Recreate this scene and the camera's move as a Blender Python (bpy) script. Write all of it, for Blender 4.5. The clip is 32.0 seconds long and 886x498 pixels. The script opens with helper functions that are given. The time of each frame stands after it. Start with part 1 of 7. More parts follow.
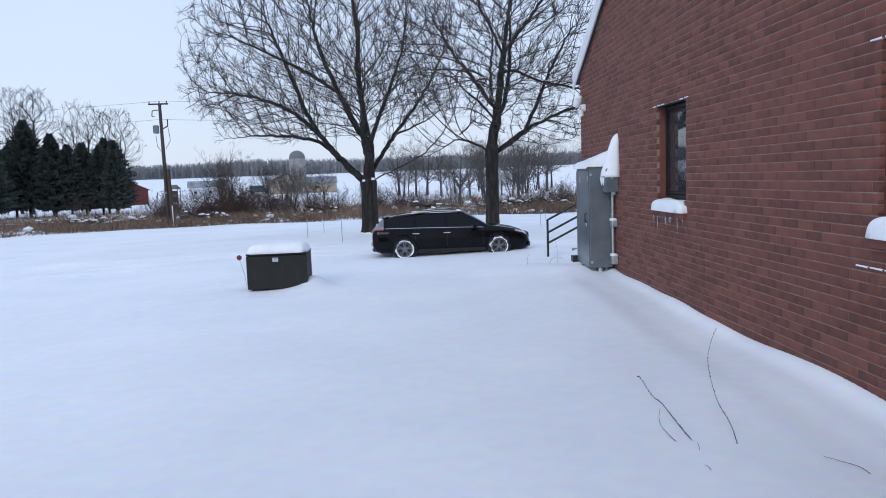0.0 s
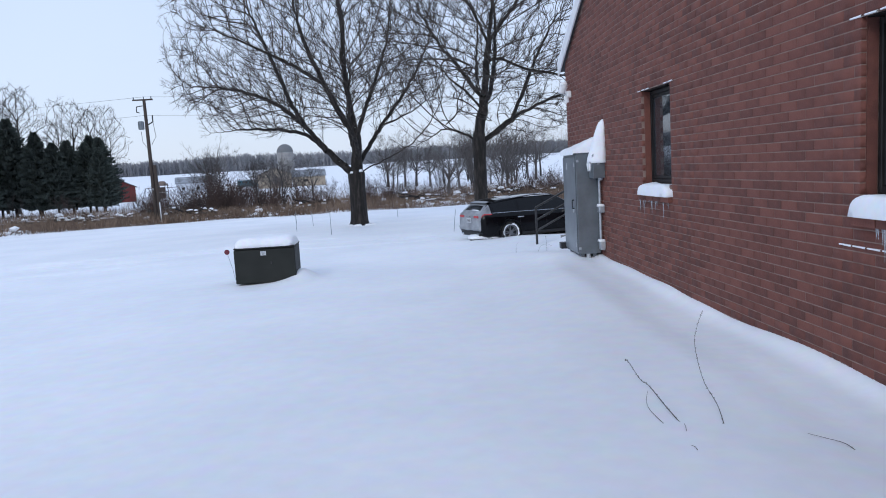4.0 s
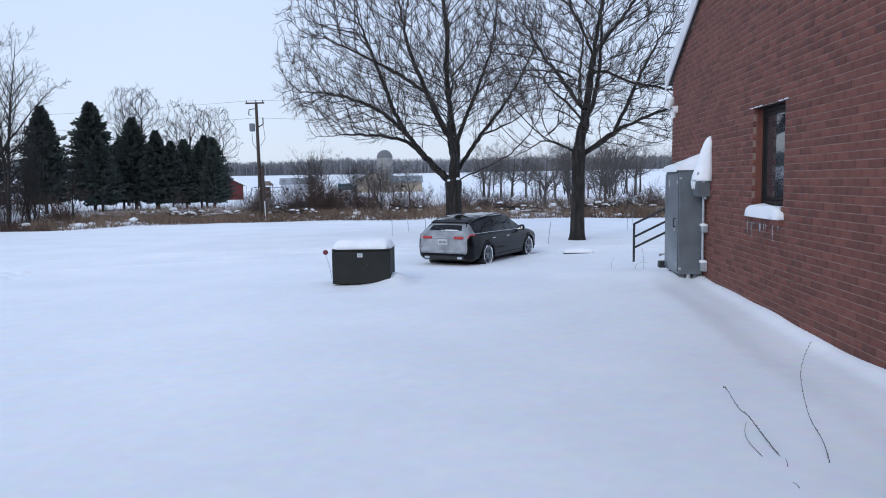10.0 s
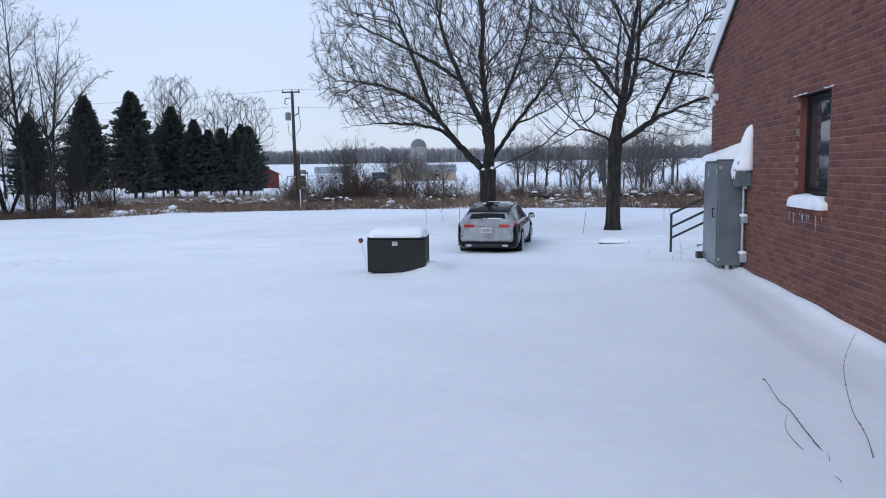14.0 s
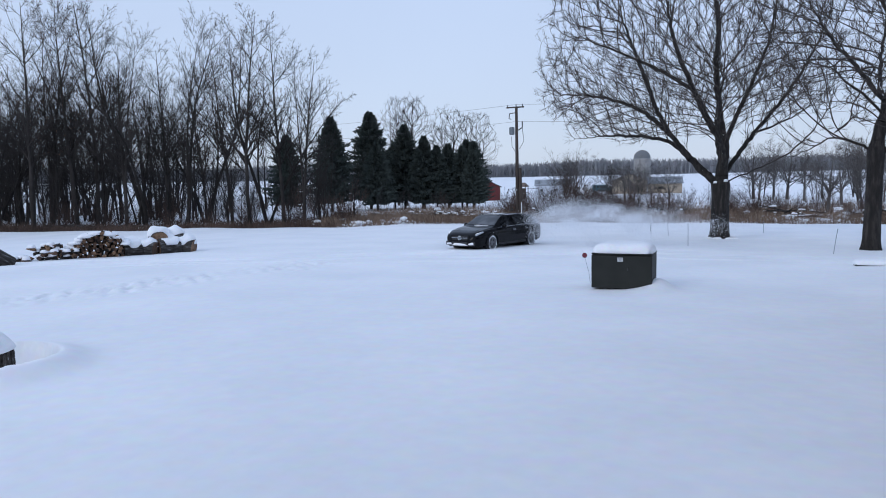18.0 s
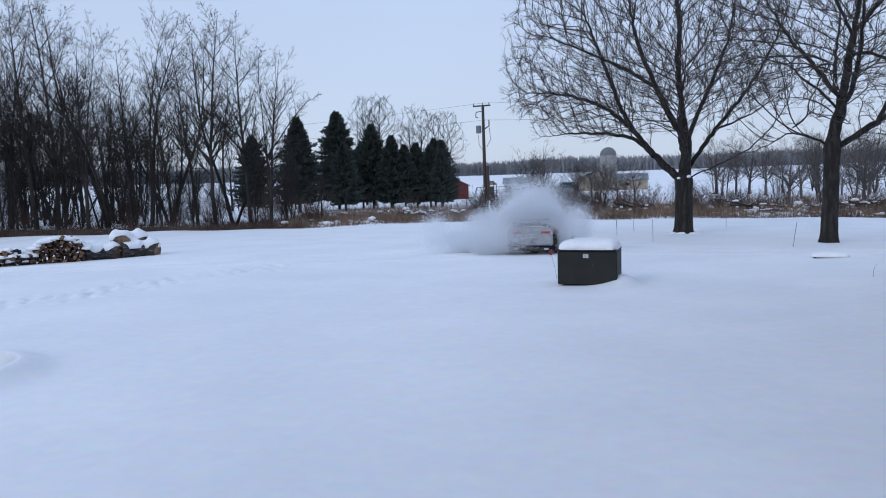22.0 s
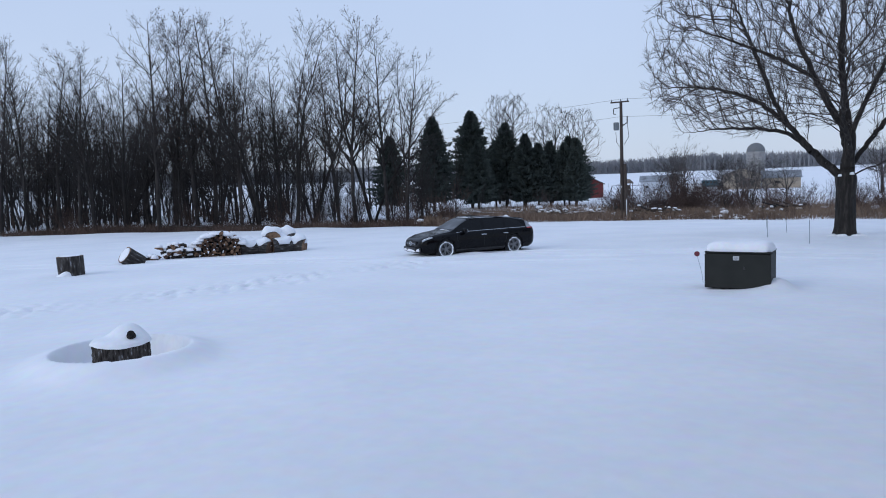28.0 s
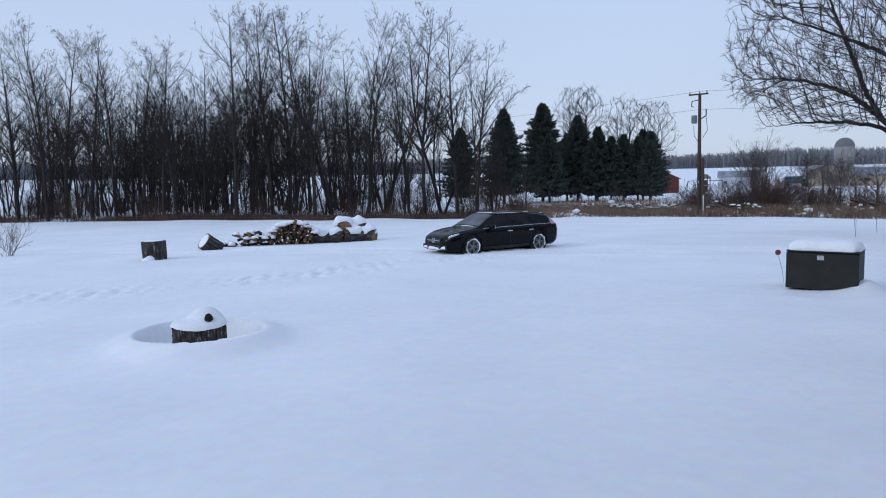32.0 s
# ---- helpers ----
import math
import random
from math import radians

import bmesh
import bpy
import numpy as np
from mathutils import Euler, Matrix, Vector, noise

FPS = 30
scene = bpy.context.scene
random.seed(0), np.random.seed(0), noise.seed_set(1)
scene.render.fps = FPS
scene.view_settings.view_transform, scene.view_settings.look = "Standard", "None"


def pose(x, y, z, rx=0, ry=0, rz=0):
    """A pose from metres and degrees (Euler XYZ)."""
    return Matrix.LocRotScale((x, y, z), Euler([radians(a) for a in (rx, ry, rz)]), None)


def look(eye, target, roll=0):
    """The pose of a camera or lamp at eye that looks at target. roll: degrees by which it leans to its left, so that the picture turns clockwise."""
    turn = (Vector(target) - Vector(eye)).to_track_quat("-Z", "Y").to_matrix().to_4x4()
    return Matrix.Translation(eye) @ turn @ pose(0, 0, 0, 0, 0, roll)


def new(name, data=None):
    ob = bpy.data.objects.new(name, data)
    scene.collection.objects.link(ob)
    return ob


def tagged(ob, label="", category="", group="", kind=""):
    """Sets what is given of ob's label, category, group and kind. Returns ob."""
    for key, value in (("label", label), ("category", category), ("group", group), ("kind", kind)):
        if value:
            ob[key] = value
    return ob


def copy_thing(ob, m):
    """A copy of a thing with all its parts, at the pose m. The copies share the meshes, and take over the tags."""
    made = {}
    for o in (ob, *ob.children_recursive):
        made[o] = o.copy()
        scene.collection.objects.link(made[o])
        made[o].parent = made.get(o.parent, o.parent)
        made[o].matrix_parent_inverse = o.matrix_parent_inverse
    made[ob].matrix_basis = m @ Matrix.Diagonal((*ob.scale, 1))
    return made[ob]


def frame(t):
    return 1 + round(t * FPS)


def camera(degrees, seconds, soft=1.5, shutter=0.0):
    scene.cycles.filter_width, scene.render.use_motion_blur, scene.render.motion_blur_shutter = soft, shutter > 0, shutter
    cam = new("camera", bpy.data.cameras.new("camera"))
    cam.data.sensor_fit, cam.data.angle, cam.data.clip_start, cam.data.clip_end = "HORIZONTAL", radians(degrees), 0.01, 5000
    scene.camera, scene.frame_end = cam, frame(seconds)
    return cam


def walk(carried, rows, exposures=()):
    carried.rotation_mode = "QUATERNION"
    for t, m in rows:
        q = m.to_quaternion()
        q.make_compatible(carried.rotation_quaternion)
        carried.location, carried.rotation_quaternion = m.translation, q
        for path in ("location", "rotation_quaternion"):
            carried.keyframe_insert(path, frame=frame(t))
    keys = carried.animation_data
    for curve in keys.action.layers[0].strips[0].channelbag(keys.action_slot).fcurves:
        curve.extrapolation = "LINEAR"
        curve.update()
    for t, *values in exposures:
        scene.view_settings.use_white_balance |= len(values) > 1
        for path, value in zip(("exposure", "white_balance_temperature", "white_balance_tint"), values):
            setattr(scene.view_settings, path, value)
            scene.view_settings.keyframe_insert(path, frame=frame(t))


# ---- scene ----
cam = camera(64.21, 32.0, soft=1.0)
# seconds, eye x, y, z, yaw, pitch, lean to the right
ROWS = [
    (0.0, 0.000, 0.000, 2.100, -2.04, -5.72, 2.10),
    (0.5, 0.027, 0.022, 2.092, -2.72, -6.15, 2.27),
    (1.0, 0.054, 0.032, 2.095, -3.18, -6.46, 2.56),
    (1.5, 0.055, 0.022, 2.094, -3.46, -6.55, 2.72),
    (2.0, 0.043, 0.033, 2.093, -3.60, -6.53, 2.75),
    (2.5, 0.036, 0.034, 2.087, -3.57, -6.49, 2.84),
    (3.0, 0.032, 0.027, 2.088, -3.33, -6.55, 3.09),
    (3.5, 0.050, 0.009, 2.072, -2.98, -6.62, 3.42),
    (5.5, 0.056, 0.017, 2.077, -2.50, -5.83, 2.07),
    (6.0, 0.060, 0.006, 2.077, -2.22, -5.74, 1.26),
    (6.5, 0.049, 0.004, 2.071, -1.71, -5.65, 0.63),
    (7.0, 0.038, 0.003, 2.074, -0.99, -5.56, 0.40),
    (7.5, 0.026, 0.002, 2.067, -0.16, -5.39, 0.26),
    (8.0, 0.021, 0.001, 2.070, 0.73, -5.25, 0.34),
    (8.5, 0.021, 0.001, 2.072, 1.70, -5.22, 0.59),
    (9.0, 0.032, -0.007, 2.067, 2.69, -5.26, 0.76),
    (9.5, 0.028, -0.012, 2.071, 3.75, -5.35, 0.94),
    (10.0, 0.018, -0.016, 2.072, 4.83, -5.45, 0.95),
    (10.5, 0.004, -0.032, 2.078, 5.83, -5.55, 0.95),
    (11.0, -0.004, -0.021, 2.068, 6.66, -5.76, 0.80),
    (11.5, -0.004, -0.031, 2.076, 7.24, -6.05, 0.80),
    (12.0, 0.004, -0.035, 2.079, 7.53, -6.35, 0.77),
    (12.5, -0.005, -0.033, 2.062, 7.57, -6.57, 0.76),
    (13.0, -0.002, -0.029, 2.064, 7.51, -6.65, 0.78),
    (13.5, -0.004, -0.032, 2.065, 7.44, -6.54, 0.86),
    (15.5, -0.049, -0.070, 2.097, 10.14, -5.19, 0.20),
    (16.0, -0.061, -0.089, 2.110, 12.27, -4.87, -0.05),
    (16.5, -0.087, -0.135, 2.111, 15.08, -4.63, -0.10),
    (17.0, -0.093, -0.158, 2.107, 18.39, -4.59, 0.13),
    (17.5, -0.113, -0.147, 2.118, 21.87, -4.79, 0.49),
    (18.0, -0.124, -0.173, 2.120, 25.12, -5.01, 0.99),
    (18.5, -0.160, -0.167, 2.126, 27.58, -5.13, 1.31),
    (19.0, -0.170, -0.174, 2.142, 29.09, -5.11, 1.57),
    (19.5, -0.171, -0.175, 2.132, 29.56, -5.06, 1.64),
    (20.0, -0.162, -0.175, 2.136, 29.19, -5.11, 1.62),
    (20.5, -0.143, -0.164, 2.140, 28.08, -5.19, 1.65),
    (21.0, -0.112, -0.162, 2.125, 26.41, -5.25, 1.73),
    (21.5, -0.081, -0.147, 2.126, 24.44, -5.25, 1.76),
    (22.0, -0.068, -0.144, 2.119, 22.59, -5.15, 1.71),
    (22.5, -0.049, -0.146, 2.128, 21.08, -5.02, 1.58),
    (23.0, -0.054, -0.154, 2.121, 20.01, -4.86, 1.34),
    (23.5, -0.054, -0.142, 2.121, 19.25, -4.75, 1.06),
    (24.0, -0.072, -0.133, 2.119, 19.00, -4.68, 0.91),
    (24.5, -0.077, -0.151, 2.116, 19.41, -4.73, 0.89),
    (26.5, -0.127, -0.260, 2.127, 26.49, -5.19, 1.35),
    (27.0, -0.136, -0.246, 2.121, 29.07, -5.02, 1.66),
    (27.5, -0.173, -0.246, 2.131, 31.33, -4.90, 1.75),
    (28.0, -0.197, -0.255, 2.128, 33.22, -4.93, 1.82),
    (28.5, -0.198, -0.266, 2.124, 34.63, -5.08, 1.80),
    (29.0, -0.215, -0.261, 2.114, 35.64, -5.20, 1.79),
    (29.5, -0.232, -0.257, 2.114, 36.39, -5.20, 1.86),
    (30.0, -0.227, -0.243, 2.117, 37.01, -5.05, 1.92),
    (30.5, -0.230, -0.249, 2.113, 37.47, -4.89, 1.88),
    (31.0, -0.223, -0.244, 2.116, 37.84, -4.91, 1.78),
    (31.5, -0.230, -0.253, 2.110, 38.20, -5.07, 1.45),
    (32.0, -0.212, -0.249, 2.114, 38.87, -5.39, 1.07),
]
EXPOSURES = [(0.0, 0.24, 6350, 10), (9.0, 0.24, 6330, 10), (13.0, 0.17, 6280, 10), (15.5, 0.18, 6280, 10), (17.0, 0.14, 6250, 10), (19.0, -0.05, 6150, 10), (23.0, -0.04, 6150, 10), (32.0, -0.06, 6120, 10)]
walk(cam, [(t, pose(x, y, z, 90 + pitch, roll, yaw)) for t, x, y, z, yaw, pitch, roll in ROWS], EXPOSURES)

# ---- sky and light: a bright overcast winter day ----
world = bpy.data.worlds.new("winter_sky")
scene.world = world
world.use_nodes = True
wt = world.node_tree
wt.nodes.clear()
sky = wt.nodes.new("ShaderNodeTexSky")
sky.sky_type, sky.sun_disc, sky.sun_elevation, sky.sun_rotation = "NISHITA", False, radians(24), radians(150)
sky_gain = wt.nodes.new("ShaderNodeVectorMath")
sky_gain.operation = "SCALE"
sky_gain.inputs["Scale"].default_value = 0.10
coord = wt.nodes.new("ShaderNodeTexCoord")
sep = wt.nodes.new("ShaderNodeSeparateXYZ")
ramp = wt.nodes.new("ShaderNodeValToRGB")
ramp.color_ramp.elements[0].position, ramp.color_ramp.elements[0].color = 0.0, (0.62, 0.69, 0.83, 1)
ramp.color_ramp.elements[1].position, ramp.color_ramp.elements[1].color = 0.5, (0.59, 0.72, 0.98, 1)
cloud = wt.nodes.new("ShaderNodeTexNoise")
cloud.inputs["Scale"].default_value, cloud.inputs["Detail"].default_value = 2.2, 4
cloud_gain = wt.nodes.new("ShaderNodeMapRange")
cloud_gain.inputs["To Min"].default_value, cloud_gain.inputs["To Max"].default_value = 0.90, 1.10
cloud_mul = wt.nodes.new("ShaderNodeVectorMath")
cloud_mul.operation = "SCALE"
blend = wt.nodes.new("ShaderNodeMix")
blend.data_type = "RGBA"
blend.inputs["Factor"].default_value = 0.85
back = wt.nodes.new("ShaderNodeBackground")
out = wt.nodes.new("ShaderNodeOutputWorld")
L = wt.links.new
L(sky.outputs[0], sky_gain.inputs[0])
L(coord.outputs["Generated"], sep.inputs[0])
L(sep.outputs["Z"], ramp.inputs[0])
L(coord.outputs["Generated"], cloud.inputs["Vector"])
L(cloud.outputs["Fac"], cloud_gain.inputs["Value"])
L(ramp.outputs[0], cloud_mul.inputs[0])
L(cloud_gain.outputs[0], cloud_mul.inputs["Scale"])
L(sky_gain.outputs[0], blend.inputs["A"])
L(cloud_mul.outputs[0], blend.inputs["B"])
L(blend.outputs["Result"], back.inputs["Color"])
L(back.outputs[0], out.inputs["Surface"])
back.inputs["Strength"].default_value = 1.0
sun_data = bpy.data.lights.new("veiled_sun", "SUN")
sun_data.energy, sun_data.angle, sun_data.color = 0.8, radians(25), (1.0, 0.97, 0.93)
sun = new("veiled_sun", sun_data)
sun.matrix_world = look((-20, -30, 24), (0, 10, 0))


# ---- materials ----
def material(name, colours, scale=3.0, rough=0.7, metal=0.0, bump=0.2, bump_scale=None, spread=0.35, stretch=(1, 1, 1), coat=0.0, detail=6, island=0.0, piece=0.0, bump_dist=0.02):
    """A surface whose colour wanders between the given colours at two scales, with fine relief."""
    m = bpy.data.materials.new(name)
    m.use_nodes = True
    nt = m.node_tree
    bsdf = nt.nodes["Principled BSDF"]
    bsdf.inputs["Roughness"].default_value, bsdf.inputs["Metallic"].default_value = rough, metal
    bsdf.inputs["Coat Weight"].default_value = coat
    bsdf.inputs["Coat Roughness"].default_value = 0.08
    tc, mp = nt.nodes.new("ShaderNodeTexCoord"), nt.nodes.new("ShaderNodeMapping")
    mp.inputs["Scale"].default_value = stretch
    link = nt.links.new
    link(tc.outputs["Object"], mp.inputs["Vector"])
    big, fine = nt.nodes.new("ShaderNodeTexNoise"), nt.nodes.new("ShaderNodeTexNoise")
    big.inputs["Scale"].default_value, big.inputs["Detail"].default_value = scale, detail
    fine.inputs["Scale"].default_value, fine.inputs["Detail"].default_value = bump_scale or scale * 9, 4
    link(mp.outputs[0], big.inputs["Vector"]), link(mp.outputs[0], fine.inputs["Vector"])
    rampn = nt.nodes.new("ShaderNodeValToRGB")
    el = rampn.color_ramp.elements
    el[0].position, el[1].position = 0.5 - spread / 2, 0.5 + spread / 2
    el[0].color, el[1].color = (*colours[0], 1), (*colours[-1], 1)
    for i, c in enumerate(colours[1:-1]):
        e = el.new(0.5 - spread / 2 + spread * (i + 1) / (len(colours) - 1))
        e.color = (*c, 1)
    fac = big.outputs["Fac"]
    if island or piece:
        add = nt.nodes.new("ShaderNodeMath")
        add.operation = "MULTIPLY_ADD"
        if island:
            src = nt.nodes.new("ShaderNodeNewGeometry").outputs["Random Per Island"]
        else:
            src = nt.nodes.new("ShaderNodeObjectInfo").outputs["Random"]
        off = nt.nodes.new("ShaderNodeMath")
        off.operation = "SUBTRACT"
        link(src, off.inputs[0])
        off.inputs[1].default_value = 0.5
        link(off.outputs[0], add.inputs[0])
        add.inputs[1].default_value = island or piece
        link(fac, add.inputs[2])
        fac = add.outputs[0]
    link(fac, rampn.inputs[0])
    mul = nt.nodes.new("ShaderNodeMix")
    mul.data_type, mul.blend_type = "RGBA", "MULTIPLY"
    mul.inputs["Factor"].default_value = 0.35
    link(rampn.outputs[0], mul.inputs["A"]), link(fine.outputs["Color"], mul.inputs["B"])
    gain = nt.nodes.new("ShaderNodeVectorMath")
    gain.operation = "SCALE"
    gain.inputs["Scale"].default_value = 1.2
    link(mul.outputs["Result"], gain.inputs[0])
    desat = nt.nodes.new("ShaderNodeMix")
    desat.data_type = "RGBA"
    desat.inputs["Factor"].default_value = 0.6
    link(gain.outputs[0], desat.inputs["A"]), link(rampn.outputs[0], desat.inputs["B"])
    link(desat.outputs["Result"], bsdf.inputs["Base Color"])
    if bump:
        bn = nt.nodes.new("ShaderNodeBump")
        bn.inputs["Strength"].default_value, bn.inputs["Distance"].default_value = bump, bump_dist
        link(fine.outputs["Fac"], bn.inputs["Height"])
        link(bn.outputs[0], bsdf.inputs["Normal"])
    return m


def plain(name, colour, rough=0.5, metal=0.0, coat=0.0, glow=None, alpha=1.0):
    m = bpy.data.materials.new(name)
    m.use_nodes = True
    b = m.node_tree.nodes["Principled BSDF"]
    b.inputs["Base Color"].default_value = (*colour, 1)
    b.inputs["Roughness"].default_value, b.inputs["Metallic"].default_value = rough, metal
    b.inputs["Coat Weight"].default_value = coat
    if glow:
        b.inputs["Emission Color"].default_value = (*glow[0], 1)
        b.inputs["Emission Strength"].default_value = glow[1]
    return m


SNOW = material("fresh_snow", [(0.78, 0.80, 0.83), (0.86, 0.87, 0.89)], scale=0.35, rough=0.75, bump=0.12, bump_scale=5.0, bump_dist=0.04)
SNOW_CAP = material("settled_snow", [(0.80, 0.82, 0.85), (0.88, 0.89, 0.91)], scale=2.0, rough=0.7, bump=0.15, bump_scale=14.0)
SNOW_FLAKE = material("blown_snow", [(0.80, 0.82, 0.86), (0.90, 0.91, 0.93)], scale=2.0, rough=0.9, bump=0.0)


def powder(name):
    """Airborne powder: white flakes that scatter light to both sides."""
    m = bpy.data.materials.new(name)
    m.use_nodes = True
    nt = m.node_tree
    nt.nodes.clear()
    link = nt.links.new
    dif, thru = nt.nodes.new("ShaderNodeBsdfDiffuse"), nt.nodes.new("ShaderNodeBsdfTranslucent")
    dif.inputs["Color"].default_value = thru.inputs["Color"].default_value = (0.90, 0.92, 0.95, 1)
    both, out = nt.nodes.new("ShaderNodeMixShader"), nt.nodes.new("ShaderNodeOutputMaterial")
    both.inputs[0].default_value = 0.5
    link(dif.outputs[0], both.inputs[1]), link(thru.outputs[0], both.inputs[2])
    link(both.outputs[0], out.inputs["Surface"])
    return m


POWDER = powder("airborne_powder")
SNOW_DIRTY = material("road_snow_crust", [(0.30, 0.32, 0.35), (0.62, 0.65, 0.70)], scale=6.0, rough=0.7, bump=0.3, bump_scale=30)
BRICK = material("red_brown_brick", [(0.100, 0.036, 0.027), (0.148, 0.051, 0.037), (0.185, 0.066, 0.047)], scale=7.0, rough=0.85, bump=0.35, bump_scale=60, spread=0.6, piece=0.5)
BRICK_FAR = material("red_brown_brickwork", [(0.100, 0.036, 0.027), (0.148, 0.051, 0.037), (0.185, 0.066, 0.047)], scale=7.0, rough=0.85, bump=0.35, bump_scale=60, spread=0.6, island=0.5)
MORTAR = material("pinkish_mortar", [(0.20, 0.135, 0.11), (0.29, 0.205, 0.175)], scale=5.0, rough=0.95, bump=0.4, bump_scale=80)
BARK = material("grey_brown_bark", [(0.007, 0.006, 0.005), (0.018, 0.015, 0.013), (0.055, 0.046, 0.040)], scale=5.0, rough=0.95, bump=0.9, bump_scale=26, stretch=(1.6, 1.6, 0.35), spread=0.45, bump_dist=0.05)
TWIG = material("dark_winter_twigs", [(0.026, 0.021, 0.019), (0.062, 0.051, 0.046)], scale=1.5, rough=0.95, bump=0.0)
BRUSHWOOD = material("brown_brushwood", [(0.040, 0.025, 0.020), (0.10, 0.064, 0.052)], scale=0.8, rough=0.95, bump=0.0, piece=0.4)
BARK_FLECKED = material("snow_flecked_bark", [(0.010, 0.008, 0.007), (0.026, 0.021, 0.018), (0.055, 0.046, 0.04), (0.09, 0.08, 0.07), (0.42, 0.43, 0.46)], scale=16.0, rough=0.95, bump=0.9, bump_scale=30, stretch=(1.6, 1.6, 0.4), spread=0.42, bump_dist=0.05)
# field wood paled: the distance haze is put into its base colour
FIELD_WOOD = material("hazed_field_wood", [(0.050, 0.045, 0.043), (0.11, 0.10, 0.096)], scale=0.8, rough=0.95, bump=0.0, piece=0.4)
BROWN_WEEDS = material("brown_dead_weeds", [(0.045, 0.028, 0.022), (0.13, 0.085, 0.064)], scale=0.6, rough=0.95, bump=0.0, island=0.5)
LOG_BARK = material("ridged_log_bark", [(0.008, 0.007, 0.006), (0.026, 0.022, 0.02), (0.055, 0.048, 0.043), (0.24, 0.25, 0.27)], scale=9.0, rough=0.95, bump=0.9, bump_scale=26, stretch=(0.35, 1.6, 1.6), spread=0.46, bump_dist=0.05)
WOODS_BARK = material("woodland_bark", [(0.013, 0.011, 0.010), (0.038, 0.032, 0.029)], scale=0.8, rough=0.95, bump=0.0, piece=0.3)
# skyline twigs: pale blue-grey paints the haze of distance into the colour
HAZED_TWIG = material("hazed_far_twigs", [(0.17, 0.175, 0.19), (0.26, 0.265, 0.28)], scale=0.02, rough=0.95, bump=0.0)
NEEDLE = material("dark_spruce_needles", [(0.024, 0.034, 0.030), (0.058, 0.074, 0.064)], scale=1.2, rough=0.9, bump=0.0, piece=0.2)
DEADLEAF = material("brown_clinging_leaves", [(0.06, 0.03, 0.018), (0.14, 0.075, 0.04)], scale=2.0, rough=0.9, bump=0.0)
GRASS = material("dry_tan_grass", [(0.10, 0.066, 0.046), (0.27, 0.19, 0.135)], scale=0.6, rough=0.95, bump=0.0, island=0.5)
EARTH = material("dead_thatch", [(0.05, 0.038, 0.028), (0.12, 0.09, 0.065)], scale=2.0, rough=0.95, bump=0.5)
POLE_WOOD = material("weathered_pole", [(0.028, 0.021, 0.018), (0.075, 0.056, 0.046)], scale=4.0, rough=0.9, bump=0.4, stretch=(3, 3, 0.2))
CUT_WOOD = material("cut_log_ends", [(0.05, 0.026, 0.016), (0.12, 0.066, 0.038), (0.24, 0.145, 0.085)], scale=6.0, rough=0.85, bump=0.3, piece=0.5)
GALV = material("grey_painted_steel", [(0.13, 0.150, 0.165), (0.19, 0.215, 0.235)], scale=2.5, rough=0.30, metal=0.3, bump=0.04, bump_scale=20)
GALV_LIGHT = material("galvanised_steel", [(0.38, 0.41, 0.44), (0.55, 0.58, 0.60)], scale=8.0, rough=0.45, metal=0.6, bump=0.08)
BLACK_STEEL = material("black_painted_steel", [(0.012, 0.012, 0.013), (0.03, 0.03, 0.032)], scale=9.0, rough=0.45, bump=0.1)
BOX_GREEN = material("dark_green_enamel", [(0.015, 0.0165, 0.0145), (0.022, 0.024, 0.021)], scale=2.0, rough=0.6, bump=0.06, bump_scale=40)
BOX_GREEN.node_tree.nodes["Principled BSDF"].inputs["Specular IOR Level"].default_value = 0.25
TRIM_WHITE = material("white_trim", [(0.70, 0.71, 0.72), (0.82, 0.82, 0.82)], scale=3.0, rough=0.5, bump=0.05)
SHINGLE = material("grey_shingle", [(0.07, 0.07, 0.075), (0.13, 0.13, 0.135)], scale=4.0, rough=0.9, bump=0.4)
FRAME_DARK = material("dark_bronze_frame", [(0.010, 0.009, 0.009), (0.022, 0.02, 0.019)], scale=5.0, rough=0.5, bump=0.03)
FRAME_DARK.node_tree.nodes["Principled BSDF"].inputs["Specular IOR Level"].default_value = 0.25
GLASS = plain("window_glass", (0.03, 0.035, 0.04), 0.03)
GLASS.node_tree.nodes["Principled BSDF"].inputs["IOR"].default_value = 2.2
RED_BARN = material("red_barn_boards", [(0.085, 0.016, 0.016), (0.13, 0.026, 0.024)], scale=1.5, rough=0.8, bump=0.3, stretch=(4, 4, 0.3))
WHITE_METAL = material("pale_metal_siding", [(0.42, 0.46, 0.52), (0.55, 0.58, 0.63)], scale=1.0, rough=0.5, bump=0.1, stretch=(6, 6, 0.3))
TAN_WALL = material("tan_siding", [(0.30, 0.25, 0.19), (0.40, 0.34, 0.27)], scale=1.0, rough=0.8, bump=0.1)
BROWN_ROOF = material("brown_roofing", [(0.10, 0.075, 0.06), (0.17, 0.13, 0.11)], scale=1.5, rough=0.9, bump=0.2)
ROOF_DUSTED = material("snow_dusted_metal_roof", [(0.12, 0.13, 0.14), (0.30, 0.32, 0.35)], scale=0.7, rough=0.6, bump=0.1)
CONCRETE = material("grey_silo_staves", [(0.20, 0.195, 0.19), (0.30, 0.29, 0.28)], scale=0.7, rough=0.9, bump=0.2)
PAINT = material("black_car_paint", [(0.003, 0.003, 0.004), (0.006, 0.006, 0.0075)], scale=2.0, rough=0.10, coat=0.0, bump=0.0)
PAINT.node_tree.nodes["Principled BSDF"].inputs["Specular IOR Level"].default_value = 0.16
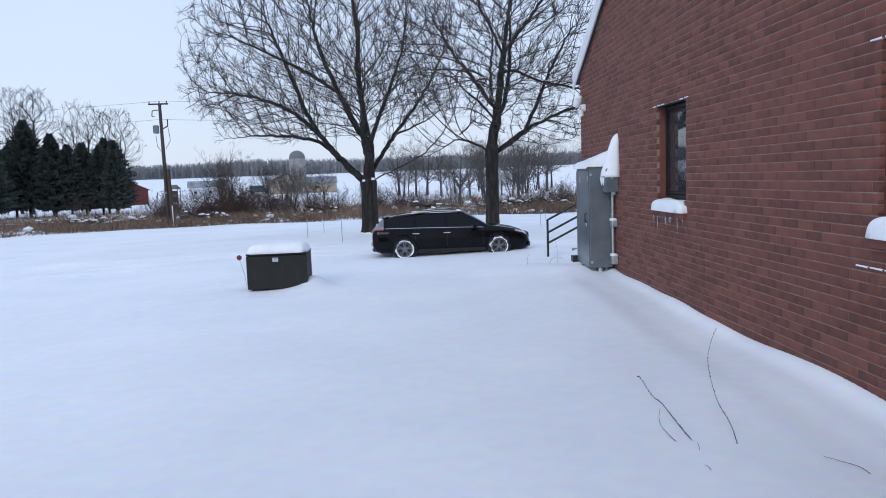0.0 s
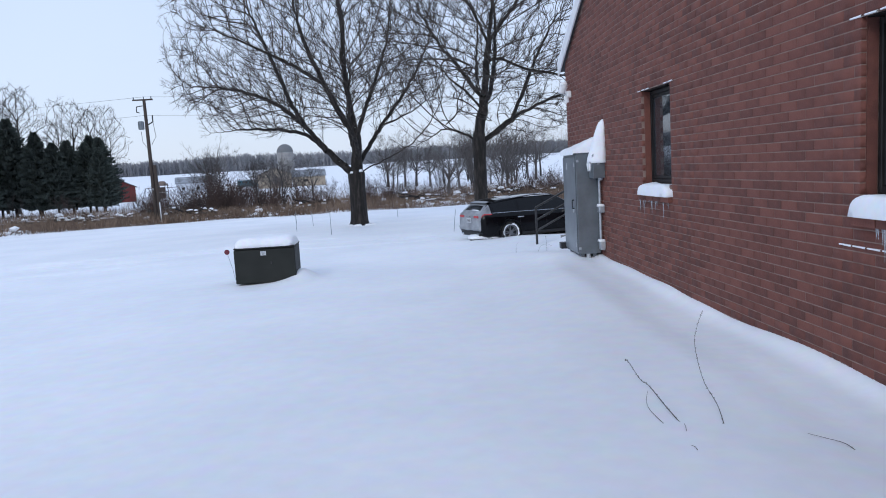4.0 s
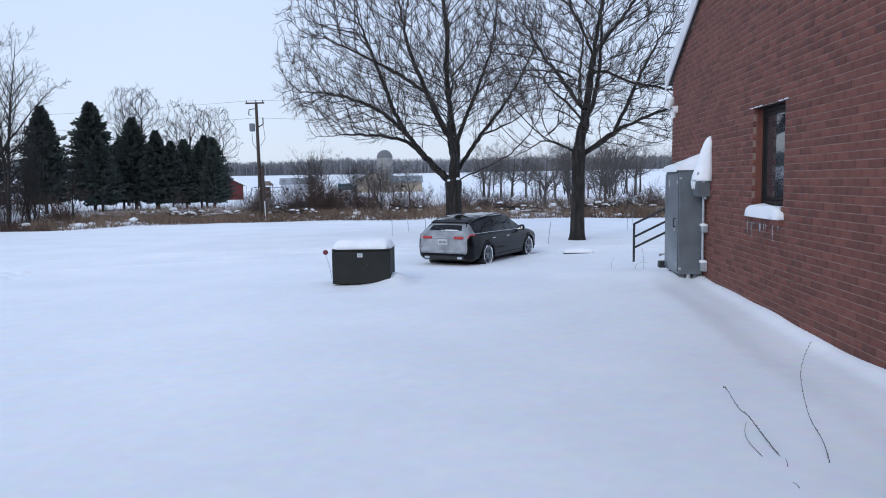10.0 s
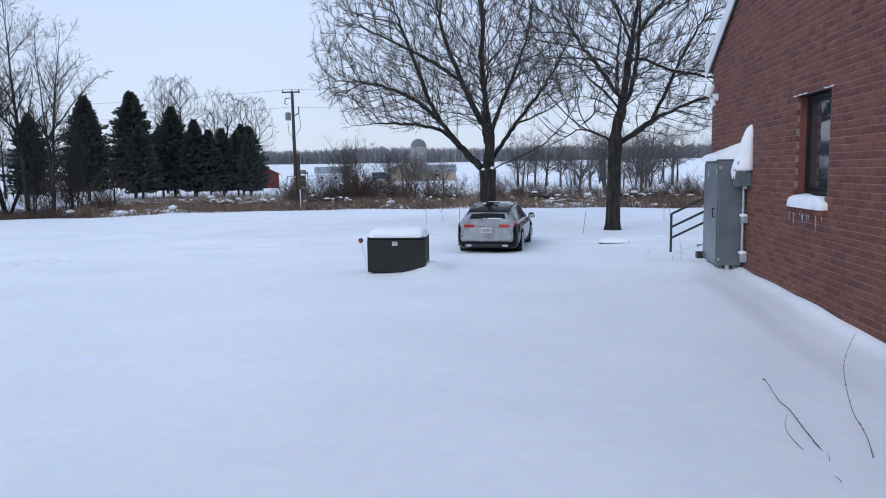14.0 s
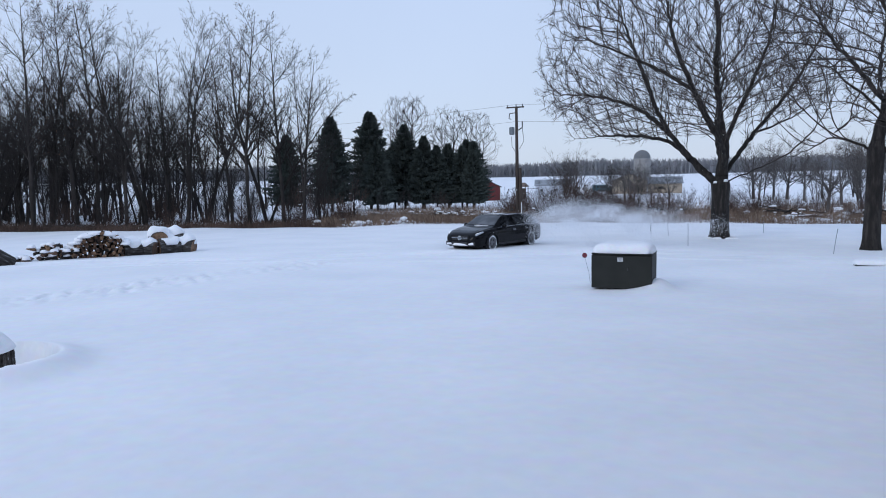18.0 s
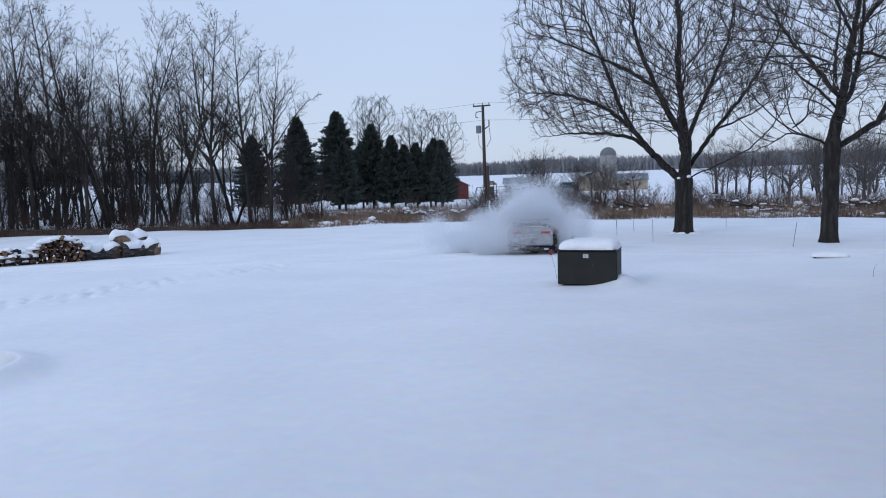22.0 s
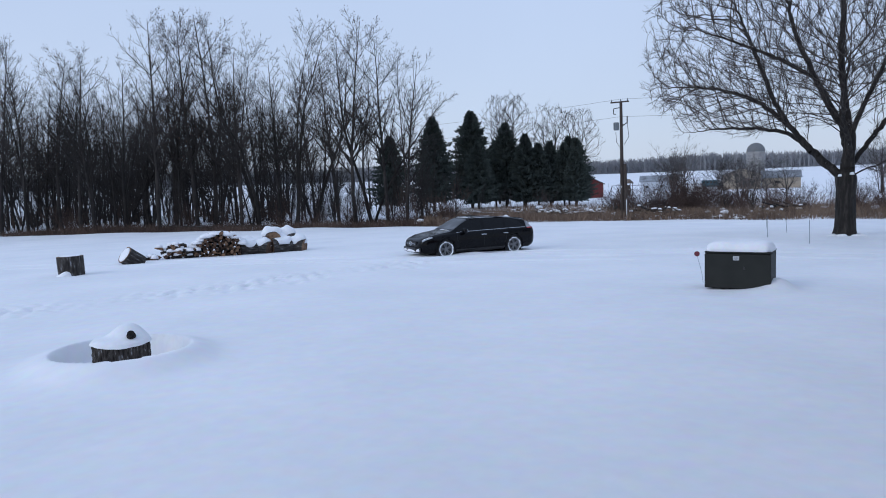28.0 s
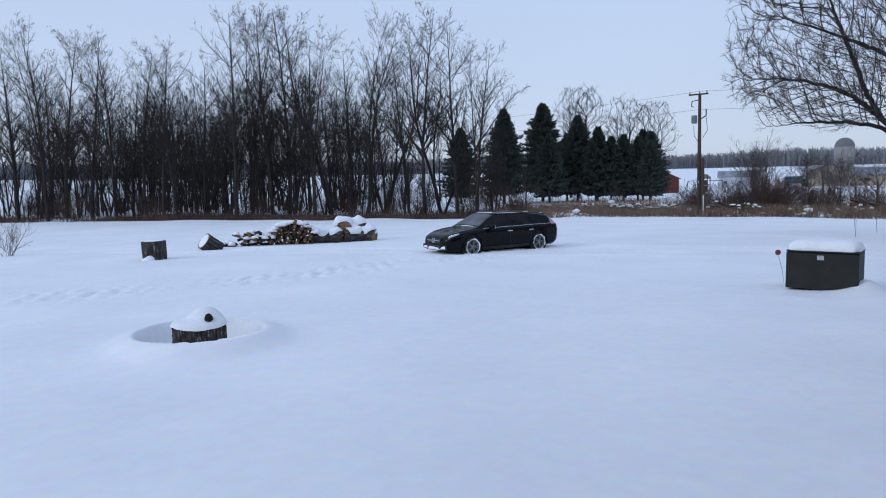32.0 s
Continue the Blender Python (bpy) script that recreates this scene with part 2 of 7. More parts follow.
PAINT_DUSTED = material("snow_dusted_black_paint", [(0.10, 0.105, 0.115), (0.42, 0.44, 0.47)], scale=3.0, rough=0.6, bump=0.1, spread=0.6)
CAR_GLASS = plain("tinted_glass", (0.004, 0.0045, 0.0055), 0.05)
CAR_GLASS.node_tree.nodes["Principled BSDF"].inputs["Specular IOR Level"].default_value = 0.22
CHROME = plain("chrome", (0.62, 0.63, 0.65), 0.14, 1.0)
TYRE = material("black_tyre_rubber", [(0.012, 0.012, 0.012), (0.03, 0.03, 0.03)], scale=12, rough=0.85, bump=0.2)
RIM = plain("dark_alloy", (0.20, 0.205, 0.215), 0.3, 0.8)
SCREEN = material("powder_filmed_glass", [(0.012, 0.013, 0.015), (0.05, 0.054, 0.06), (0.17, 0.18, 0.195)], scale=2.2, rough=0.35, bump=0.05, spread=0.6)
BLACK_TRIM = plain("black_plastic", (0.01, 0.01, 0.011), 0.45)
TAIL_RED = plain("red_lamp_lens", (0.22, 0.010, 0.014), 0.2, 0, 0.3, ((1.0, 0.06, 0.06), 0.12))
HEAD_LENS = plain("clear_lamp_lens", (0.35, 0.37, 0.40), 0.08, 0.3, 0.8)
HEAD_GLOW = plain("daytime_running_lamp", (0.9, 0.92, 0.95), 0.2, 0, 0, ((0.9, 0.95, 1.0), 0.7))
RED_BALL = plain("red_reflector_ball", (0.12, 0.003, 0.016), 0.6)
LABEL_WHITE = plain("white_label", (0.46, 0.48, 0.50), 0.5)
LABEL_GREY = plain("grey_print", (0.18, 0.18, 0.19), 0.6)
ICE = plain("icicle_ice", (0.75, 0.80, 0.86), 0.08)
ICE.node_tree.nodes["Principled BSDF"].inputs["Transmission Weight"].default_value = 0.7
WIRE = plain("power_line", (0.05, 0.05, 0.055), 0.6)
TEAL = plain("teal_enamel", (0.03, 0.10, 0.13), 0.5)


# ---- building helpers ----
def mesh_of(name, verts, faces, mats, smooth=False, idx=None):
    me = bpy.data.meshes.new(name)
    v = np.asarray(verts, float).reshape(-1, 3)
    if isinstance(faces, np.ndarray):
        n, k = faces.shape
        me.vertices.add(len(v)), me.loops.add(n * k), me.polygons.add(n)
        me.vertices.foreach_set("co", v.ravel())
        me.loops.foreach_set("vertex_index", faces.ravel().astype(np.int32))
        me.polygons.foreach_set("loop_start", np.arange(0, n * k, k, dtype=np.int32))
        me.update(calc_edges=True)
    else:
        me.from_pydata([tuple(p) for p in v], [], [tuple(f) for f in faces])
        me.update()
    for m in (mats if isinstance(mats, (list, tuple)) else [mats]):
        me.materials.append(m)
    if smooth:
        me.polygons.foreach_set("use_smooth", np.ones(len(me.polygons), bool))
    if idx is not None:
        me.polygons.foreach_set("material_index", np.asarray(idx, np.int32))
    return me


def thing(name, label, category, at=None, group="", kind="", data=None):
    ob = tagged(new(name, data), label, category, group, kind)
    if at is not None:
        ob.matrix_basis = at if isinstance(at, Matrix) else pose(*at)
    return ob


def part(name, me, parent, label="", at=None, mat=None):
    """Links a mesh or a bmesh as one part under a thing or a part."""
    if isinstance(me, bmesh.types.BMesh):
        data = bpy.data.meshes.new(name)
        me.to_mesh(data), me.free()
        if mat:
            data.materials.append(mat)
        me = data
    ob = new(name, me)
    ob.parent = parent
    if at is not None:
        ob.matrix_basis = at if isinstance(at, Matrix) else pose(*at)
    if label:
        ob["label"] = label
    return ob


def box_bm(sx, sy, sz, at=(0, 0, 0), bevel=0.01, turn=(0, 0, 0), bm=None, seg=1):
    own = bmesh.new()
    bmesh.ops.create_cube(own, size=1)
    bmesh.ops.scale(own, vec=(sx, sy, sz), verts=own.verts)
    if bevel:
        bmesh.ops.bevel(own, geom=own.edges[:], offset=bevel, segments=seg, affect="EDGES", profile=0.6)
    own.transform(pose(*at, *turn))
    if bm is None:
        return own
    tmp = bpy.data.meshes.new("tmp")
    own.to_mesh(tmp), own.free()
    bm.from_mesh(tmp)
    bpy.data.meshes.remove(tmp)
    return bm


def box(name, parent, mat, size, at, bevel=0.01, turn=(0, 0, 0), label="", seg=1):
    return part(name, box_bm(*size, at, bevel, turn, seg=seg), parent, label, mat=mat)


def tubes(segs, sides=5):
    """Tapered prisms from rows of p0, p1, r0, r1."""
    s = np.asarray(segs, float).reshape(-1, 8)
    p0, p1, r0, r1 = s[:, :3], s[:, 3:6], s[:, 6], s[:, 7]
    d = p1 - p0
    d /= np.linalg.norm(d, axis=1, keepdims=True) + 1e-9
    ref = np.where(np.abs(d[:, 2:3]) > 0.9, [[1.0, 0, 0]], [[0, 0, 1.0]])
    u = np.cross(d, ref)
    u /= np.linalg.norm(u, axis=1, keepdims=True) + 1e-9
    w = np.cross(d, u)
    a = np.arange(sides) * 2 * np.pi / sides
    ring = u[:, None] * np.cos(a)[None, :, None] + w[:, None] * np.sin(a)[None, :, None]
    v = np.concatenate([p0[:, None] + ring * r0[:, None, None], p1[:, None] + ring * r1[:, None, None]], 1)
    base = np.arange(len(s))[:, None, None] * 2 * sides
    k = np.arange(sides)
    quad = np.stack([k, (k + 1) % sides, (k + 1) % sides + sides, k + sides], -1)[None]
    return v.reshape(-1, 3), (base + quad).reshape(-1, 4)


def ribbons(segs):
    """The finest twigs, too thin to show any roundness."""
    s = np.asarray(segs, float).reshape(-1, 8)
    d = s[:, 3:6] - s[:, :3]
    d /= np.linalg.norm(d, axis=1, keepdims=True) + 1e-9
    u = np.cross(d, np.random.RandomState(1).normal(0, 1, d.shape))
    u /= np.linalg.norm(u, axis=1, keepdims=True) + 1e-9
    a, b = u * s[:, 6:7] * 1.15, u * s[:, 7:8] * 1.15
    v = np.stack([s[:, :3] - a, s[:, :3] + a, s[:, 3:6] + b, s[:, 3:6] - b], 1).reshape(-1, 3)
    return v, np.arange(len(v)).reshape(-1, 4)


def tube_line(pts, r, mat, sides=8, name="pipe", taper=1.0):
    """A round bar along the points, with joints."""
    n = len(pts) - 1
    segs = [[*pts[i], *pts[i + 1], r * (1 + (taper - 1) * i / n), r * (1 + (taper - 1) * (i + 1) / n)] for i in range(n)]
    v, f = tubes(segs, sides)
    return mesh_of(name, v, f, mat, True)


def cyl_bm(r0, r1, h, at=(0, 0, 0), turn=(0, 0, 0), sides=20, bevel=0.0):
    bm = bmesh.new()
    bmesh.ops.create_cone(bm, cap_ends=True, segments=sides, radius1=r0, radius2=r1, depth=h)
    if bevel:
        rims = [e for e in bm.edges if abs(e.verts[0].co.z - e.verts[1].co.z) < 1e-6]
        bmesh.ops.bevel(bm, geom=rims, offset=bevel, segments=2, affect="EDGES")
    bm.transform(pose(*at, *turn))
    return bm


# ---- the lie of the land: slopes by distance from the eye, fitted to its view ----
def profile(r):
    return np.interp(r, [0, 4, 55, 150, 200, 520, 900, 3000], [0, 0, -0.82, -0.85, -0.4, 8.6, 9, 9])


def wave(x, y, s, seed):
    rs = np.random.RandomState(seed)
    h = 0
    for i in range(7):
        a, ph = rs.uniform(0, 6.28), rs.uniform(0, 6.28)
        k = rs.uniform(0.6, 1.6) / s
        h = h + np.sin(k * (x * np.cos(a) + y * np.sin(a)) + ph + 0.7 * np.sin(0.5 * k * (x * np.sin(a) - y * np.cos(a)) + ph))
    return h / 7


def smooth01(x):
    x = np.clip(x, 0, 1)
    return x * x * (3 - 2 * x)


STUMP = (-9.35, 5.38)
BOX_AT = (-3.17, 15.8)


def bump_at(x, y, cx, cy, rx, ry, h, turn=0.0):
    c, s = math.cos(radians(turn)), math.sin(radians(turn))
    dx, dy = x - cx, y - cy
    u, v = (dx * c + dy * s) / rx, (-dx * s + dy * c) / ry
    return h * np.exp(-(u * u + v * v))


LUMPY = [(-18.5, 5.0, -15.6, 9.5, 1.1, 0.17), (-15.9, 8.5, -14.3, 16.0, 1.0, 0.19), (-14.6, 15, -14.2, 20.5, 0.9, 0.16), (-14.2, 16.5, -11.9, 17.9, 0.4, 0.13)]
LANES = [((-22, 16), (-9, 24.5)), ((-9, 24.5), (2, 24.6)), ((-16, 22.5), (-3, 26.3)), ((-40, 8), (-16, 20.5)), ((1, 24), (7, 25.3)), ((-14, 19), (-8, 22.4))]


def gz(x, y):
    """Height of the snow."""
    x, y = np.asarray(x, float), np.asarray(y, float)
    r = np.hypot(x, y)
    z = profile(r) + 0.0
    near = smooth01((70 - r) / 40)
    z = z + near * (0.045 * wave(x, y, 2.2, 3) + 0.012 * wave(x, y, 0.7, 4)) * smooth01((r - 2) / 8)
    # drift along the brick wall, hollow just before it
    along = smooth01((18.5 - y) / 2.0)
    lift = -profile(r) + 0.0
    z = z + along * lift * smooth01((x - 1.0) / 2.0)
    z = z + along * (-0.06 * smooth01((x - 2.8) / 0.6) + 0.12 * np.exp(-((x - 4.02) / 0.17) ** 2) * (0.9 + 0.45 * wave(0 * x, y, 0.35, 9)) - 0.04 * np.exp(-((x - 2.9) / 0.45) ** 2) * smooth01((9 - y) / 4))
    z = z + along * 0.095 * wave(x, y, 0.8, 8) * smooth01((x - 1.5) / 1.5)
    # mound by the steps and the cabinet
    z = z + bump_at(x, y, 5.0, 18.9, 1.0, 1.0, 0.5) + bump_at(x, y, 3.3, 22.2, 2.1, 0.6, 0.10) + bump_at(x, y, 3.3, 14.9, 0.5, 0.9, 0.16)
    # wind scoop round the stump
    sx, sy = STUMP
    d = np.hypot((x - sx - 0.0), (y - sy))
    ring = np.hypot((x - sx) * 0.9 + (y - sy) * 0.1, y - sy)
    wob = 0.10 * wave(x, y, 0.5, 21)
    q = ring - 0.93 - wob
    rim = 0.13 + 0.06 * np.clip(((x - sx) * 0.866 - (y - sy) * 0.498) / (d + 0.01), 0, 1)
    z = z + np.where(q > 0, rim * np.exp(-(q / 0.34) ** 2), rim * np.exp(-(q / 0.11) ** 2)) - 0.22 * smooth01(-q / 0.10)
    # tail drift of the transformer, scour in front
    z = z + bump_at(x, y, BOX_AT[0] + 0.76, BOX_AT[1] - 0.05, 0.30, 0.42, 0.25) + bump_at(x, y, BOX_AT[0] + 0.5, BOX_AT[1] - 0.6, 0.55, 0.35, 0.075)
    z = z - bump_at(x, y, BOX_AT[0] - 0.5, BOX_AT[1] - 0.95, 1.0, 0.40, 0.06, 20)
    # old wheel ruts
    for (ax, ay), (bx, by) in LANES:
        lx, ly = bx - ax, by - ay
        n = math.hypot(lx, ly)
        t = ((x - ax) * lx + (y - ay) * ly) / n
        off = ((x - ax) * ly - (y - ay) * lx) / n + 0.25 * np.sin(t * 0.7)
        inside = smooth01((t + 1) / 1.5) * smooth01((n + 1 - t) / 1.5)
        for side in (-0.8, 0.8):
            q = (off - side) / 0.17
            z = z + inside * (-0.11 * np.exp(-q * q) + 0.05 * np.exp(-((np.abs(q) - 1.9) / 0.7) ** 2)) * (0.6 + 0.5 * wave(x, y, 0.9, 6))
    # trodden snow along the left lane
    for ax, ay, bx, by, wd, amp in LUMPY:
        n = math.hypot(bx - ax, by - ay)
        ux, uy = (bx - ax) / n, (by - ay) / n
        t = (x - ax) * ux + (y - ay) * uy
        off = -(x - ax) * uy + (y - ay) * ux + 0.5 * np.sin(t * 0.5)
        z = z + 0.75 * amp * np.exp(-(off / wd) ** 2) * np.clip(1.3 * wave(x, y, 0.08, 12) + 0.5 * wave(x, y, 0.2, 13), -1, 0.25) * smooth01(t / 2) * smooth01((n - t) / 2)
    # rough ground under the weeds
    z = z + smooth01((r - 48) / 6) * smooth01((95 - r) / 20) * 0.18 * wave(x, y, 1.6, 17)
    return z


def gz1(x, y):
    return float(gz(x, y))


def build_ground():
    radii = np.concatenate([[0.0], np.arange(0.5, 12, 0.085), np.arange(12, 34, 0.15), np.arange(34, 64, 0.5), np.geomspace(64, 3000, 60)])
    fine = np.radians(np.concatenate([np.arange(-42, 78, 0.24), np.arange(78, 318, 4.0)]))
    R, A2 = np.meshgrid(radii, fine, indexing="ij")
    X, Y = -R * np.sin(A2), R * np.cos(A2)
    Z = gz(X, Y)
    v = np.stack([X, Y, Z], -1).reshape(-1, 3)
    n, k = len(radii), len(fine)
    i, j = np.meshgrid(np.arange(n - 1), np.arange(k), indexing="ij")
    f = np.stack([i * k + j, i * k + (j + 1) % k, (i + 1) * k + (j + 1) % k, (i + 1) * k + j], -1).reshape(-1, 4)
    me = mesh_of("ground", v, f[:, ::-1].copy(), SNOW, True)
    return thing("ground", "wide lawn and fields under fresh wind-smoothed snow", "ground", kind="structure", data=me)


build_ground()

# ---- the brick building: a gable wall facing the lawn ----
WALL_X, CORNER_Y, NEAR_Y = 4.0, 17.2, -8.0
EAVE_Z, PITCH = 4.42, 0.53
RIDGE_Y = (CORNER_Y + NEAR_Y) / 2
COURSE, STRETCH = 0.1016, 0.305
OPENINGS = [(10.46, 11.76, 1.62, 3.15), (4.73, 6.03, 1.62, 3.15)]


def rake(y):
    return EAVE_Z + PITCH * (CORNER_Y - y if y > RIDGE_Y else y - NEAR_Y)


def slab(name, y0, y1, z0, z1a, z1b, x0, x1, mat, parent, label=""):
    """A wall piece between y0 and y1 with a sloping head from z1a to z1b."""
    v = [(x, y, z) for x in (x0, x1) for y, z in ((y0, z0), (y1, z0), (y1, z1b), (y0, z1a))]
    f = [(3, 2, 1, 0), (4, 5, 6, 7), (0, 1, 5, 4), (1, 2, 6, 5), (2, 3, 7, 6), (3, 0, 4, 7)]
    return part(name, mesh_of(name, v, f, mat), parent, label)


def build_walls():
    wall = thing("wall_west", "gable wall of long red-brown bricks with pale mortar", "wall", kind="structure")
    b0 = WALL_X + 0.005
    b1 = WALL_X + 0.30
    cuts = sorted({NEAR_Y, RIDGE_Y, CORNER_Y - 0.012, *(y for o in OPENINGS for y in o[:2])})
    for a, b in zip(cuts, cuts[1:]):
        hole = [o for o in OPENINGS if o[0] <= a + 1e-6 and o[1] >= b - 1e-6]
        if hole:
            slab("backing", a, b, -0.6, hole[0][2], hole[0][2], b0, b1, MORTAR, wall)
            slab("backing", a, b, hole[0][3], rake(a), rake(b), b0, b1, MORTAR, wall)
        else:
            slab("backing", a, b, -0.6, rake(a), rake(b), b0, b1, MORTAR, wall)
    north = thing("wall_north", "end wall of red-brown brick below the eave", "wall", kind="structure")
    part("backing", mesh_of("backing", [(x, y, z) for y in (CORNER_Y - 0.30, CORNER_Y - 0.012) for x, z in ((b1, -0.6), (20, -0.6), (20, EAVE_Z), (b1, EAVE_Z))],
         [(0, 1, 2, 3), (7, 6, 5, 4), (0, 4, 5, 1), (1, 5, 6, 2), (2, 6, 7, 3), (3, 7, 4, 0)], BRICK_FAR), north)
    back = thing("wall_east", "plain brick wall closing the building", "wall", kind="structure")
    part("backing", mesh_of("backing", [(x, y, z) for x in (19.7, 20) for y, z in ((NEAR_Y, -0.6), (CORNER_Y - 0.31, -0.6), (CORNER_Y - 0.31, rake(CORNER_Y)), (RIDGE_Y, rake(RIDGE_Y)), (NEAR_Y, rake(NEAR_Y)))],
         [(0, 1, 2, 3, 4), (9, 8, 7, 6, 5), (0, 5, 6, 1), (1, 6, 7, 2), (2, 7, 8, 3), (3, 8, 9, 4), (4, 9, 5, 0)], BRICK_FAR), back)
    south = thing("wall_south", "plain brick wall closing the building", "wall", kind="structure")
    box("backing", south, BRICK_FAR, (15.39, 0.3, 5.0), (12.0, NEAR_Y - 0.16, 1.9), 0)
    # roof planes with a white rake board
    roof = thing("roof", "grey shingled gable roof with white rake boards", "roof", kind="structure")
    for side, (ya, yb) in enumerate(((CORNER_Y + 0.35, RIDGE_Y), (NEAR_Y - 0.35, RIDGE_Y))):
        za, zb = rake(CORNER_Y) - 0.35 * PITCH, rake(RIDGE_Y)
        v = [(x, y, z + dz) for dz in (0.02, 0.16) for x, y, z in ((3.93, ya, za), (20.3, ya, za), (20.3, yb, zb), (3.93, yb, zb))]
        f = [(0, 1, 2, 3), (7, 6, 5, 4), (0, 4, 5, 1), (1, 5, 6, 2), (2, 6, 7, 3), (3, 7, 4, 0)]
        part("roof_plane", mesh_of("roof_plane", v, f, SHINGLE), roof)
        v = [(x, y, z + dz) for dz in (-0.10, 0.17) for x, y, z in ((3.895, ya, za), (3.926, ya, za), (3.926, yb, zb), (3.895, yb, zb))]
        part("rake_board", mesh_of("rake_board", v, f, TRIM_WHITE), roof, "white painted rake board")
        v = [(x, y, z + dz) for dz in (0.17, 0.23) for x, y, z in ((3.89, ya, za), (4.3, ya, za), (4.3, yb, zb), (3.89, yb, zb))]
        part("snow_edge", mesh_of("snow_edge", v, f, SNOW_CAP), roof, "thin snow along the roof edge")
    return wall


def brick_faces(y0, y1, z0, z1, head=None):
    """One brick: a block with chamfered face edges, 12 mm proud of the mortar bed."""
    c, xa, xb = 0.004, WALL_X, WALL_X + 0.05
    za, zb = (z1, z1) if head is None else head
    v = [(xa, y0 + c, z0 + c), (xa, y1 - c, z0 + c), (xa, y1 - c, zb - c), (xa, y0 + c, za - c),
         (xa + c, y0, z0), (xa + c, y1, z0), (xa + c, y1, zb), (xa + c, y0, za), (xb, y0, z0), (xb, y1, z0), (xb, y1, zb), (xb, y0, za)]
    f = [(0, 3, 2, 1)]
    for a, b in ((0, 4), (4, 8)):
        f += [(a, a + 1, b + 1, b), (a + 1, a + 2, b + 2, b + 1), (a + 2, a + 3, b + 3, b + 2), (a + 3, a, b, b + 3)]
    return v, f


def build_bricks(wall):
    """The nearest bricks singly, the rest of the gable joined."""
    rs = random.Random(7)
    v_all, f_all, near = [], [], 0
    whole = None
    jz, j = 0.0110, 0.007
    row = 0
    z = -0.30
    while z < rake(2.0):
        y = 2.0 + (STRETCH / 2 if row % 2 else 0.0)
        while y < CORNER_Y - 0.02:
            ya, yb = y + j / 2, min(y + STRETCH - j / 2, CORNER_Y)
            za, zb = z + jz / 2, z + COURSE - jz / 2
            spans = [(ya, yb)]
            for o in OPENINGS:
                if zb > o[2] + 0.02 and za < o[3] - 0.02:
                    spans = [s for a, b in spans for s in ((a, min(b, o[0] + 0.004)), (max(a, o[1] - 0.004), b))]
            for a, b in spans:
                if b - a < 0.012:
                    continue
                ha, hb = min(zb, rake(a) - 0.02), min(zb, rake(b) - 0.02)
                if min(ha, hb) < za + 0.012:
                    continue
                cut = ha < zb - 1e-6 or hb < zb - 1e-6
                full = not cut and abs((b - a) - (STRETCH - j)) < 1e-6
                if full and near < 300 and 6.3 < a < 9.3 and 0.15 < z < 3.4:
                    if whole is None:
                        v, f = brick_faces(0, STRETCH - j, 0, COURSE - jz)
                        whole = mesh_of("brick", [(p[0] - WALL_X, p[1], p[2]) for p in v], f, BRICK)
                    part("brick", whole, wall, at=(WALL_X + rs.uniform(-0.0015, 0.0015), a, za))
                    near += 1
                    continue
                v, f = brick_faces(a, b, za, zb, (ha, hb))
                dx = rs.uniform(-0.0015, 0.0015)
                n = len(v_all)
                v_all += [(p[0] + dx, p[1], p[2]) for p in v]
                f_all += [tuple(i + n for i in q) for q in f]
            y += STRETCH
        z += COURSE
        row += 1
    ob = part("brickwork", mesh_of("brickwork", v_all, np.array(f_all), BRICK_FAR), wall, "long red-brown bricks in running bond")
    ob["kind"] = "stuff"


def lumpy(sx, sy, sz, seed, amp=0.05, cuts=12, flat=0.35):
    """A rounded cap of settled snow that sits on z = 0."""
    rs = np.random.RandomState(seed)
    bm = bmesh.new()
    bmesh.ops.create_icosphere(bm, subdivisions=4 if sx + sy > 1.3 else 3 if sx + sy > 0.9 else 2, radius=1)
    for v in bm.verts:
        x, y, z = v.co
        q = lambda a: math.copysign(abs(a) ** flat, a)
        px, py = q(x), q(y)
        h = max(0.0, z) ** 0.5 if z > 0 else 0.0
        w = noise.noise(Vector((px * sx * 1.3 + seed, py * sy * 1.3, seed * 0.7)))
        v.co = (px * sx / 2 * (1 - 0.06 * h), py * sy / 2 * (1 - 0.06 * h), h * sz * (1 + amp * 4 * w) if z > 0 else -0.005)
    for f in bm.faces:
        f.smooth = True
    return bm


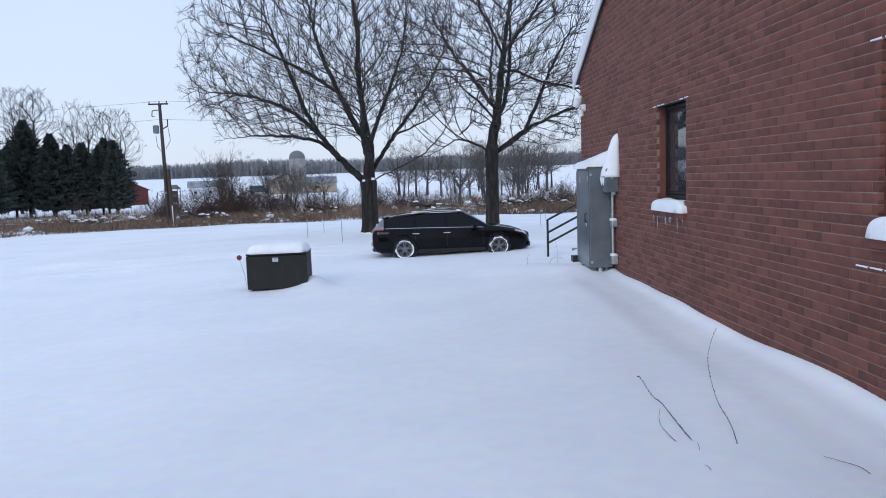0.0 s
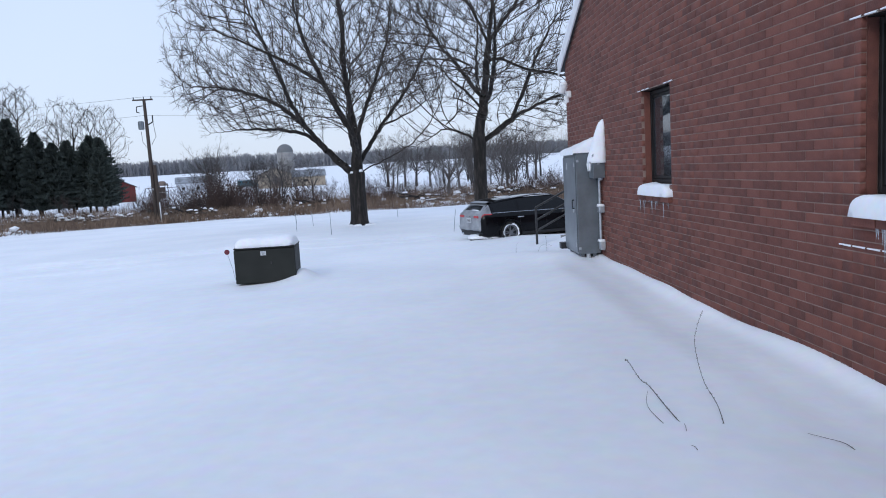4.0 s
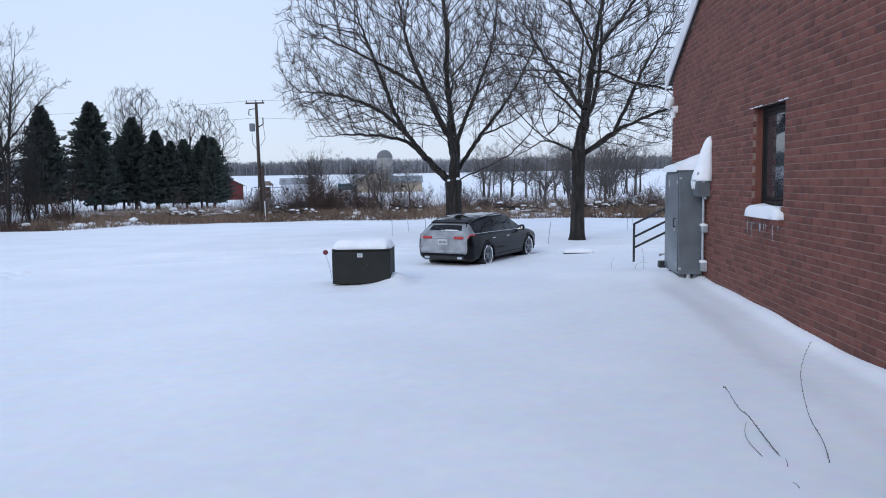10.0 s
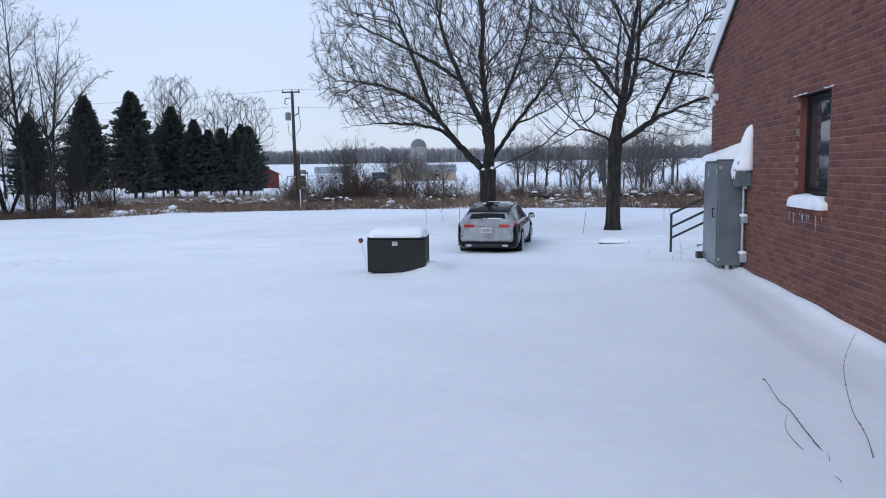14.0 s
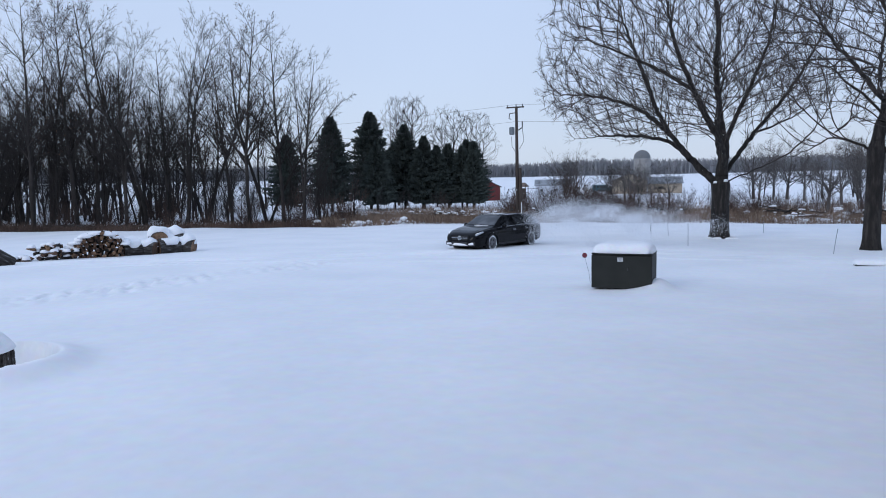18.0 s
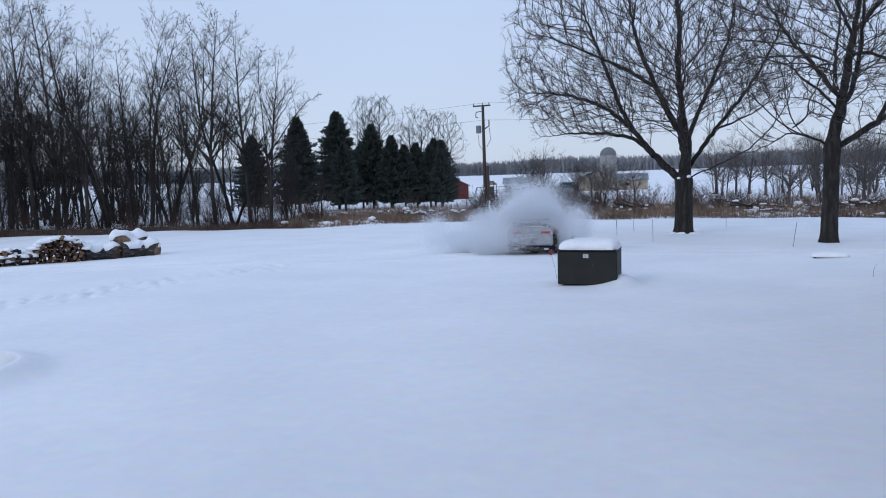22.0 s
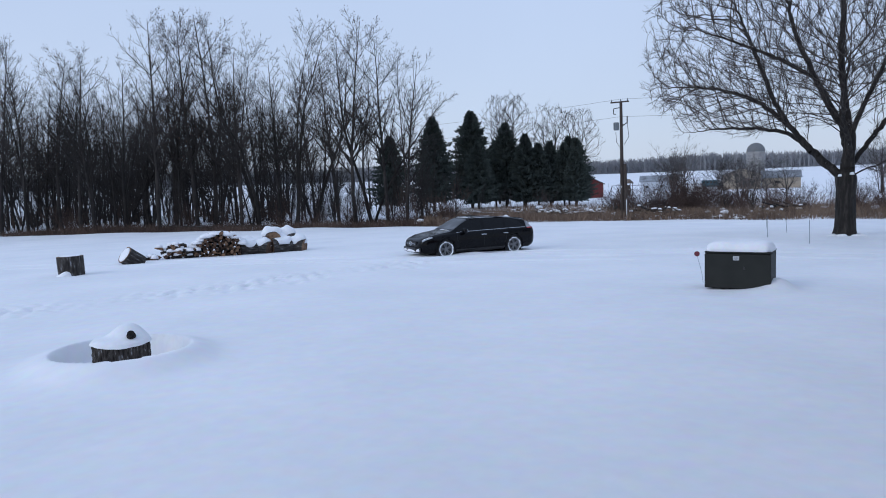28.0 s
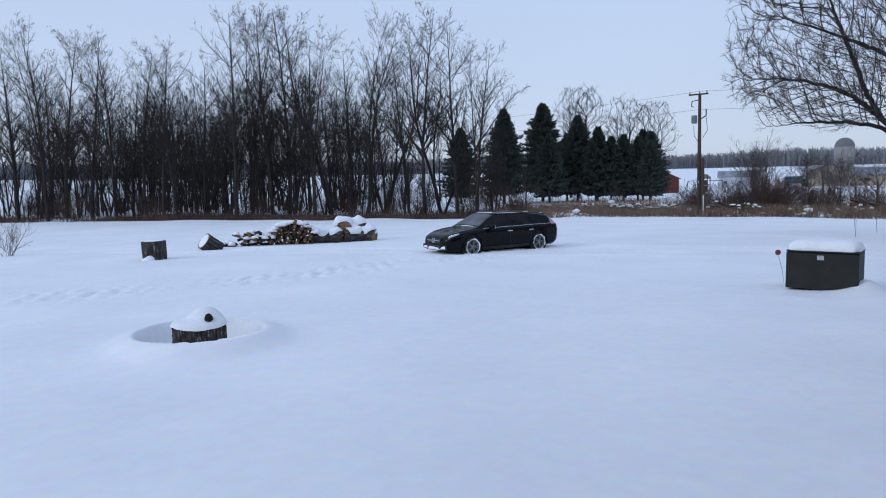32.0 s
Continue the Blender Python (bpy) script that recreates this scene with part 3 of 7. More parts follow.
def build_window(k, y0, y1, z0, z1):
    w = thing(f"window_{k}", "tall dark-framed window recessed in brick, snow on its sill", "window", kind="structure")
    xr = WALL_X + 0.145
    cy, cz, sy, sz = (y0 + y1) / 2, (z0 + z1) / 2, y1 - y0, z1 - z0
    for y in (y0 + 0.006, y1 - 0.006):
        box("reveal", w, BRICK, (0.095, 0.016, sz), (WALL_X + 0.102, y, cz), 0, label="brick jamb")
    box("lintel", w, FRAME_DARK, (0.095, sy - 0.03, 0.012), (WALL_X + 0.102, cy, z1 - 0.006), 0)
    for y in (y0 + 0.041, y1 - 0.041):
        box("frame_side", w, FRAME_DARK, (0.06, 0.05, sz - 0.03), (xr + 0.035, y, cz), 0.006)
    for z in (z0 + 0.045, z1 - 0.05):
        box("frame_rail", w, FRAME_DARK, (0.058, sy - 0.135, 0.06), (xr + 0.035, cy, z), 0.006)
    for y in (y0 + 0.080, y1 - 0.080):
        box("sash_side", w, FRAME_DARK, (0.034, 0.026, sz - 0.16), (xr + 0.042, y, cz), 0.004)
    for z in (z0 + 0.105, z1 - 0.11):
        box("sash_rail", w, FRAME_DARK, (0.033, sy - 0.19, 0.05), (xr + 0.042, cy, z), 0.004)
    box("pane", w, GLASS, (0.012, sy - 0.19, sz - 0.265), (xr + 0.045, cy, cz), 0, label="glass reflecting bare trees and sky")
    # dark sheet added behind the pane in place of an unlit room
    box("room_dark", w, FRAME_DARK, (0.02, sy - 0.01, sz - 0.01), (WALL_X + 0.285, cy, cz), 0, label="dark sheet standing for the unlit room")
    n = 4
    for i in range(n):
        a, b = y0 - 0.02 + (sy + 0.04) * i / n, y0 - 0.02 + (sy + 0.04) * (i + 1) / n
        box("sill_brick", w, BRICK, (0.24, b - a - 0.01, 0.09), (WALL_X + 0.05, (a + b) / 2, z0 - 0.215), 0.005)
    box("sill_top", w, MORTAR, (0.20, sy + 0.02, 0.155), (WALL_X + 0.075, cy, z0 - 0.092), 0.004)
    part("sill_snow", lumpy(0.29, sy + 0.10, 0.19, 3 + k, 0.05, flat=0.32), w, "rounded snow on the sill", (WALL_X + 0.02, cy, z0 - 0.17), SNOW_CAP)
    rs = random.Random(40 + k)
    for i in range(13):
        y, h = rs.uniform(y0, y1), rs.choice((0.06, 0.09, 0.14, 0.2, 0.27))
        part("icicle", mesh_of("icicle", *tubes([[WALL_X - 0.055, y, z0 - 0.25, WALL_X - 0.053, y, z0 - 0.26 - h, 0.009, 0.001]], 6), ICE, True), w, "small hanging icicle")
    bmx = tubes([[WALL_X - 0.004, y0 - 0.12 + (sy + 0.3) * i / 8, z1 + 0.005 + rs.uniform(-0.004, 0.006), WALL_X - 0.004, y0 - 0.12 + (sy + 0.3) * (i + 0.8) / 8, z1 + 0.005, 0.012, 0.009] for i in range(8) if i in (0, 1, 5, 6, 7)], 5)
    if k == 2:
        streak = tubes([[WALL_X - 0.003, y1 - 0.5 + 0.2 * i, 1.168 + 0.003 * rs.uniform(-1, 1), WALL_X - 0.003, y1 - 0.5 + 0.2 * (i + 0.9), 1.168, 0.011, 0.008] for i in range(4)], 5)
        part("ledge_snow", mesh_of("ledge_snow", *streak, SNOW_CAP, True), w, "thin line of snow caught on a brick joint")
    part("lintel_snow", mesh_of("lintel_snow", *bmx, SNOW_CAP, True), w, "thin snow line on the lintel")


def build_wall_lamp():
    lamp = thing("wall_lamp", "small white floodlight high on the brick wall", "wall lamp", (WALL_X, 16.68, 3.62))
    box("bracket", lamp, TRIM_WHITE, (0.10, 0.12, 0.16), (-0.05, 0, 0.0), 0.015)
    part("arm", mesh_of("arm", *tubes([[-0.1, 0, 0.03, -0.17, 0, 0.12, 0.03, 0.03]], 8), TRIM_WHITE, True), lamp)
    part("head", cyl_bm(0.07, 0.10, 0.2, (-0.2, 0, 0.12), (0, 25, 0), 16, 0.01), lamp, "white lamp head", mat=TRIM_WHITE)
    part("head", cyl_bm(0.05, 0.06, 0.15, (-0.12, -0.06, -0.12), (0, -10, 0), 16, 0.01), lamp, "white sensor", mat=TRIM_WHITE)
    part("snow_cap", lumpy(0.16, 0.2, 0.08, 9), lamp, "", (-0.17, 0, 0.2), SNOW_CAP)


def build_cabinet():
    c = thing("electrical_cabinet", "tall grey steel electrical cabinet capped with snow", "cabinet", (3.5, 14.38, 0.14))
    W, D, H = 1.13, 0.47, 2.06
    part("body", box_bm(D, W, H, (D / 2, W / 2, H / 2), 0.008), c, mat=GALV)
    box("top_lip", c, GALV, (D + 0.03, W + 0.03, 0.03), (D / 2, W / 2, H + 0.012), 0.006)
    door = box("door", c, GALV, (0.02, W - 0.05, H - 0.10), (-0.012, W / 2, H / 2), 0.006, label="lighter grey hinged door")
    h = part("handle", mesh_of("handle", *tubes([[-0.03, 0.14, 0.95, -0.07, 0.14, 0.95, 0.012, 0.012], [-0.07, 0.14, 0.95, -0.07, 0.14, 1.12, 0.012, 0.012], [-0.07, 0.14, 1.12, -0.03, 0.14, 1.12, 0.012, 0.012]], 8), BLACK_STEEL, True), door, "black padlock handle")
    box("padlock", door, GALV_LIGHT, (0.03, 0.05, 0.07), (-0.05, 0.11, 0.9), 0.006)
    for z in (0.2, 1.85):
        box("hinge", door, GALV_LIGHT, (0.02, 0.03, 0.09), (-0.028, 0.05, z), 0.004)
    box("sticker", door, LABEL_WHITE, (0.004, 0.06, 0.14), (-0.024, 0.75, 1.82), 0, label="small worn white label")
    for z in (0.12, 1.92):
        box("hinge", c, GALV_LIGHT, (0.05, 0.015, 0.05), (0.03, -0.006, z), 0.004)
    for y, x in ((0.12, 0.1), (0.12, 0.36), (1.0, 0.1), (1.0, 0.36)):
        part("foot", box_bm(0.09, 0.09, 0.45, (x, y, -0.22), 0.005), c, mat=GALV)
    part("conduit", cyl_bm(0.05, 0.05, 0.5, (0.22, 0.08, -0.24)), c, mat=GALV_LIGHT)
    box("duct", c, BLACK_STEEL, (0.18, 0.2, 0.14), (-0.02, 1.28, 0.06), 0.01)
    snow = thing("cabinet_snow", "deep rounded snow drift lying on the electrical cabinet", "snow", (3.5, 14.38, 2.22), kind="")
    bm = bmesh.new()
    nx, ny = 22, 34
    grid = {}
    for i in range(nx + 1):
        for j in range(ny + 1):
            u, w = i / nx, j / ny
            e = min(1, 6 * min(u + 0.02, 1.0), 7 * min(w + 0.02, 1.02 - w))
            hgt = (0.10 + 0.24 * smooth01(u) * (0.55 + 0.45 * (1 - w))) * math.sqrt(max(0, 1 - (1 - e) ** 2))
            grid[i, j] = bm.verts.new((-0.07 + u * (D + 0.08), -0.03 + w * (W + 0.07), 0.005 + hgt + 0.015 * noise.noise(Vector((u * 4, w * 5, 3)))))
    base = {}
    for i in range(nx + 1):
        for j in range(ny + 1):
            if i in (0, nx) or j in (0, ny):
                p = grid[i, j].co
                base[i, j] = bm.verts.new((p.x, p.y, 0.0 if i else -0.03))
    for i in range(nx):
        for j in range(ny):
            bm.faces.new((grid[i, j], grid[i + 1, j], grid[i + 1, j + 1], grid[i, j + 1]))
    for i in range(nx):
        for j in (0, ny):
            bm.faces.new((grid[i, j], base[i, j], base[i + 1, j], grid[i + 1, j]))
    for j in range(ny):
        for i in (0, nx):
            bm.faces.new((grid[i, j], grid[i, j + 1], base[i, j + 1], base[i, j]))
    bmesh.ops.recalc_face_normals(bm, faces=bm.faces)
    for f in bm.faces:
        f.smooth = True
    part("drift", bm, snow, mat=SNOW_CAP)


def build_meter():
    m = thing("meter_box", "grey electric meter box on the brick wall under snow", "meter box", (WALL_X, 14.02, 1.70))
    part("body", box_bm(0.24, 0.32, 0.48, (-0.12, 0.16, 0.24), 0.008), m, mat=GALV)
    box("cover", m, GALV, (0.012, 0.29, 0.44), (-0.247, 0.16, 0.24), 0.004)
    box("label", m, LABEL_WHITE, (0.05, 0.004, 0.18), (-0.13, -0.003, 0.36), 0, label="narrow white notice")
    for y in (0.06, 0.20):
        part("knockout", cyl_bm(0.035, 0.03, 0.06, (-0.27, y, 0.30), (0, 90, 0), 14, 0.006), m, mat=GALV_LIGHT)
        part("ice_drop", mesh_of("ice_drop", *tubes([[-0.29, y, 0.30, -0.29, y, 0.14, 0.035, 0.008]], 7), SNOW_CAP, True), m)
    # snow heaped against the wall: a pointed sail over the box
    bm = bmesh.new()
    rows = []
    for i in range(15):
        u = i / 14
        z = 0.30 + 0.86 * u
        wid = 0.24 * (1 - u) ** 0.55 + 0.012
        dep = 0.30 * (1 - u) ** 0.6 + 0.02
        ring = []
        for k in range(12):
            a = math.pi * k / 11
            ring.append(bm.verts.new((-dep * math.sin(a) + 0.02 * noise.noise(Vector((u * 4, k, 1))), 0.16 - 0.12 * u - wid * math.cos(a), z + 0.0)))
        rows.append(ring)
    for a, b in zip(rows, rows[1:]):
        for k in range(11):
            bm.faces.new((a[k], a[k + 1], b[k + 1], b[k]))
        bm.faces.new((a[11], a[0], b[0], b[11]))
    bm.faces.new(rows[0][::-1]), bm.faces.new(rows[-1])
    bmesh.ops.recalc_face_normals(bm, faces=bm.faces)
    for f in bm.faces:
        f.smooth = True
    part("snow_sail", bm, m, "pointed crust of blown snow", mat=SNOW_CAP)
    part("conduit", mesh_of("conduit", *tubes([[-0.06, 0.24, 0, -0.06, 0.24, -1.38, 0.028, 0.028]], 10), GALV_LIGHT, True), m, "vertical steel conduit")
    part("conduit", mesh_of("conduit", *tubes([[-0.05, 0.13, 0, -0.05, 0.13, -0.05, 0.04, 0.04]], 10), GALV_LIGHT, True), m)
    for z, s in ((-0.64, 0.13), (-1.38, 0.17)):
        b = box("junction_box", m, GALV_LIGHT, (0.11, 0.16, s), (-0.06, 0.16, z), 0.01)
        part("snow_cap", lumpy(0.14, 0.17, 0.05, 4), b, at=(-0.07, 0.16, z + s / 2), mat=SNOW_CAP)


def build_handrail():
    r = thing("stair_handrail", "black steel stair railing with three sloping bars", "railing", (3.62, 19.85, 0))
    g = gz1(3.62, 19.85)
    top, run, rise = 0.83, 0.95, 0.46
    part("post", mesh_of("post", *tubes([[0, 0, g - 0.1, 0, 0, top, 0.033, 0.033]], 4), BLACK_STEEL), r)
    for z in (top, top - 0.36, top - 0.66):
        part("bar", tube_line([(0, 0, z - 0.01), (run, 0, z + rise), (run + 1.3, 0, z + rise + 0.02)], 0.031, BLACK_STEEL, 8, "bar"), r)
    part("post", mesh_of("post", *tubes([[run + 0.05, 0, 0.1, run + 0.05, 0, top + rise, 0.028, 0.028]], 4), BLACK_STEEL), r)
    st = thing("entry_steps", "concrete entry steps buried under snow", "steps", kind="structure")
    for i in range(3):
        box("step", st, CONCRETE, (0.32 if i < 2 else 1.6, 1.6, 0.6), (4.45 + 0.32 * i + (0.64 if i == 2 else 0), 19.0, -0.3 + 0.17 * i), 0.01)


def build_transformer():
    b = thing("transformer_box", "dark green steel transformer box capped with snow", "transformer", (BOX_AT[0] + 0.02, BOX_AT[1], -0.235, 0, 0, 1.5))
    W, D, H = 1.28, 0.90, 0.83
    part("body", box_bm(W, D - 0.30, H, (0, 0.15, H / 2), 0.012), b, mat=BOX_GREEN)
    hood = part("hood", box_bm(W + 0.02, 0.33, H - 0.10, (0, -D / 2 + 0.165, (H - 0.1) / 2 + 0.07), 0.012), b, "hinged front hood", mat=BOX_GREEN)
    box("lid", b, BOX_GREEN, (W + 0.022, D + 0.024, 0.04), (0, 0.0, H), 0.015)
    box("notice", hood, LABEL_WHITE, (0.12, 0.006, 0.09), (-0.02, -D / 2 - 0.004, H - 0.12), 0, label="small white warning label")
    for i in range(3):
        box("print_line", hood, LABEL_GREY, (0.085 - 0.02 * i, 0.003, 0.008), (-0.02, -D / 2 - 0.0085, H - 0.095 - 0.025 * i), 0)
    box("latch", hood, BLACK_STEEL, (0.03, 0.02, 0.06), (0.14, -D / 2 - 0.006, 0.5), 0.004)
    box("seam", b, BLACK_STEEL, (0.008, 0.012, H - 0.1), (W / 2 + 0.006, -0.14, H / 2), 0)
    cap = thing("transformer_snow", "thick smooth slab of snow on the transformer lid", "snow", (BOX_AT[0] + 0.02, BOX_AT[1], -0.235 + H + 0.02, 0, 0, 1.5))
    part("slab", lumpy(W + 0.04, D + 0.06, 0.20, 5, 0.04, flat=0.30), cap, mat=SNOW_CAP)
    f = thing("marker_flag", "thin wire marker with a round red reflector", "marker", (-4.05, 16.4, gz1(-4.05, 16.4)))
    part("wire", tube_line([(0, 0, -0.1), (-0.05, 0, 0.25), (-0.15, 0.02, 0.62)], 0.006, GALV_LIGHT, 5, "wire"), f)
    part("reflector", cyl_bm(0.06, 0.06, 0.02, (-0.15, 0.0, 0.66), (80, 0, 0), 18, 0.004), f, "round red reflector", mat=RED_BALL)


wall_west = build_walls()
for k, o in enumerate(OPENINGS):
    build_window(k + 1, *o)
build_wall_lamp()
build_cabinet()
build_meter()
build_handrail()
build_transformer()


# ---- trees ----
def grow(rs, start, heading, length, radius, level, spec, out):
    """One branch and all that grows from it, as tapered segments."""
    n = spec["steps"][level]
    p, d = np.array(start, float), np.array(heading, float)
    step, rad = length / n, radius
    tip = spec["tip"][level]
    last = level + 1 >= len(spec["steps"])
    kids = 0 if last else spec["kids"][level]
    marks = sorted(rs.uniform(spec["bare"][level], 1.0) for _ in range(kids)) if kids else []
    turn = rs.uniform(0, 6.28)
    mi = 0
    for i in range(n):
        d = d + np.array([rs.gauss(0, spec["wob"][level]) for _ in range(3)])
        d[2] += spec["lift"][level] / n
        d /= np.linalg.norm(d)
        q = p + d * step
        r2 = radius * (1 - (1 - tip) * (i + 1) / n)
        out.append((*p, *q, rad, r2, level))
        while mi < len(marks) and marks[mi] <= (i + 1) / n:
            f = (marks[mi] * n - i)
            at = p + (q - p) * f
            turn += 2.4 + rs.uniform(-0.5, 0.5)
            a = radians(rs.uniform(*spec["angle"][level]))
            side = np.cross(d, [0.3, 0.2, 1.0])
            side /= np.linalg.norm(side) + 1e-9
            up = np.cross(side, d)
            dirn = d * math.cos(a) + (side * math.cos(turn) + up * math.sin(turn)) * math.sin(a)
            left = 1 - marks[mi]
            ln = length * spec["ratio"][level] * (spec["even"] + (1.1 - spec["even"]) * left) * rs.uniform(0.7, 1.25)
            grow(rs, at, dirn, ln, max(rad * spec["thin"][level], spec["min"]), level + 1, spec, out)
            mi += 1
        p, rad = q, r2


def tree_meshes(segs, split, mat_a, mat_b, sides=7):
    s = np.array(segs)
    heavy = s[s[:, 8] <= split][:, :8]
    a = mesh_of("trunk", *tubes(heavy, sides), mat_a, True)
    top = s[:, 8].max()
    va, fa = tubes(s[(s[:, 8] > split) & (s[:, 8] < top)][:, :8], 3)
    vb, fb = ribbons(s[s[:, 8] == top][:, :8])
    b = mesh_of("crown", np.concatenate([va, vb]), np.concatenate([fa, fb + len(va)]), mat_b, False)
    return a, b


def colonise(rs, bones, cloud_pts, step, kill, reach, rounds, keep, rise, heart, spread):
    """Branches that grow from the bones towards free room in the crown. Returns nodes, parents and the bone each springs from."""
    pos, par, who, head = [], [], [], []
    for b, (root, pts) in enumerate(bones):
        last = -1
        if root >= 0:
            first = np.array(pts[0], float)
            own = [i for i in range(len(pos)) if who[i] == root]
            last = min(own, key=lambda i: float(((pos[i] - first) ** 2).sum()))
        p = [np.array(q, float) for q in pts]
        fine = []
        for i in range(len(p) - 1):
            a, c, d, e = p[max(i - 1, 0)], p[i], p[i + 1], p[min(i + 2, len(p) - 1)]
            n = max(1, int(np.linalg.norm(d - c) / step))
            for k in range(n):
                u = k / n
                fine.append(0.5 * (2 * c + (d - a) * u + (2 * a - 5 * c + 4 * d - e) * u * u + (3 * c - a - 3 * d + e) * u ** 3))
        fine.append(p[-1])
        for k, q in enumerate(fine[1 if root >= 0 else 0:]):
            q = q + rs.normal(0, 0.12 * step, 3) * (k > 1)
            d = q - pos[last] if last >= 0 else np.array([0, 0, 1.0])
            pos.append(q), par.append(last), who.append(b), head.append(d / (np.linalg.norm(d) + 1e-9))
            last = len(pos) - 1
    main = len(pos)
    att = np.array(cloud_pts, float)
    near, dist = np.zeros(len(att), int), np.full(len(att), 1e9)
    fresh = 0
    shoots = {}
    for i, q in enumerate(par):
        if q >= 0:
            shoots.setdefault(q, []).append(head[i])
    for _ in range(rounds):
        new_p = np.array(pos[fresh:])
        if len(new_p) == 0 or len(att) == 0:
            break
        d2 = ((att[:, None] - new_p[None]) ** 2).sum(-1)
        k = d2.argmin(1)
        m = d2[np.arange(len(att)), k]
        better = m < dist
        near[better], dist[better] = k[better] + fresh, m[better]
        fresh = len(pos)
        live = dist > kill * kill
        att, near, dist = att[live], near[live], dist[live]
        pull = dist < reach * reach
        if not pull.any():
            break
        P = np.array(pos)
        w = att[pull] - P[near[pull]]
        w /= np.linalg.norm(w, axis=1, keepdims=True) + 1e-9
        s = np.zeros((len(pos), 3))
        np.add.at(s, near[pull], w)
        for i in np.unique(near[pull]):
            v = s[i] / (np.linalg.norm(s[i]) + 1e-9) + keep * head[i] + np.array([0, 0, rise]) + rs.normal(0, 0.05, 3)
            far = pos[i] - heart
            v = v + spread * far / (np.linalg.norm(far) + 1e-9)
            v /= np.linalg.norm(v)
            if any(float(v @ w) > 0.80 for w in shoots.get(i, ())) or len(shoots.get(i, ())) > 2:
                continue
            shoots.setdefault(int(i), []).append(v)
            pos.append(pos[i] + v * step), par.append(int(i)), who.append(who[i]), head.append(v)
    return np.array(pos), np.array(par), np.array(who), np.array(head), main


def branch_widths(par, who, main, root_r, tip_r):
    """Thickness from the number of tips that each branch feeds, each main limb (its first nodes) tapering to its end."""
    n = len(par)
    tips = np.zeros(n)
    kids = np.bincount(par[par >= 0], minlength=n)
    tips[kids == 0] = 1
    for i in range(n - 1, -1, -1):
        if par[i] >= 0:
            tips[par[i]] += tips[i]
    e = math.log(root_r / tip_r) / math.log(max(tips[0], 3))
    rad = tip_r * tips ** e
    for b in np.unique(who[:main]):
        own = np.nonzero(who[:main] == b)[0]
        f = np.arange(len(own)) / len(own)
        rad[own] = np.minimum(rad[own], rad[own[0]] * (1 - f) ** 0.75 + 1.3 * tip_r)
    for i in range(n):
        if par[i] >= 0:
            side = i >= main or who[i] != who[par[i]]
            rad[i] = min(rad[i], rad[par[i]] * (0.72 if side and par[i] < main else 1.0))
    return rad, kids


def twigs_of(rs, pos, head, which, length, r, forks=3):
    """Fine twigs at the ends of branches: a spray of slightly bent shoots with side shoots."""
    segs = []
    for i in which:
        for k in range(forks):
            d = head[i] + rs.normal(0, 0.42, 3) + [0, 0, 0.18]
            d /= np.linalg.norm(d)
            ln = length * rs.uniform(0.5, 1.2)
            mid = pos[i] + d * ln * 0.5
            d2 = d + rs.normal(0, 0.16, 3) + [0, 0, 0.12]
            end = mid + d2 / np.linalg.norm(d2) * ln * 0.5
            segs += [(*pos[i], *mid, r, r * 0.85), (*mid, *end, r * 0.85, r * 0.5)]
            for a in (pos[i] + d * ln * 0.25, mid):
                d3 = d + rs.normal(0, 0.5, 3)
                segs.append((*a, *(a + d3 / np.linalg.norm(d3) * ln * 0.42), r * 0.75, r * 0.45))
    return segs


def dome_points(rs, n, centre, radii, low, floor_z):
    """Points spread through a dome whose lower half is flatter."""
    p = rs.normal(0, 1, (n * 2, 3))
    p /= np.linalg.norm(p, axis=1, keepdims=True)
    p *= rs.uniform(0, 1, (n * 2, 1)) ** 0.36
    p[:, 2] = np.where(p[:, 2] < 0, p[:, 2] * low, p[:, 2] * radii[2])
    p[:, :2] *= radii[:2]
    p += centre
    return p[p[:, 2] > floor_z][:n]


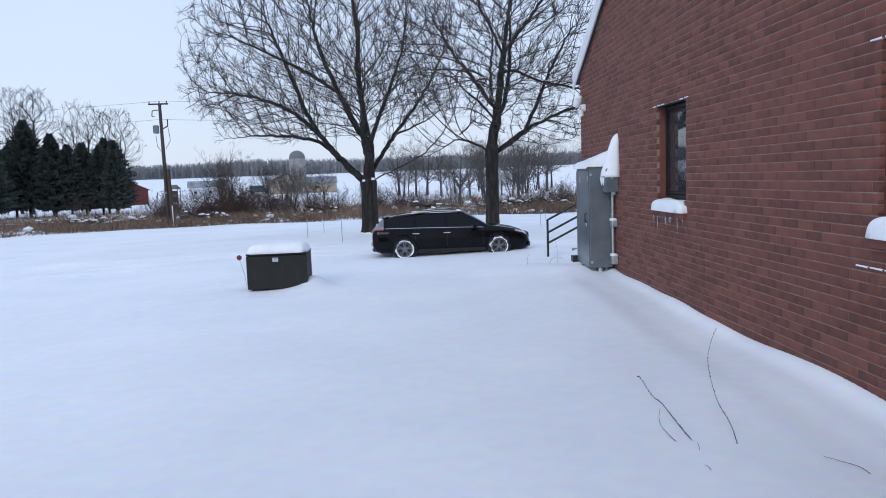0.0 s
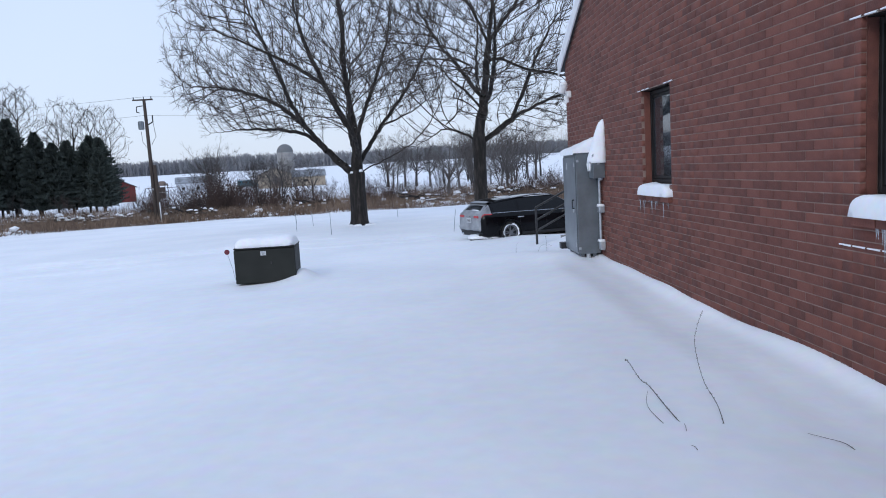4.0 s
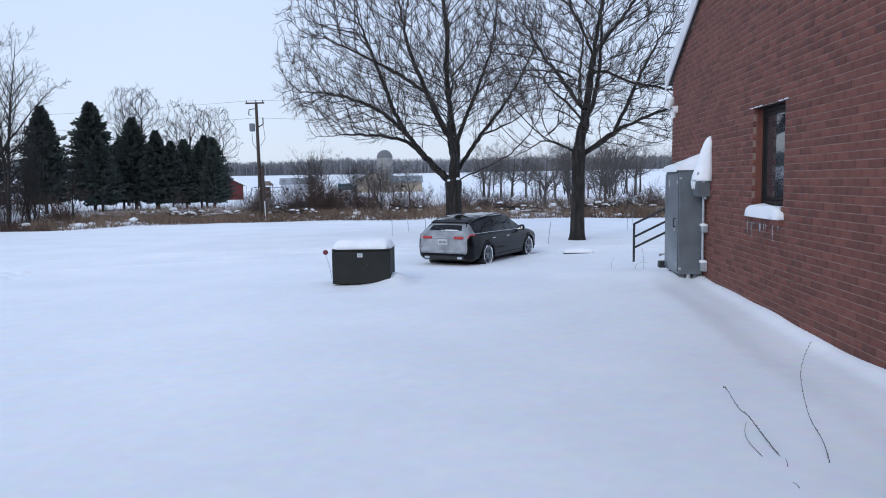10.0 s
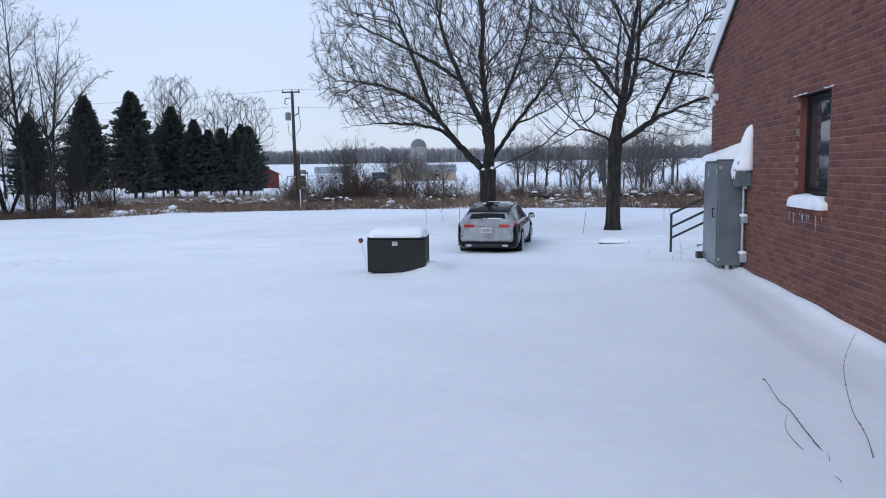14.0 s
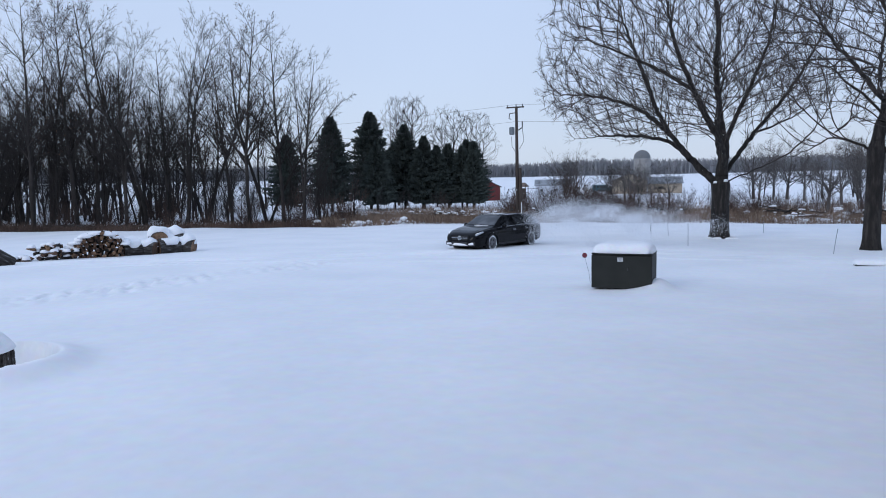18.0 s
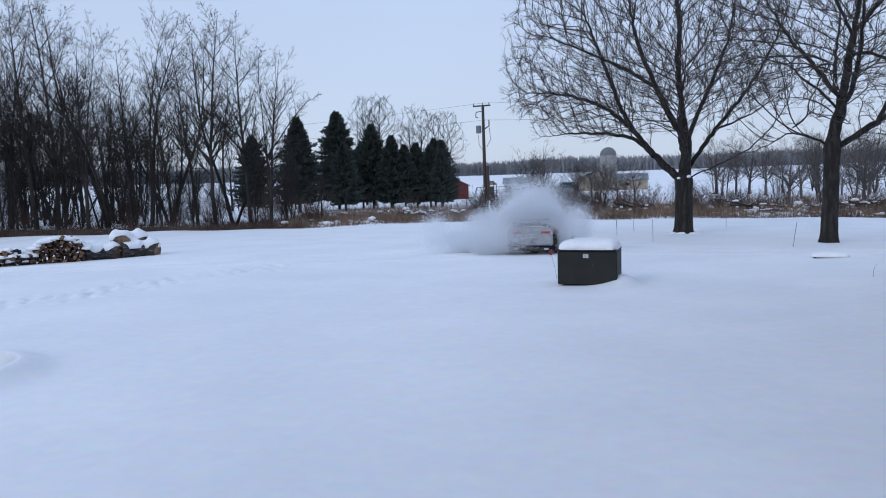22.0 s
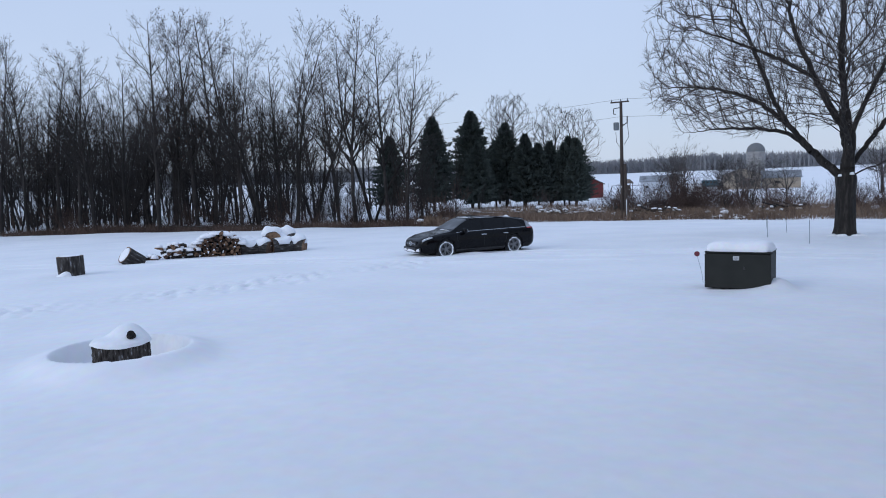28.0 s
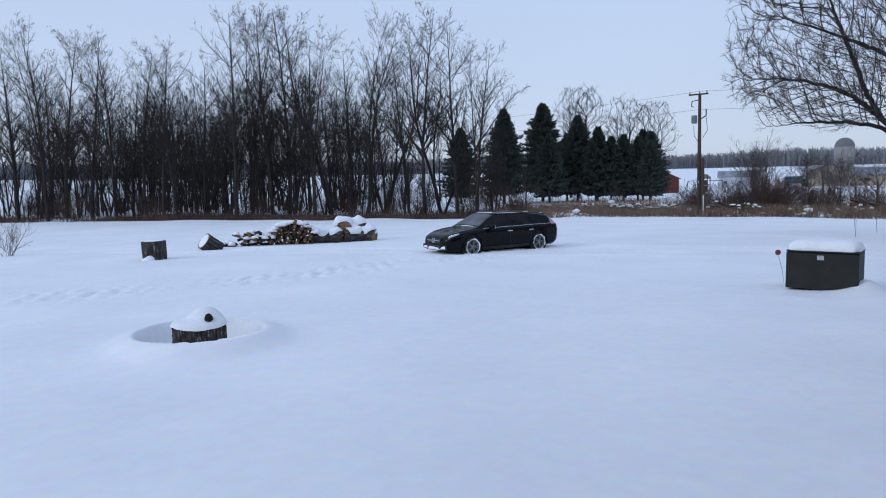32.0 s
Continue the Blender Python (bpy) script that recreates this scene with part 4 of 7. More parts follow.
def big_tree(name, label, at, trunk_h, trunk_r, lean, bones, crown, seed, count):
    rs = np.random.RandomState(seed)
    t = thing(name, label, "tree", at)
    v = []
    m, rows = 64, 40
    for j in range(rows + 1):
        z = -0.25 + (trunk_h + 0.85) * j / rows
        for i in range(m):
            a = 6.2832 * i / m
            root = 1 + (0.20 + 0.14 * math.sin(5 * a + seed)) * math.exp(-max(z, 0) / 0.20)
            ridge = 1 + 0.045 * noise.noise(Vector((7 * math.cos(a), 7 * math.sin(a), z * 1.2 + seed))) + 0.04 * noise.noise(Vector((16 * math.cos(a), 16 * math.sin(a), z * 2.2)))
            swell = 1 + 0.12 * smooth01((z - trunk_h + 0.7) / 0.7)
            r = trunk_r * root * ridge * swell * (1 - 0.12 * max(z, 0) / trunk_h) * (1 - 0.5 * smooth01((z - trunk_h) / 0.6))
            v.append((lean[0] * z + r * math.cos(a), lean[1] * z + r * math.sin(a), z))
    f = [(j * m + i, j * m + (i + 1) % m, (j + 1) * m + (i + 1) % m, (j + 1) * m + i) for j in range(rows) for i in range(m)]
    part("bole", mesh_of("bole", v, np.array(f), BARK, True), t, "thick ridged bark, flared at the roots")
    pos, par, who, head, main = colonise(rs, bones, dome_points(rs, count, *crown), 0.19, 0.36, 2.6, 140, 1.1, 0.06, np.array([bones[0][1][1][0], 0, trunk_h + 0.3]), 0.7)
    rad, kids = branch_widths(par, who, main, trunk_r * 0.84, 0.0095)
    ok = par >= 0
    segs = np.concatenate([pos[par[ok]], pos[ok], rad[ok][:, None] * 1.0, rad[ok][:, None]], 1)
    segs[:, 6] = np.minimum(rad[par[ok]], rad[ok] * 1.35)
    own = who[ok]
    stout = rad[ok] > 0.040
    way = segs[:, 3:6] - segs[:, :3]
    for b in range(len(bones)):
        pick = stout & (own == b)
        if pick.any():
            s = segs[pick].copy()
            s[:, :3] -= way[pick] * 0.12
            limb = part("limb", mesh_of("limb", *tubes(s, 9), BARK, True), t, "forking limb with rough dark bark")
            # snow lying along the upper side of the flatter stretches
            flat = np.abs(way[pick][:, 2]) < 0.80 * np.linalg.norm(way[pick], axis=1)
            q = s[flat & (np.sin(s[:, 0] * 2.3 + s[:, 2] * 3.1 + b) > 0.25)]
            if len(q):
                q = q.copy()
                q[:, 2] += q[:, 6] * 0.62
                q[:, 5] += q[:, 7] * 0.62
                q[:, 6:] *= 0.52
                part("branch_snow", mesh_of("branch_snow", *tubes(q, 6), SNOW_CAP, True), limb, "snow lying along the limb")["kind"] = "stuff"
    thin = segs[~stout]
    va, fa = tubes(thin, 4)
    ends = [i for i in range(len(pos)) if kids[i] == 0] + [i for i in range(len(pos)) if kids[i] == 1 and rad[i] < 0.022 and rs.uniform() < 0.34]
    vb, fb = ribbons(twigs_of(rs, pos, head, ends, 0.50, 0.0056, 4))
    part("crown", mesh_of("crown", np.concatenate([va, vb]), np.concatenate([fa, fb + len(va)]), TWIG), t, "spreading bare branches and fine twigs")
    fork = (lean[0] * trunk_h, lean[1] * trunk_h, trunk_h)
    for k in range(2 if trunk_r > 0.4 else 0):
        part("fork_snow", lumpy(0.20, 0.15, 0.10, 20 + k, 0.15, flat=0.9), t, "snow lodged in the fork", (fork[0] + (-0.20, 0.24, -0.5)[k], fork[1] - 0.30, trunk_h + (0.10, 0.16, 0.42)[k]), SNOW_CAP)
    for k in range(4 if trunk_r > 0.4 else 0):
        part("root_snow", lumpy(0.5, 0.4, 0.12, 24 + k, 0.15, flat=0.9), t, "snow drifted on the roots", ((-0.5, 0.45, -0.1, 0.6)[k], (-0.2, -0.3, -0.55, 0.2)[k], -0.04), SNOW_CAP)
    return t


MAPLE_BONES = [(-1, [(0, 0, 2.2), (0.06, 0, 3.2), (0.12, 0, 4.3), (-0.1, 0.1, 6.0), (-0.3, 0.1, 8.0), (-0.2, 0.2, 9.8), (-0.45, 0.1, 12.0), (-0.6, 0, 14.6)]),
               (0, [(-0.05, 0, 2.5), (-0.45, -0.1, 2.85), (-1.0, -0.2, 3.4), (-1.75, -0.4, 4.3), (-2.7, -0.5, 5.8), (-3.6, -0.7, 8.2), (-4.5, -0.8, 10.6)]),
               (1, [(-1.75, -0.4, 4.3), (-2.3, -0.8, 5.0), (-3.4, -1.2, 6.0), (-5.1, -1.6, 6.7), (-7.2, -1.8, 7.0)]),
               (1, [(-1.0, -0.2, 3.4), (-1.8, 0.4, 4.2), (-2.9, 0.8, 4.8), (-5.1, 1.2, 5.1), (-7.6, 1.6, 5.0)]),
               (0, [(0.1, 0, 2.5), (0.55, -0.1, 2.8), (1.4, -0.3, 3.15), (2.7, -0.6, 3.8), (3.9, -0.8, 5.0), (4.5, -0.9, 6.2)]),
               (0, [(0.06, 0, 2.9), (0.6, 0.3, 3.7), (1.4, 0.5, 4.9), (2.9, 0.8, 6.9), (4.0, 1.0, 9.0), (4.6, 1.0, 11.0)]),
               (0, [(0.12, 0, 4.2), (0.5, -0.3, 5.2), (1.0, -0.6, 6.4), (1.9, -0.9, 8.6), (2.3, -1.0, 10.9)]),
               (0, [(0.0, 0, 4.6), (-0.6, -0.2, 5.6), (-1.2, -0.4, 6.9), (-2.1, -0.5, 9.3), (-2.5, -0.6, 11.6)]),
               (0, [(0.06, 0, 3.2), (0.2, -0.9, 3.9), (0.0, -2.2, 5.2), (0.3, -3.6, 7.4)]),
               (0, [(0.06, 0, 3.4), (-0.2, 0.9, 4.4), (-0.4, 2.3, 5.8), (-0.3, 4.0, 8.4)]),
               (7, [(-1.2, -0.4, 6.9), (-2.4, -1.2, 7.7), (-4.2, -2.2, 8.6), (-5.9, -2.4, 9.4)]),
               (5, [(1.4, 0.5, 4.9), (2.6, 1.2, 5.4), (4.2, 2.0, 6.4)])]
ASH_BONES = [(-1, [(0.04, 0, 3.3), (0.15, 0, 4.2), (0.36, 0, 5.3), (0.64, 0, 7.4), (1.0, 0, 9.6), (1.1, 0.1, 11.5), (1.2, 0.1, 13.6)]),
             (0, [(0.05, 0, 3.4), (-0.35, -0.1, 3.75), (-0.8, -0.2, 3.95), (-1.5, -0.3, 4.0), (-2.3, -0.4, 3.55), (-3.2, -0.5, 3.35)]),
             (0, [(0.05, 0, 3.4), (0.6, -0.1, 3.75), (1.4, -0.3, 4.3), (2.6, -0.4, 4.9), (3.9, -0.5, 5.3), (5.6, -0.6, 5.9)]),
             (0, [(0.55, 0, 6.7), (1.0, -0.3, 6.75), (2.1, -0.9, 6.2), (3.9, -1.4, 5.7), (5.2, -1.6, 5.2)]),
             (0, [(0.36, 0, 5.2), (-0.1, 0.3, 5.8), (-0.5, 0.4, 6.5), (-1.4, 0.6, 7.7), (-2.2, 0.7, 9.2)]),
             (0, [(0.64, 0, 7.4), (0.2, -0.4, 8.3), (-0.4, -0.8, 9.4), (-0.7, -1.0, 11.2)]),
             (0, [(0.64, 0, 7.5), (1.3, 0.2, 8.3), (2.1, 0.4, 9.3), (3.3, 0.6, 11.4)]),
             (2, [(1.4, -0.3, 4.3), (2.0, 0.4, 5.4), (2.8, 0.9, 7.0), (3.8, 1.2, 8.8)]),
             (0, [(0.3, 0, 4.8), (0.5, -1.0, 5.5), (0.6, -2.3, 6.8), (0.5, -3.2, 8.8)]),
             (0, [(0.3, 0, 5.2), (0.2, 1.0, 6.0), (0.4, 2.4, 7.4), (0.6, 3.2, 9.2)])]
big_tree("maple_tree", "large bare spreading maple with a stout forked trunk", (-2.45, 35.4, gz1(-2.45, 35.4)), 2.5, 0.42, (0.0, 0), MAPLE_BONES, ((-1.8, 0, 7.6), (6.7, 6.0, 8.2), 3.4, 3.5), 11, 12000)
big_tree("ash_tree", "tall bare tree with a straight dark trunk", (3.05, 29.4, gz1(3.05, 29.4)), 3.5, 0.29, (0.015, 0), ASH_BONES, ((1.2, 0, 7.6), (5.6, 4.8, 7.0), 4.2, 3.2), 23, 6500)

POLEY = dict(even=0.45, leader=0.9, steps=[7, 4, 2], kids=[17, 7], bare=[0.12, 0.12], wob=[0.07, 0.12, 0.13], lift=[0.05, 0.3, 0.2], angle=[(20, 45), (25, 55)], ratio=[0.30, 0.45], thin=[0.36, 0.5], tip=[0.12, 0.3, 0.5], min=0.009)
WIDE = dict(even=0.6, leader=0.72, steps=[7, 6, 5, 3], kids=[14, 10, 7], bare=[0.24, 0.12, 0.08], wob=[0.07, 0.09, 0.10, 0.10], lift=[0.05, 0.12, 0.2, 0.2], angle=[(30, 65), (25, 58), (25, 55)], ratio=[0.74, 0.46, 0.5], thin=[0.5, 0.45, 0.5], tip=[0.06, 0.12, 0.3, 0.5], min=0.0095)
BUSH = dict(even=0.5, leader=1.0, steps=[4, 3, 2], kids=[6, 4], bare=[0.2, 0.2], wob=[0.12, 0.14, 0.15], lift=[0.2, 0.2, 0.1], angle=[(20, 50), (25, 50)], ratio=[0.5, 0.5], thin=[0.6, 0.6], tip=[0.3, 0.4, 0.5], min=0.008)


def crown_tree(name, label, height, radius, seed, stems, bare, wide, count, leaves=0, wood=None, step=0.36, forks=2, rise=0.16):
    """A model of a tall tree whose stems fork upwards into a crown of its own, to be copied."""
    rs = np.random.RandomState(seed)
    bones, pts = [], []
    for k in range(stems):
        a = 6.28 * k / stems + rs.uniform(0, 1.2)
        s = (0.0 if stems == 1 else 0.17) + 0.03 * rs.uniform()
        top = height * (0.86 - 0.10 * (k > 0) * rs.uniform(0.3, 1.2))
        fork = height * bare * rs.uniform(0.7, 1.2)
        line = [(0, 0, -0.3)]
        x, y = 0.0, 0.0
        for j in range(1, 7):
            z = top * j / 6
            x, y = s * math.cos(a) * z * (1 - 0.3 * j / 6) + rs.normal(0, 0.20), s * math.sin(a) * z * (1 - 0.3 * j / 6) + rs.normal(0, 0.20)
            line.append((x, y, z))
        bones.append((-1 if k == 0 else 0, line))
        n = count // stems
        u = rs.uniform(0, 1, n) ** 0.85
        z = fork + (height - fork) * u
        w = wide * np.sin(np.pi * np.clip(0.12 + 0.83 * u, 0, 1)) ** 0.6 / stems ** 0.35
        r, b = w * np.sqrt(rs.uniform(0.02, 1, n)), rs.uniform(0, 6.283, n)
        cx = np.interp(z, [p[2] for p in line], [p[0] for p in line])
        cy = np.interp(z, [p[2] for p in line], [p[1] for p in line])
        pts.append(np.stack([cx + r * np.cos(b), cy + r * np.sin(b), z], -1))
    pos, par, who, head, main = colonise(rs, bones, np.concatenate(pts), step, step * 1.5, 3.2, 70, 1.1, rise, np.array([0, 0, height * 0.30]), 0.7)
    rad, kids = branch_widths(par, who, main, radius, 0.020)
    ok = par >= 0
    segs = np.concatenate([pos[par[ok]], pos[ok], np.minimum(rad[par[ok]], rad[ok] * 1.4)[:, None], rad[ok][:, None]], 1)
    stout = rad[ok] > radius * 0.30
    t = thing(name, label, "tree")
    part("trunk", mesh_of("trunk", *tubes(segs[stout], 7), wood or WOODS_BARK, True), t)
    va, fa = tubes(segs[~stout], 3)
    ends = [i for i in range(len(pos)) if kids[i] == 0] + [i for i in range(len(pos)) if kids[i] == 1 and rad[i] < 0.03 and rs.uniform() < 0.22]
    tw = twigs_of(rs, pos, head, ends, 0.95, 0.016, forks)
    vb, fb = ribbons(tw)
    part("crown", mesh_of("crown", np.concatenate([va, vb]), np.concatenate([fa, fb + len(va)]), wood or WOODS_BARK), t)
    if leaves:
        tw = np.array(tw)
        c = tw[rs.randint(0, len(tw), leaves)][:, 3:6]
        c = c[c[:, 2] > height * 0.45] + rs.normal(0, 0.05, 3)
        a, b = rs.normal(0, 1, (len(c), 3)), rs.normal(0, 1, (len(c), 3))
        a, b = a / np.linalg.norm(a, axis=1, keepdims=True) * 0.06, b / np.linalg.norm(b, axis=1, keepdims=True) * 0.06
        v = np.stack([c - a, c + b, c + a, c - b], 1).reshape(-1, 3)
        part("leaves", mesh_of("leaves", v, np.arange(len(v)).reshape(-1, 4), DEADLEAF), t, "dry brown leaves still clinging")
    return t


def wild_tree(name, label, spec, height, radius, seed, stems=1, splay=0.0, leaves=0, category="tree", wood=None):
    """A model of a woodland tree, one metre-true size, to be copied."""
    rs = random.Random(seed)
    segs = []
    for k in range(stems):
        a = rs.uniform(0, 6.28)
        s = splay * rs.uniform(0.5, 1.0)
        grow(rs, (0.15 * s * math.cos(a), 0.15 * s * math.sin(a), -0.3), (s * math.cos(a), s * math.sin(a), 1.0), (height * spec["leader"] + 0.3) * rs.uniform(0.75 if k else 1.0, 1.0), radius * (1 if k == 0 else 0.75), 0, spec, segs)
    t = thing(name, label, category)
    tr, cr = tree_meshes(segs, 0, wood or WOODS_BARK, wood or WOODS_BARK, 7 if radius > 0.1 else 4)
    part("trunk", tr, t)
    part("crown", cr, t)
    if leaves:
        tips = [s for s in segs if s[8] >= 1]
        v, f = [], []
        for i in range(leaves):
            s = rs.choice(tips)
            c = np.array(s[3:6]) + np.array([rs.gauss(0, 0.12) for _ in range(3)])
            a, b = np.array([rs.gauss(0, 1) for _ in range(3)]), np.array([rs.gauss(0, 1) for _ in range(3)])
            a, b = a / np.linalg.norm(a) * 0.05, b / np.linalg.norm(b) * 0.05
            n = len(v)
            v += [c - a, c + b, c + a, c - b]
            f.append((n, n + 1, n + 2, n + 3))
        part("leaves", mesh_of("leaves", v, np.array(f), DEADLEAF), t, "dry brown leaves still clinging")
    return t


def stand(model, x, y, height, own, turn, group=""):
    """A copy of a model tree scaled to that height, at that spot."""
    k = height / own
    c = copy_thing(model, pose(0, 0, 0))
    c.matrix_basis = pose(x, y, gz1(x, y) - 0.05, 0, 0, turn) @ Matrix.Diagonal((k, k, k, 1))
    if group:
        c["group"] = group
    return c


WOOD = dict(even=0.42, leader=1.0, steps=[12, 7, 4, 2], kids=[26, 10, 5], bare=[0.24, 0.14, 0.12], wob=[0.035, 0.07, 0.09, 0.10], lift=[0.05, 0.45, 0.26, 0.16], angle=[(30, 54), (28, 52), (25, 50)], ratio=[0.34, 0.40, 0.42], thin=[0.60, 0.52, 0.55], tip=[0.09, 0.20, 0.45, 0.6], min=0.0092)
DEEP = dict(WOOD, kids=[20, 7, 3], steps=[9, 5, 3, 2], bare=[0.16, 0.14, 0.12], min=0.014)
MODELS = [(wild_tree("woodland_tree", "tall slender bare woodland tree", WOOD, 17, 0.19, 101), 17), (wild_tree("woodland_tree", "bare woodland tree with two stems", dict(WOOD, kids=[22, 9, 5]), 16, 0.17, 102, 2, 0.20), 16),
          (wild_tree("woodland_tree", "bare woodland tree with brown leaves clinging on top", WOOD, 17, 0.18, 103, 1, 0.05, 800), 17), (wild_tree("woodland_tree", "crooked bare woodland tree forked low", dict(WOOD, kids=[18, 9, 5], bare=[0.34, 0.14, 0.12], wob=[0.06, 0.08, 0.09, 0.1]), 15, 0.17, 104, 3, 0.32), 15)]
BACKS = [(wild_tree("woodland_tree", "slender bare tree deep in the woodlot", DEEP, 15, 0.15, 121), 15), (wild_tree("woodland_tree", "bare forked tree deep in the woodlot", dict(DEEP, kids=[13, 7, 3]), 14, 0.14, 122, 2, 0.25), 14)]
ELMS = [(crown_tree("elm_tree", "round-topped bare tree rising behind the spruces", 16, 0.30, 131, 4, 0.30, 5.0, 1900, step=0.34, rise=0.08), 16), (crown_tree("elm_tree", "narrow bare tree rising behind the spruces", 15, 0.24, 132, 2, 0.40, 2.8, 900, step=0.34), 15)]
THIN = [(wild_tree("young_tree", "thin bare understorey tree", POLEY, 9, 0.07, 105, 2, 0.15), 9), (wild_tree("young_tree", "thin leaning bare understorey tree", POLEY, 8, 0.06, 106, 3, 0.3), 8)]
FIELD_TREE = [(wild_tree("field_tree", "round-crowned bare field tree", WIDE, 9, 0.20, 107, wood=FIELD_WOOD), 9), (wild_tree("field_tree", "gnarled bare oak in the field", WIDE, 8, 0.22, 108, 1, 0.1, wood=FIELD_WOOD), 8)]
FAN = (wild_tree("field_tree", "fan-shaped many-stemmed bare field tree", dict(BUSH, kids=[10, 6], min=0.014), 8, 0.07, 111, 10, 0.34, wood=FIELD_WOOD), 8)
SHRUBS = [(wild_tree("shrub", "twiggy leafless brown shrub", BUSH, 2.2, 0.025, 109, 9, 0.6, category="shrub", wood=BRUSHWOOD), 2.2), (wild_tree("shrub", "dense dark leafless thicket shrub", BUSH, 2.6, 0.025, 110, 14, 0.8, category="shrub", wood=BRUSHWOOD), 2.6)]

TALL = [(-67.8, 24.5, 14.6), (-65.2, 25.9, 15.9), (-68.3, 28.8, 16.9), (-63.8, 29.0, 15.4), (-61.2, 29.9, 15.0), (-61.8, 33.0, 15.6), (-57.6, 32.3, 15.1), (-55.3, 32.3, 13.1), (-55.8, 35.3, 13.7), (-51.9, 35.7, 17.1),
        (-53.6, 38.5, 16.3), (-50.9, 38.8, 18.1), (-52.4, 41.8, 18.6), (-47.1, 40.3, 15.6), (-46.9, 42.1, 18.1), (-45.0, 42.6, 14.0), (-43.3, 42.9, 16.1), (-44.3, 46.1, 16.1), (-41.4, 46.1, 14.7), (-37.7, 44.0, 17.0),
        (-37.9, 46.4, 15.2), (-35.1, 44.9, 15.2), (-33.3, 45.0, 12.8)]
SPRUCES = [(-51.6, 76.1, 12.1), (-51.5, 85.6, 13.5), (-46.4, 86.2, 11.6), (-43.1, 85.6, 9.9), (-41.6, 86.4, 8.6), (-41.0, 88.9, 9.0), (-38.9, 88.7, 8.6), (-37.8, 90.3, 9.2), (-37.0, 88.1, 7.9), (-47.5, 80.5, 9.0), (-57, 74, 10.0), (-49.3, 88.5, 9.6), (-44.6, 88.0, 8.4), (-39.6, 92.0, 9.6)]
ELM_AT = [(-54.0, 101.0, 16.6, 0), (-57.5, 104.5, 15.0, 1), (-47.6, 104.0, 15.0, 1), (-44.2, 106.0, 14.0, 0), (-50.5, 108.0, 12.5, 1)]
BEHIND = [(-22.5, 118, 7.0, 0), (-9.8, 74.2, 5.7, 0), (4.4, 74.7, 7.4, 1), (-15.8, 88.5, 6.1, 0), (-13.0, 83.8, 4.8, 0)]


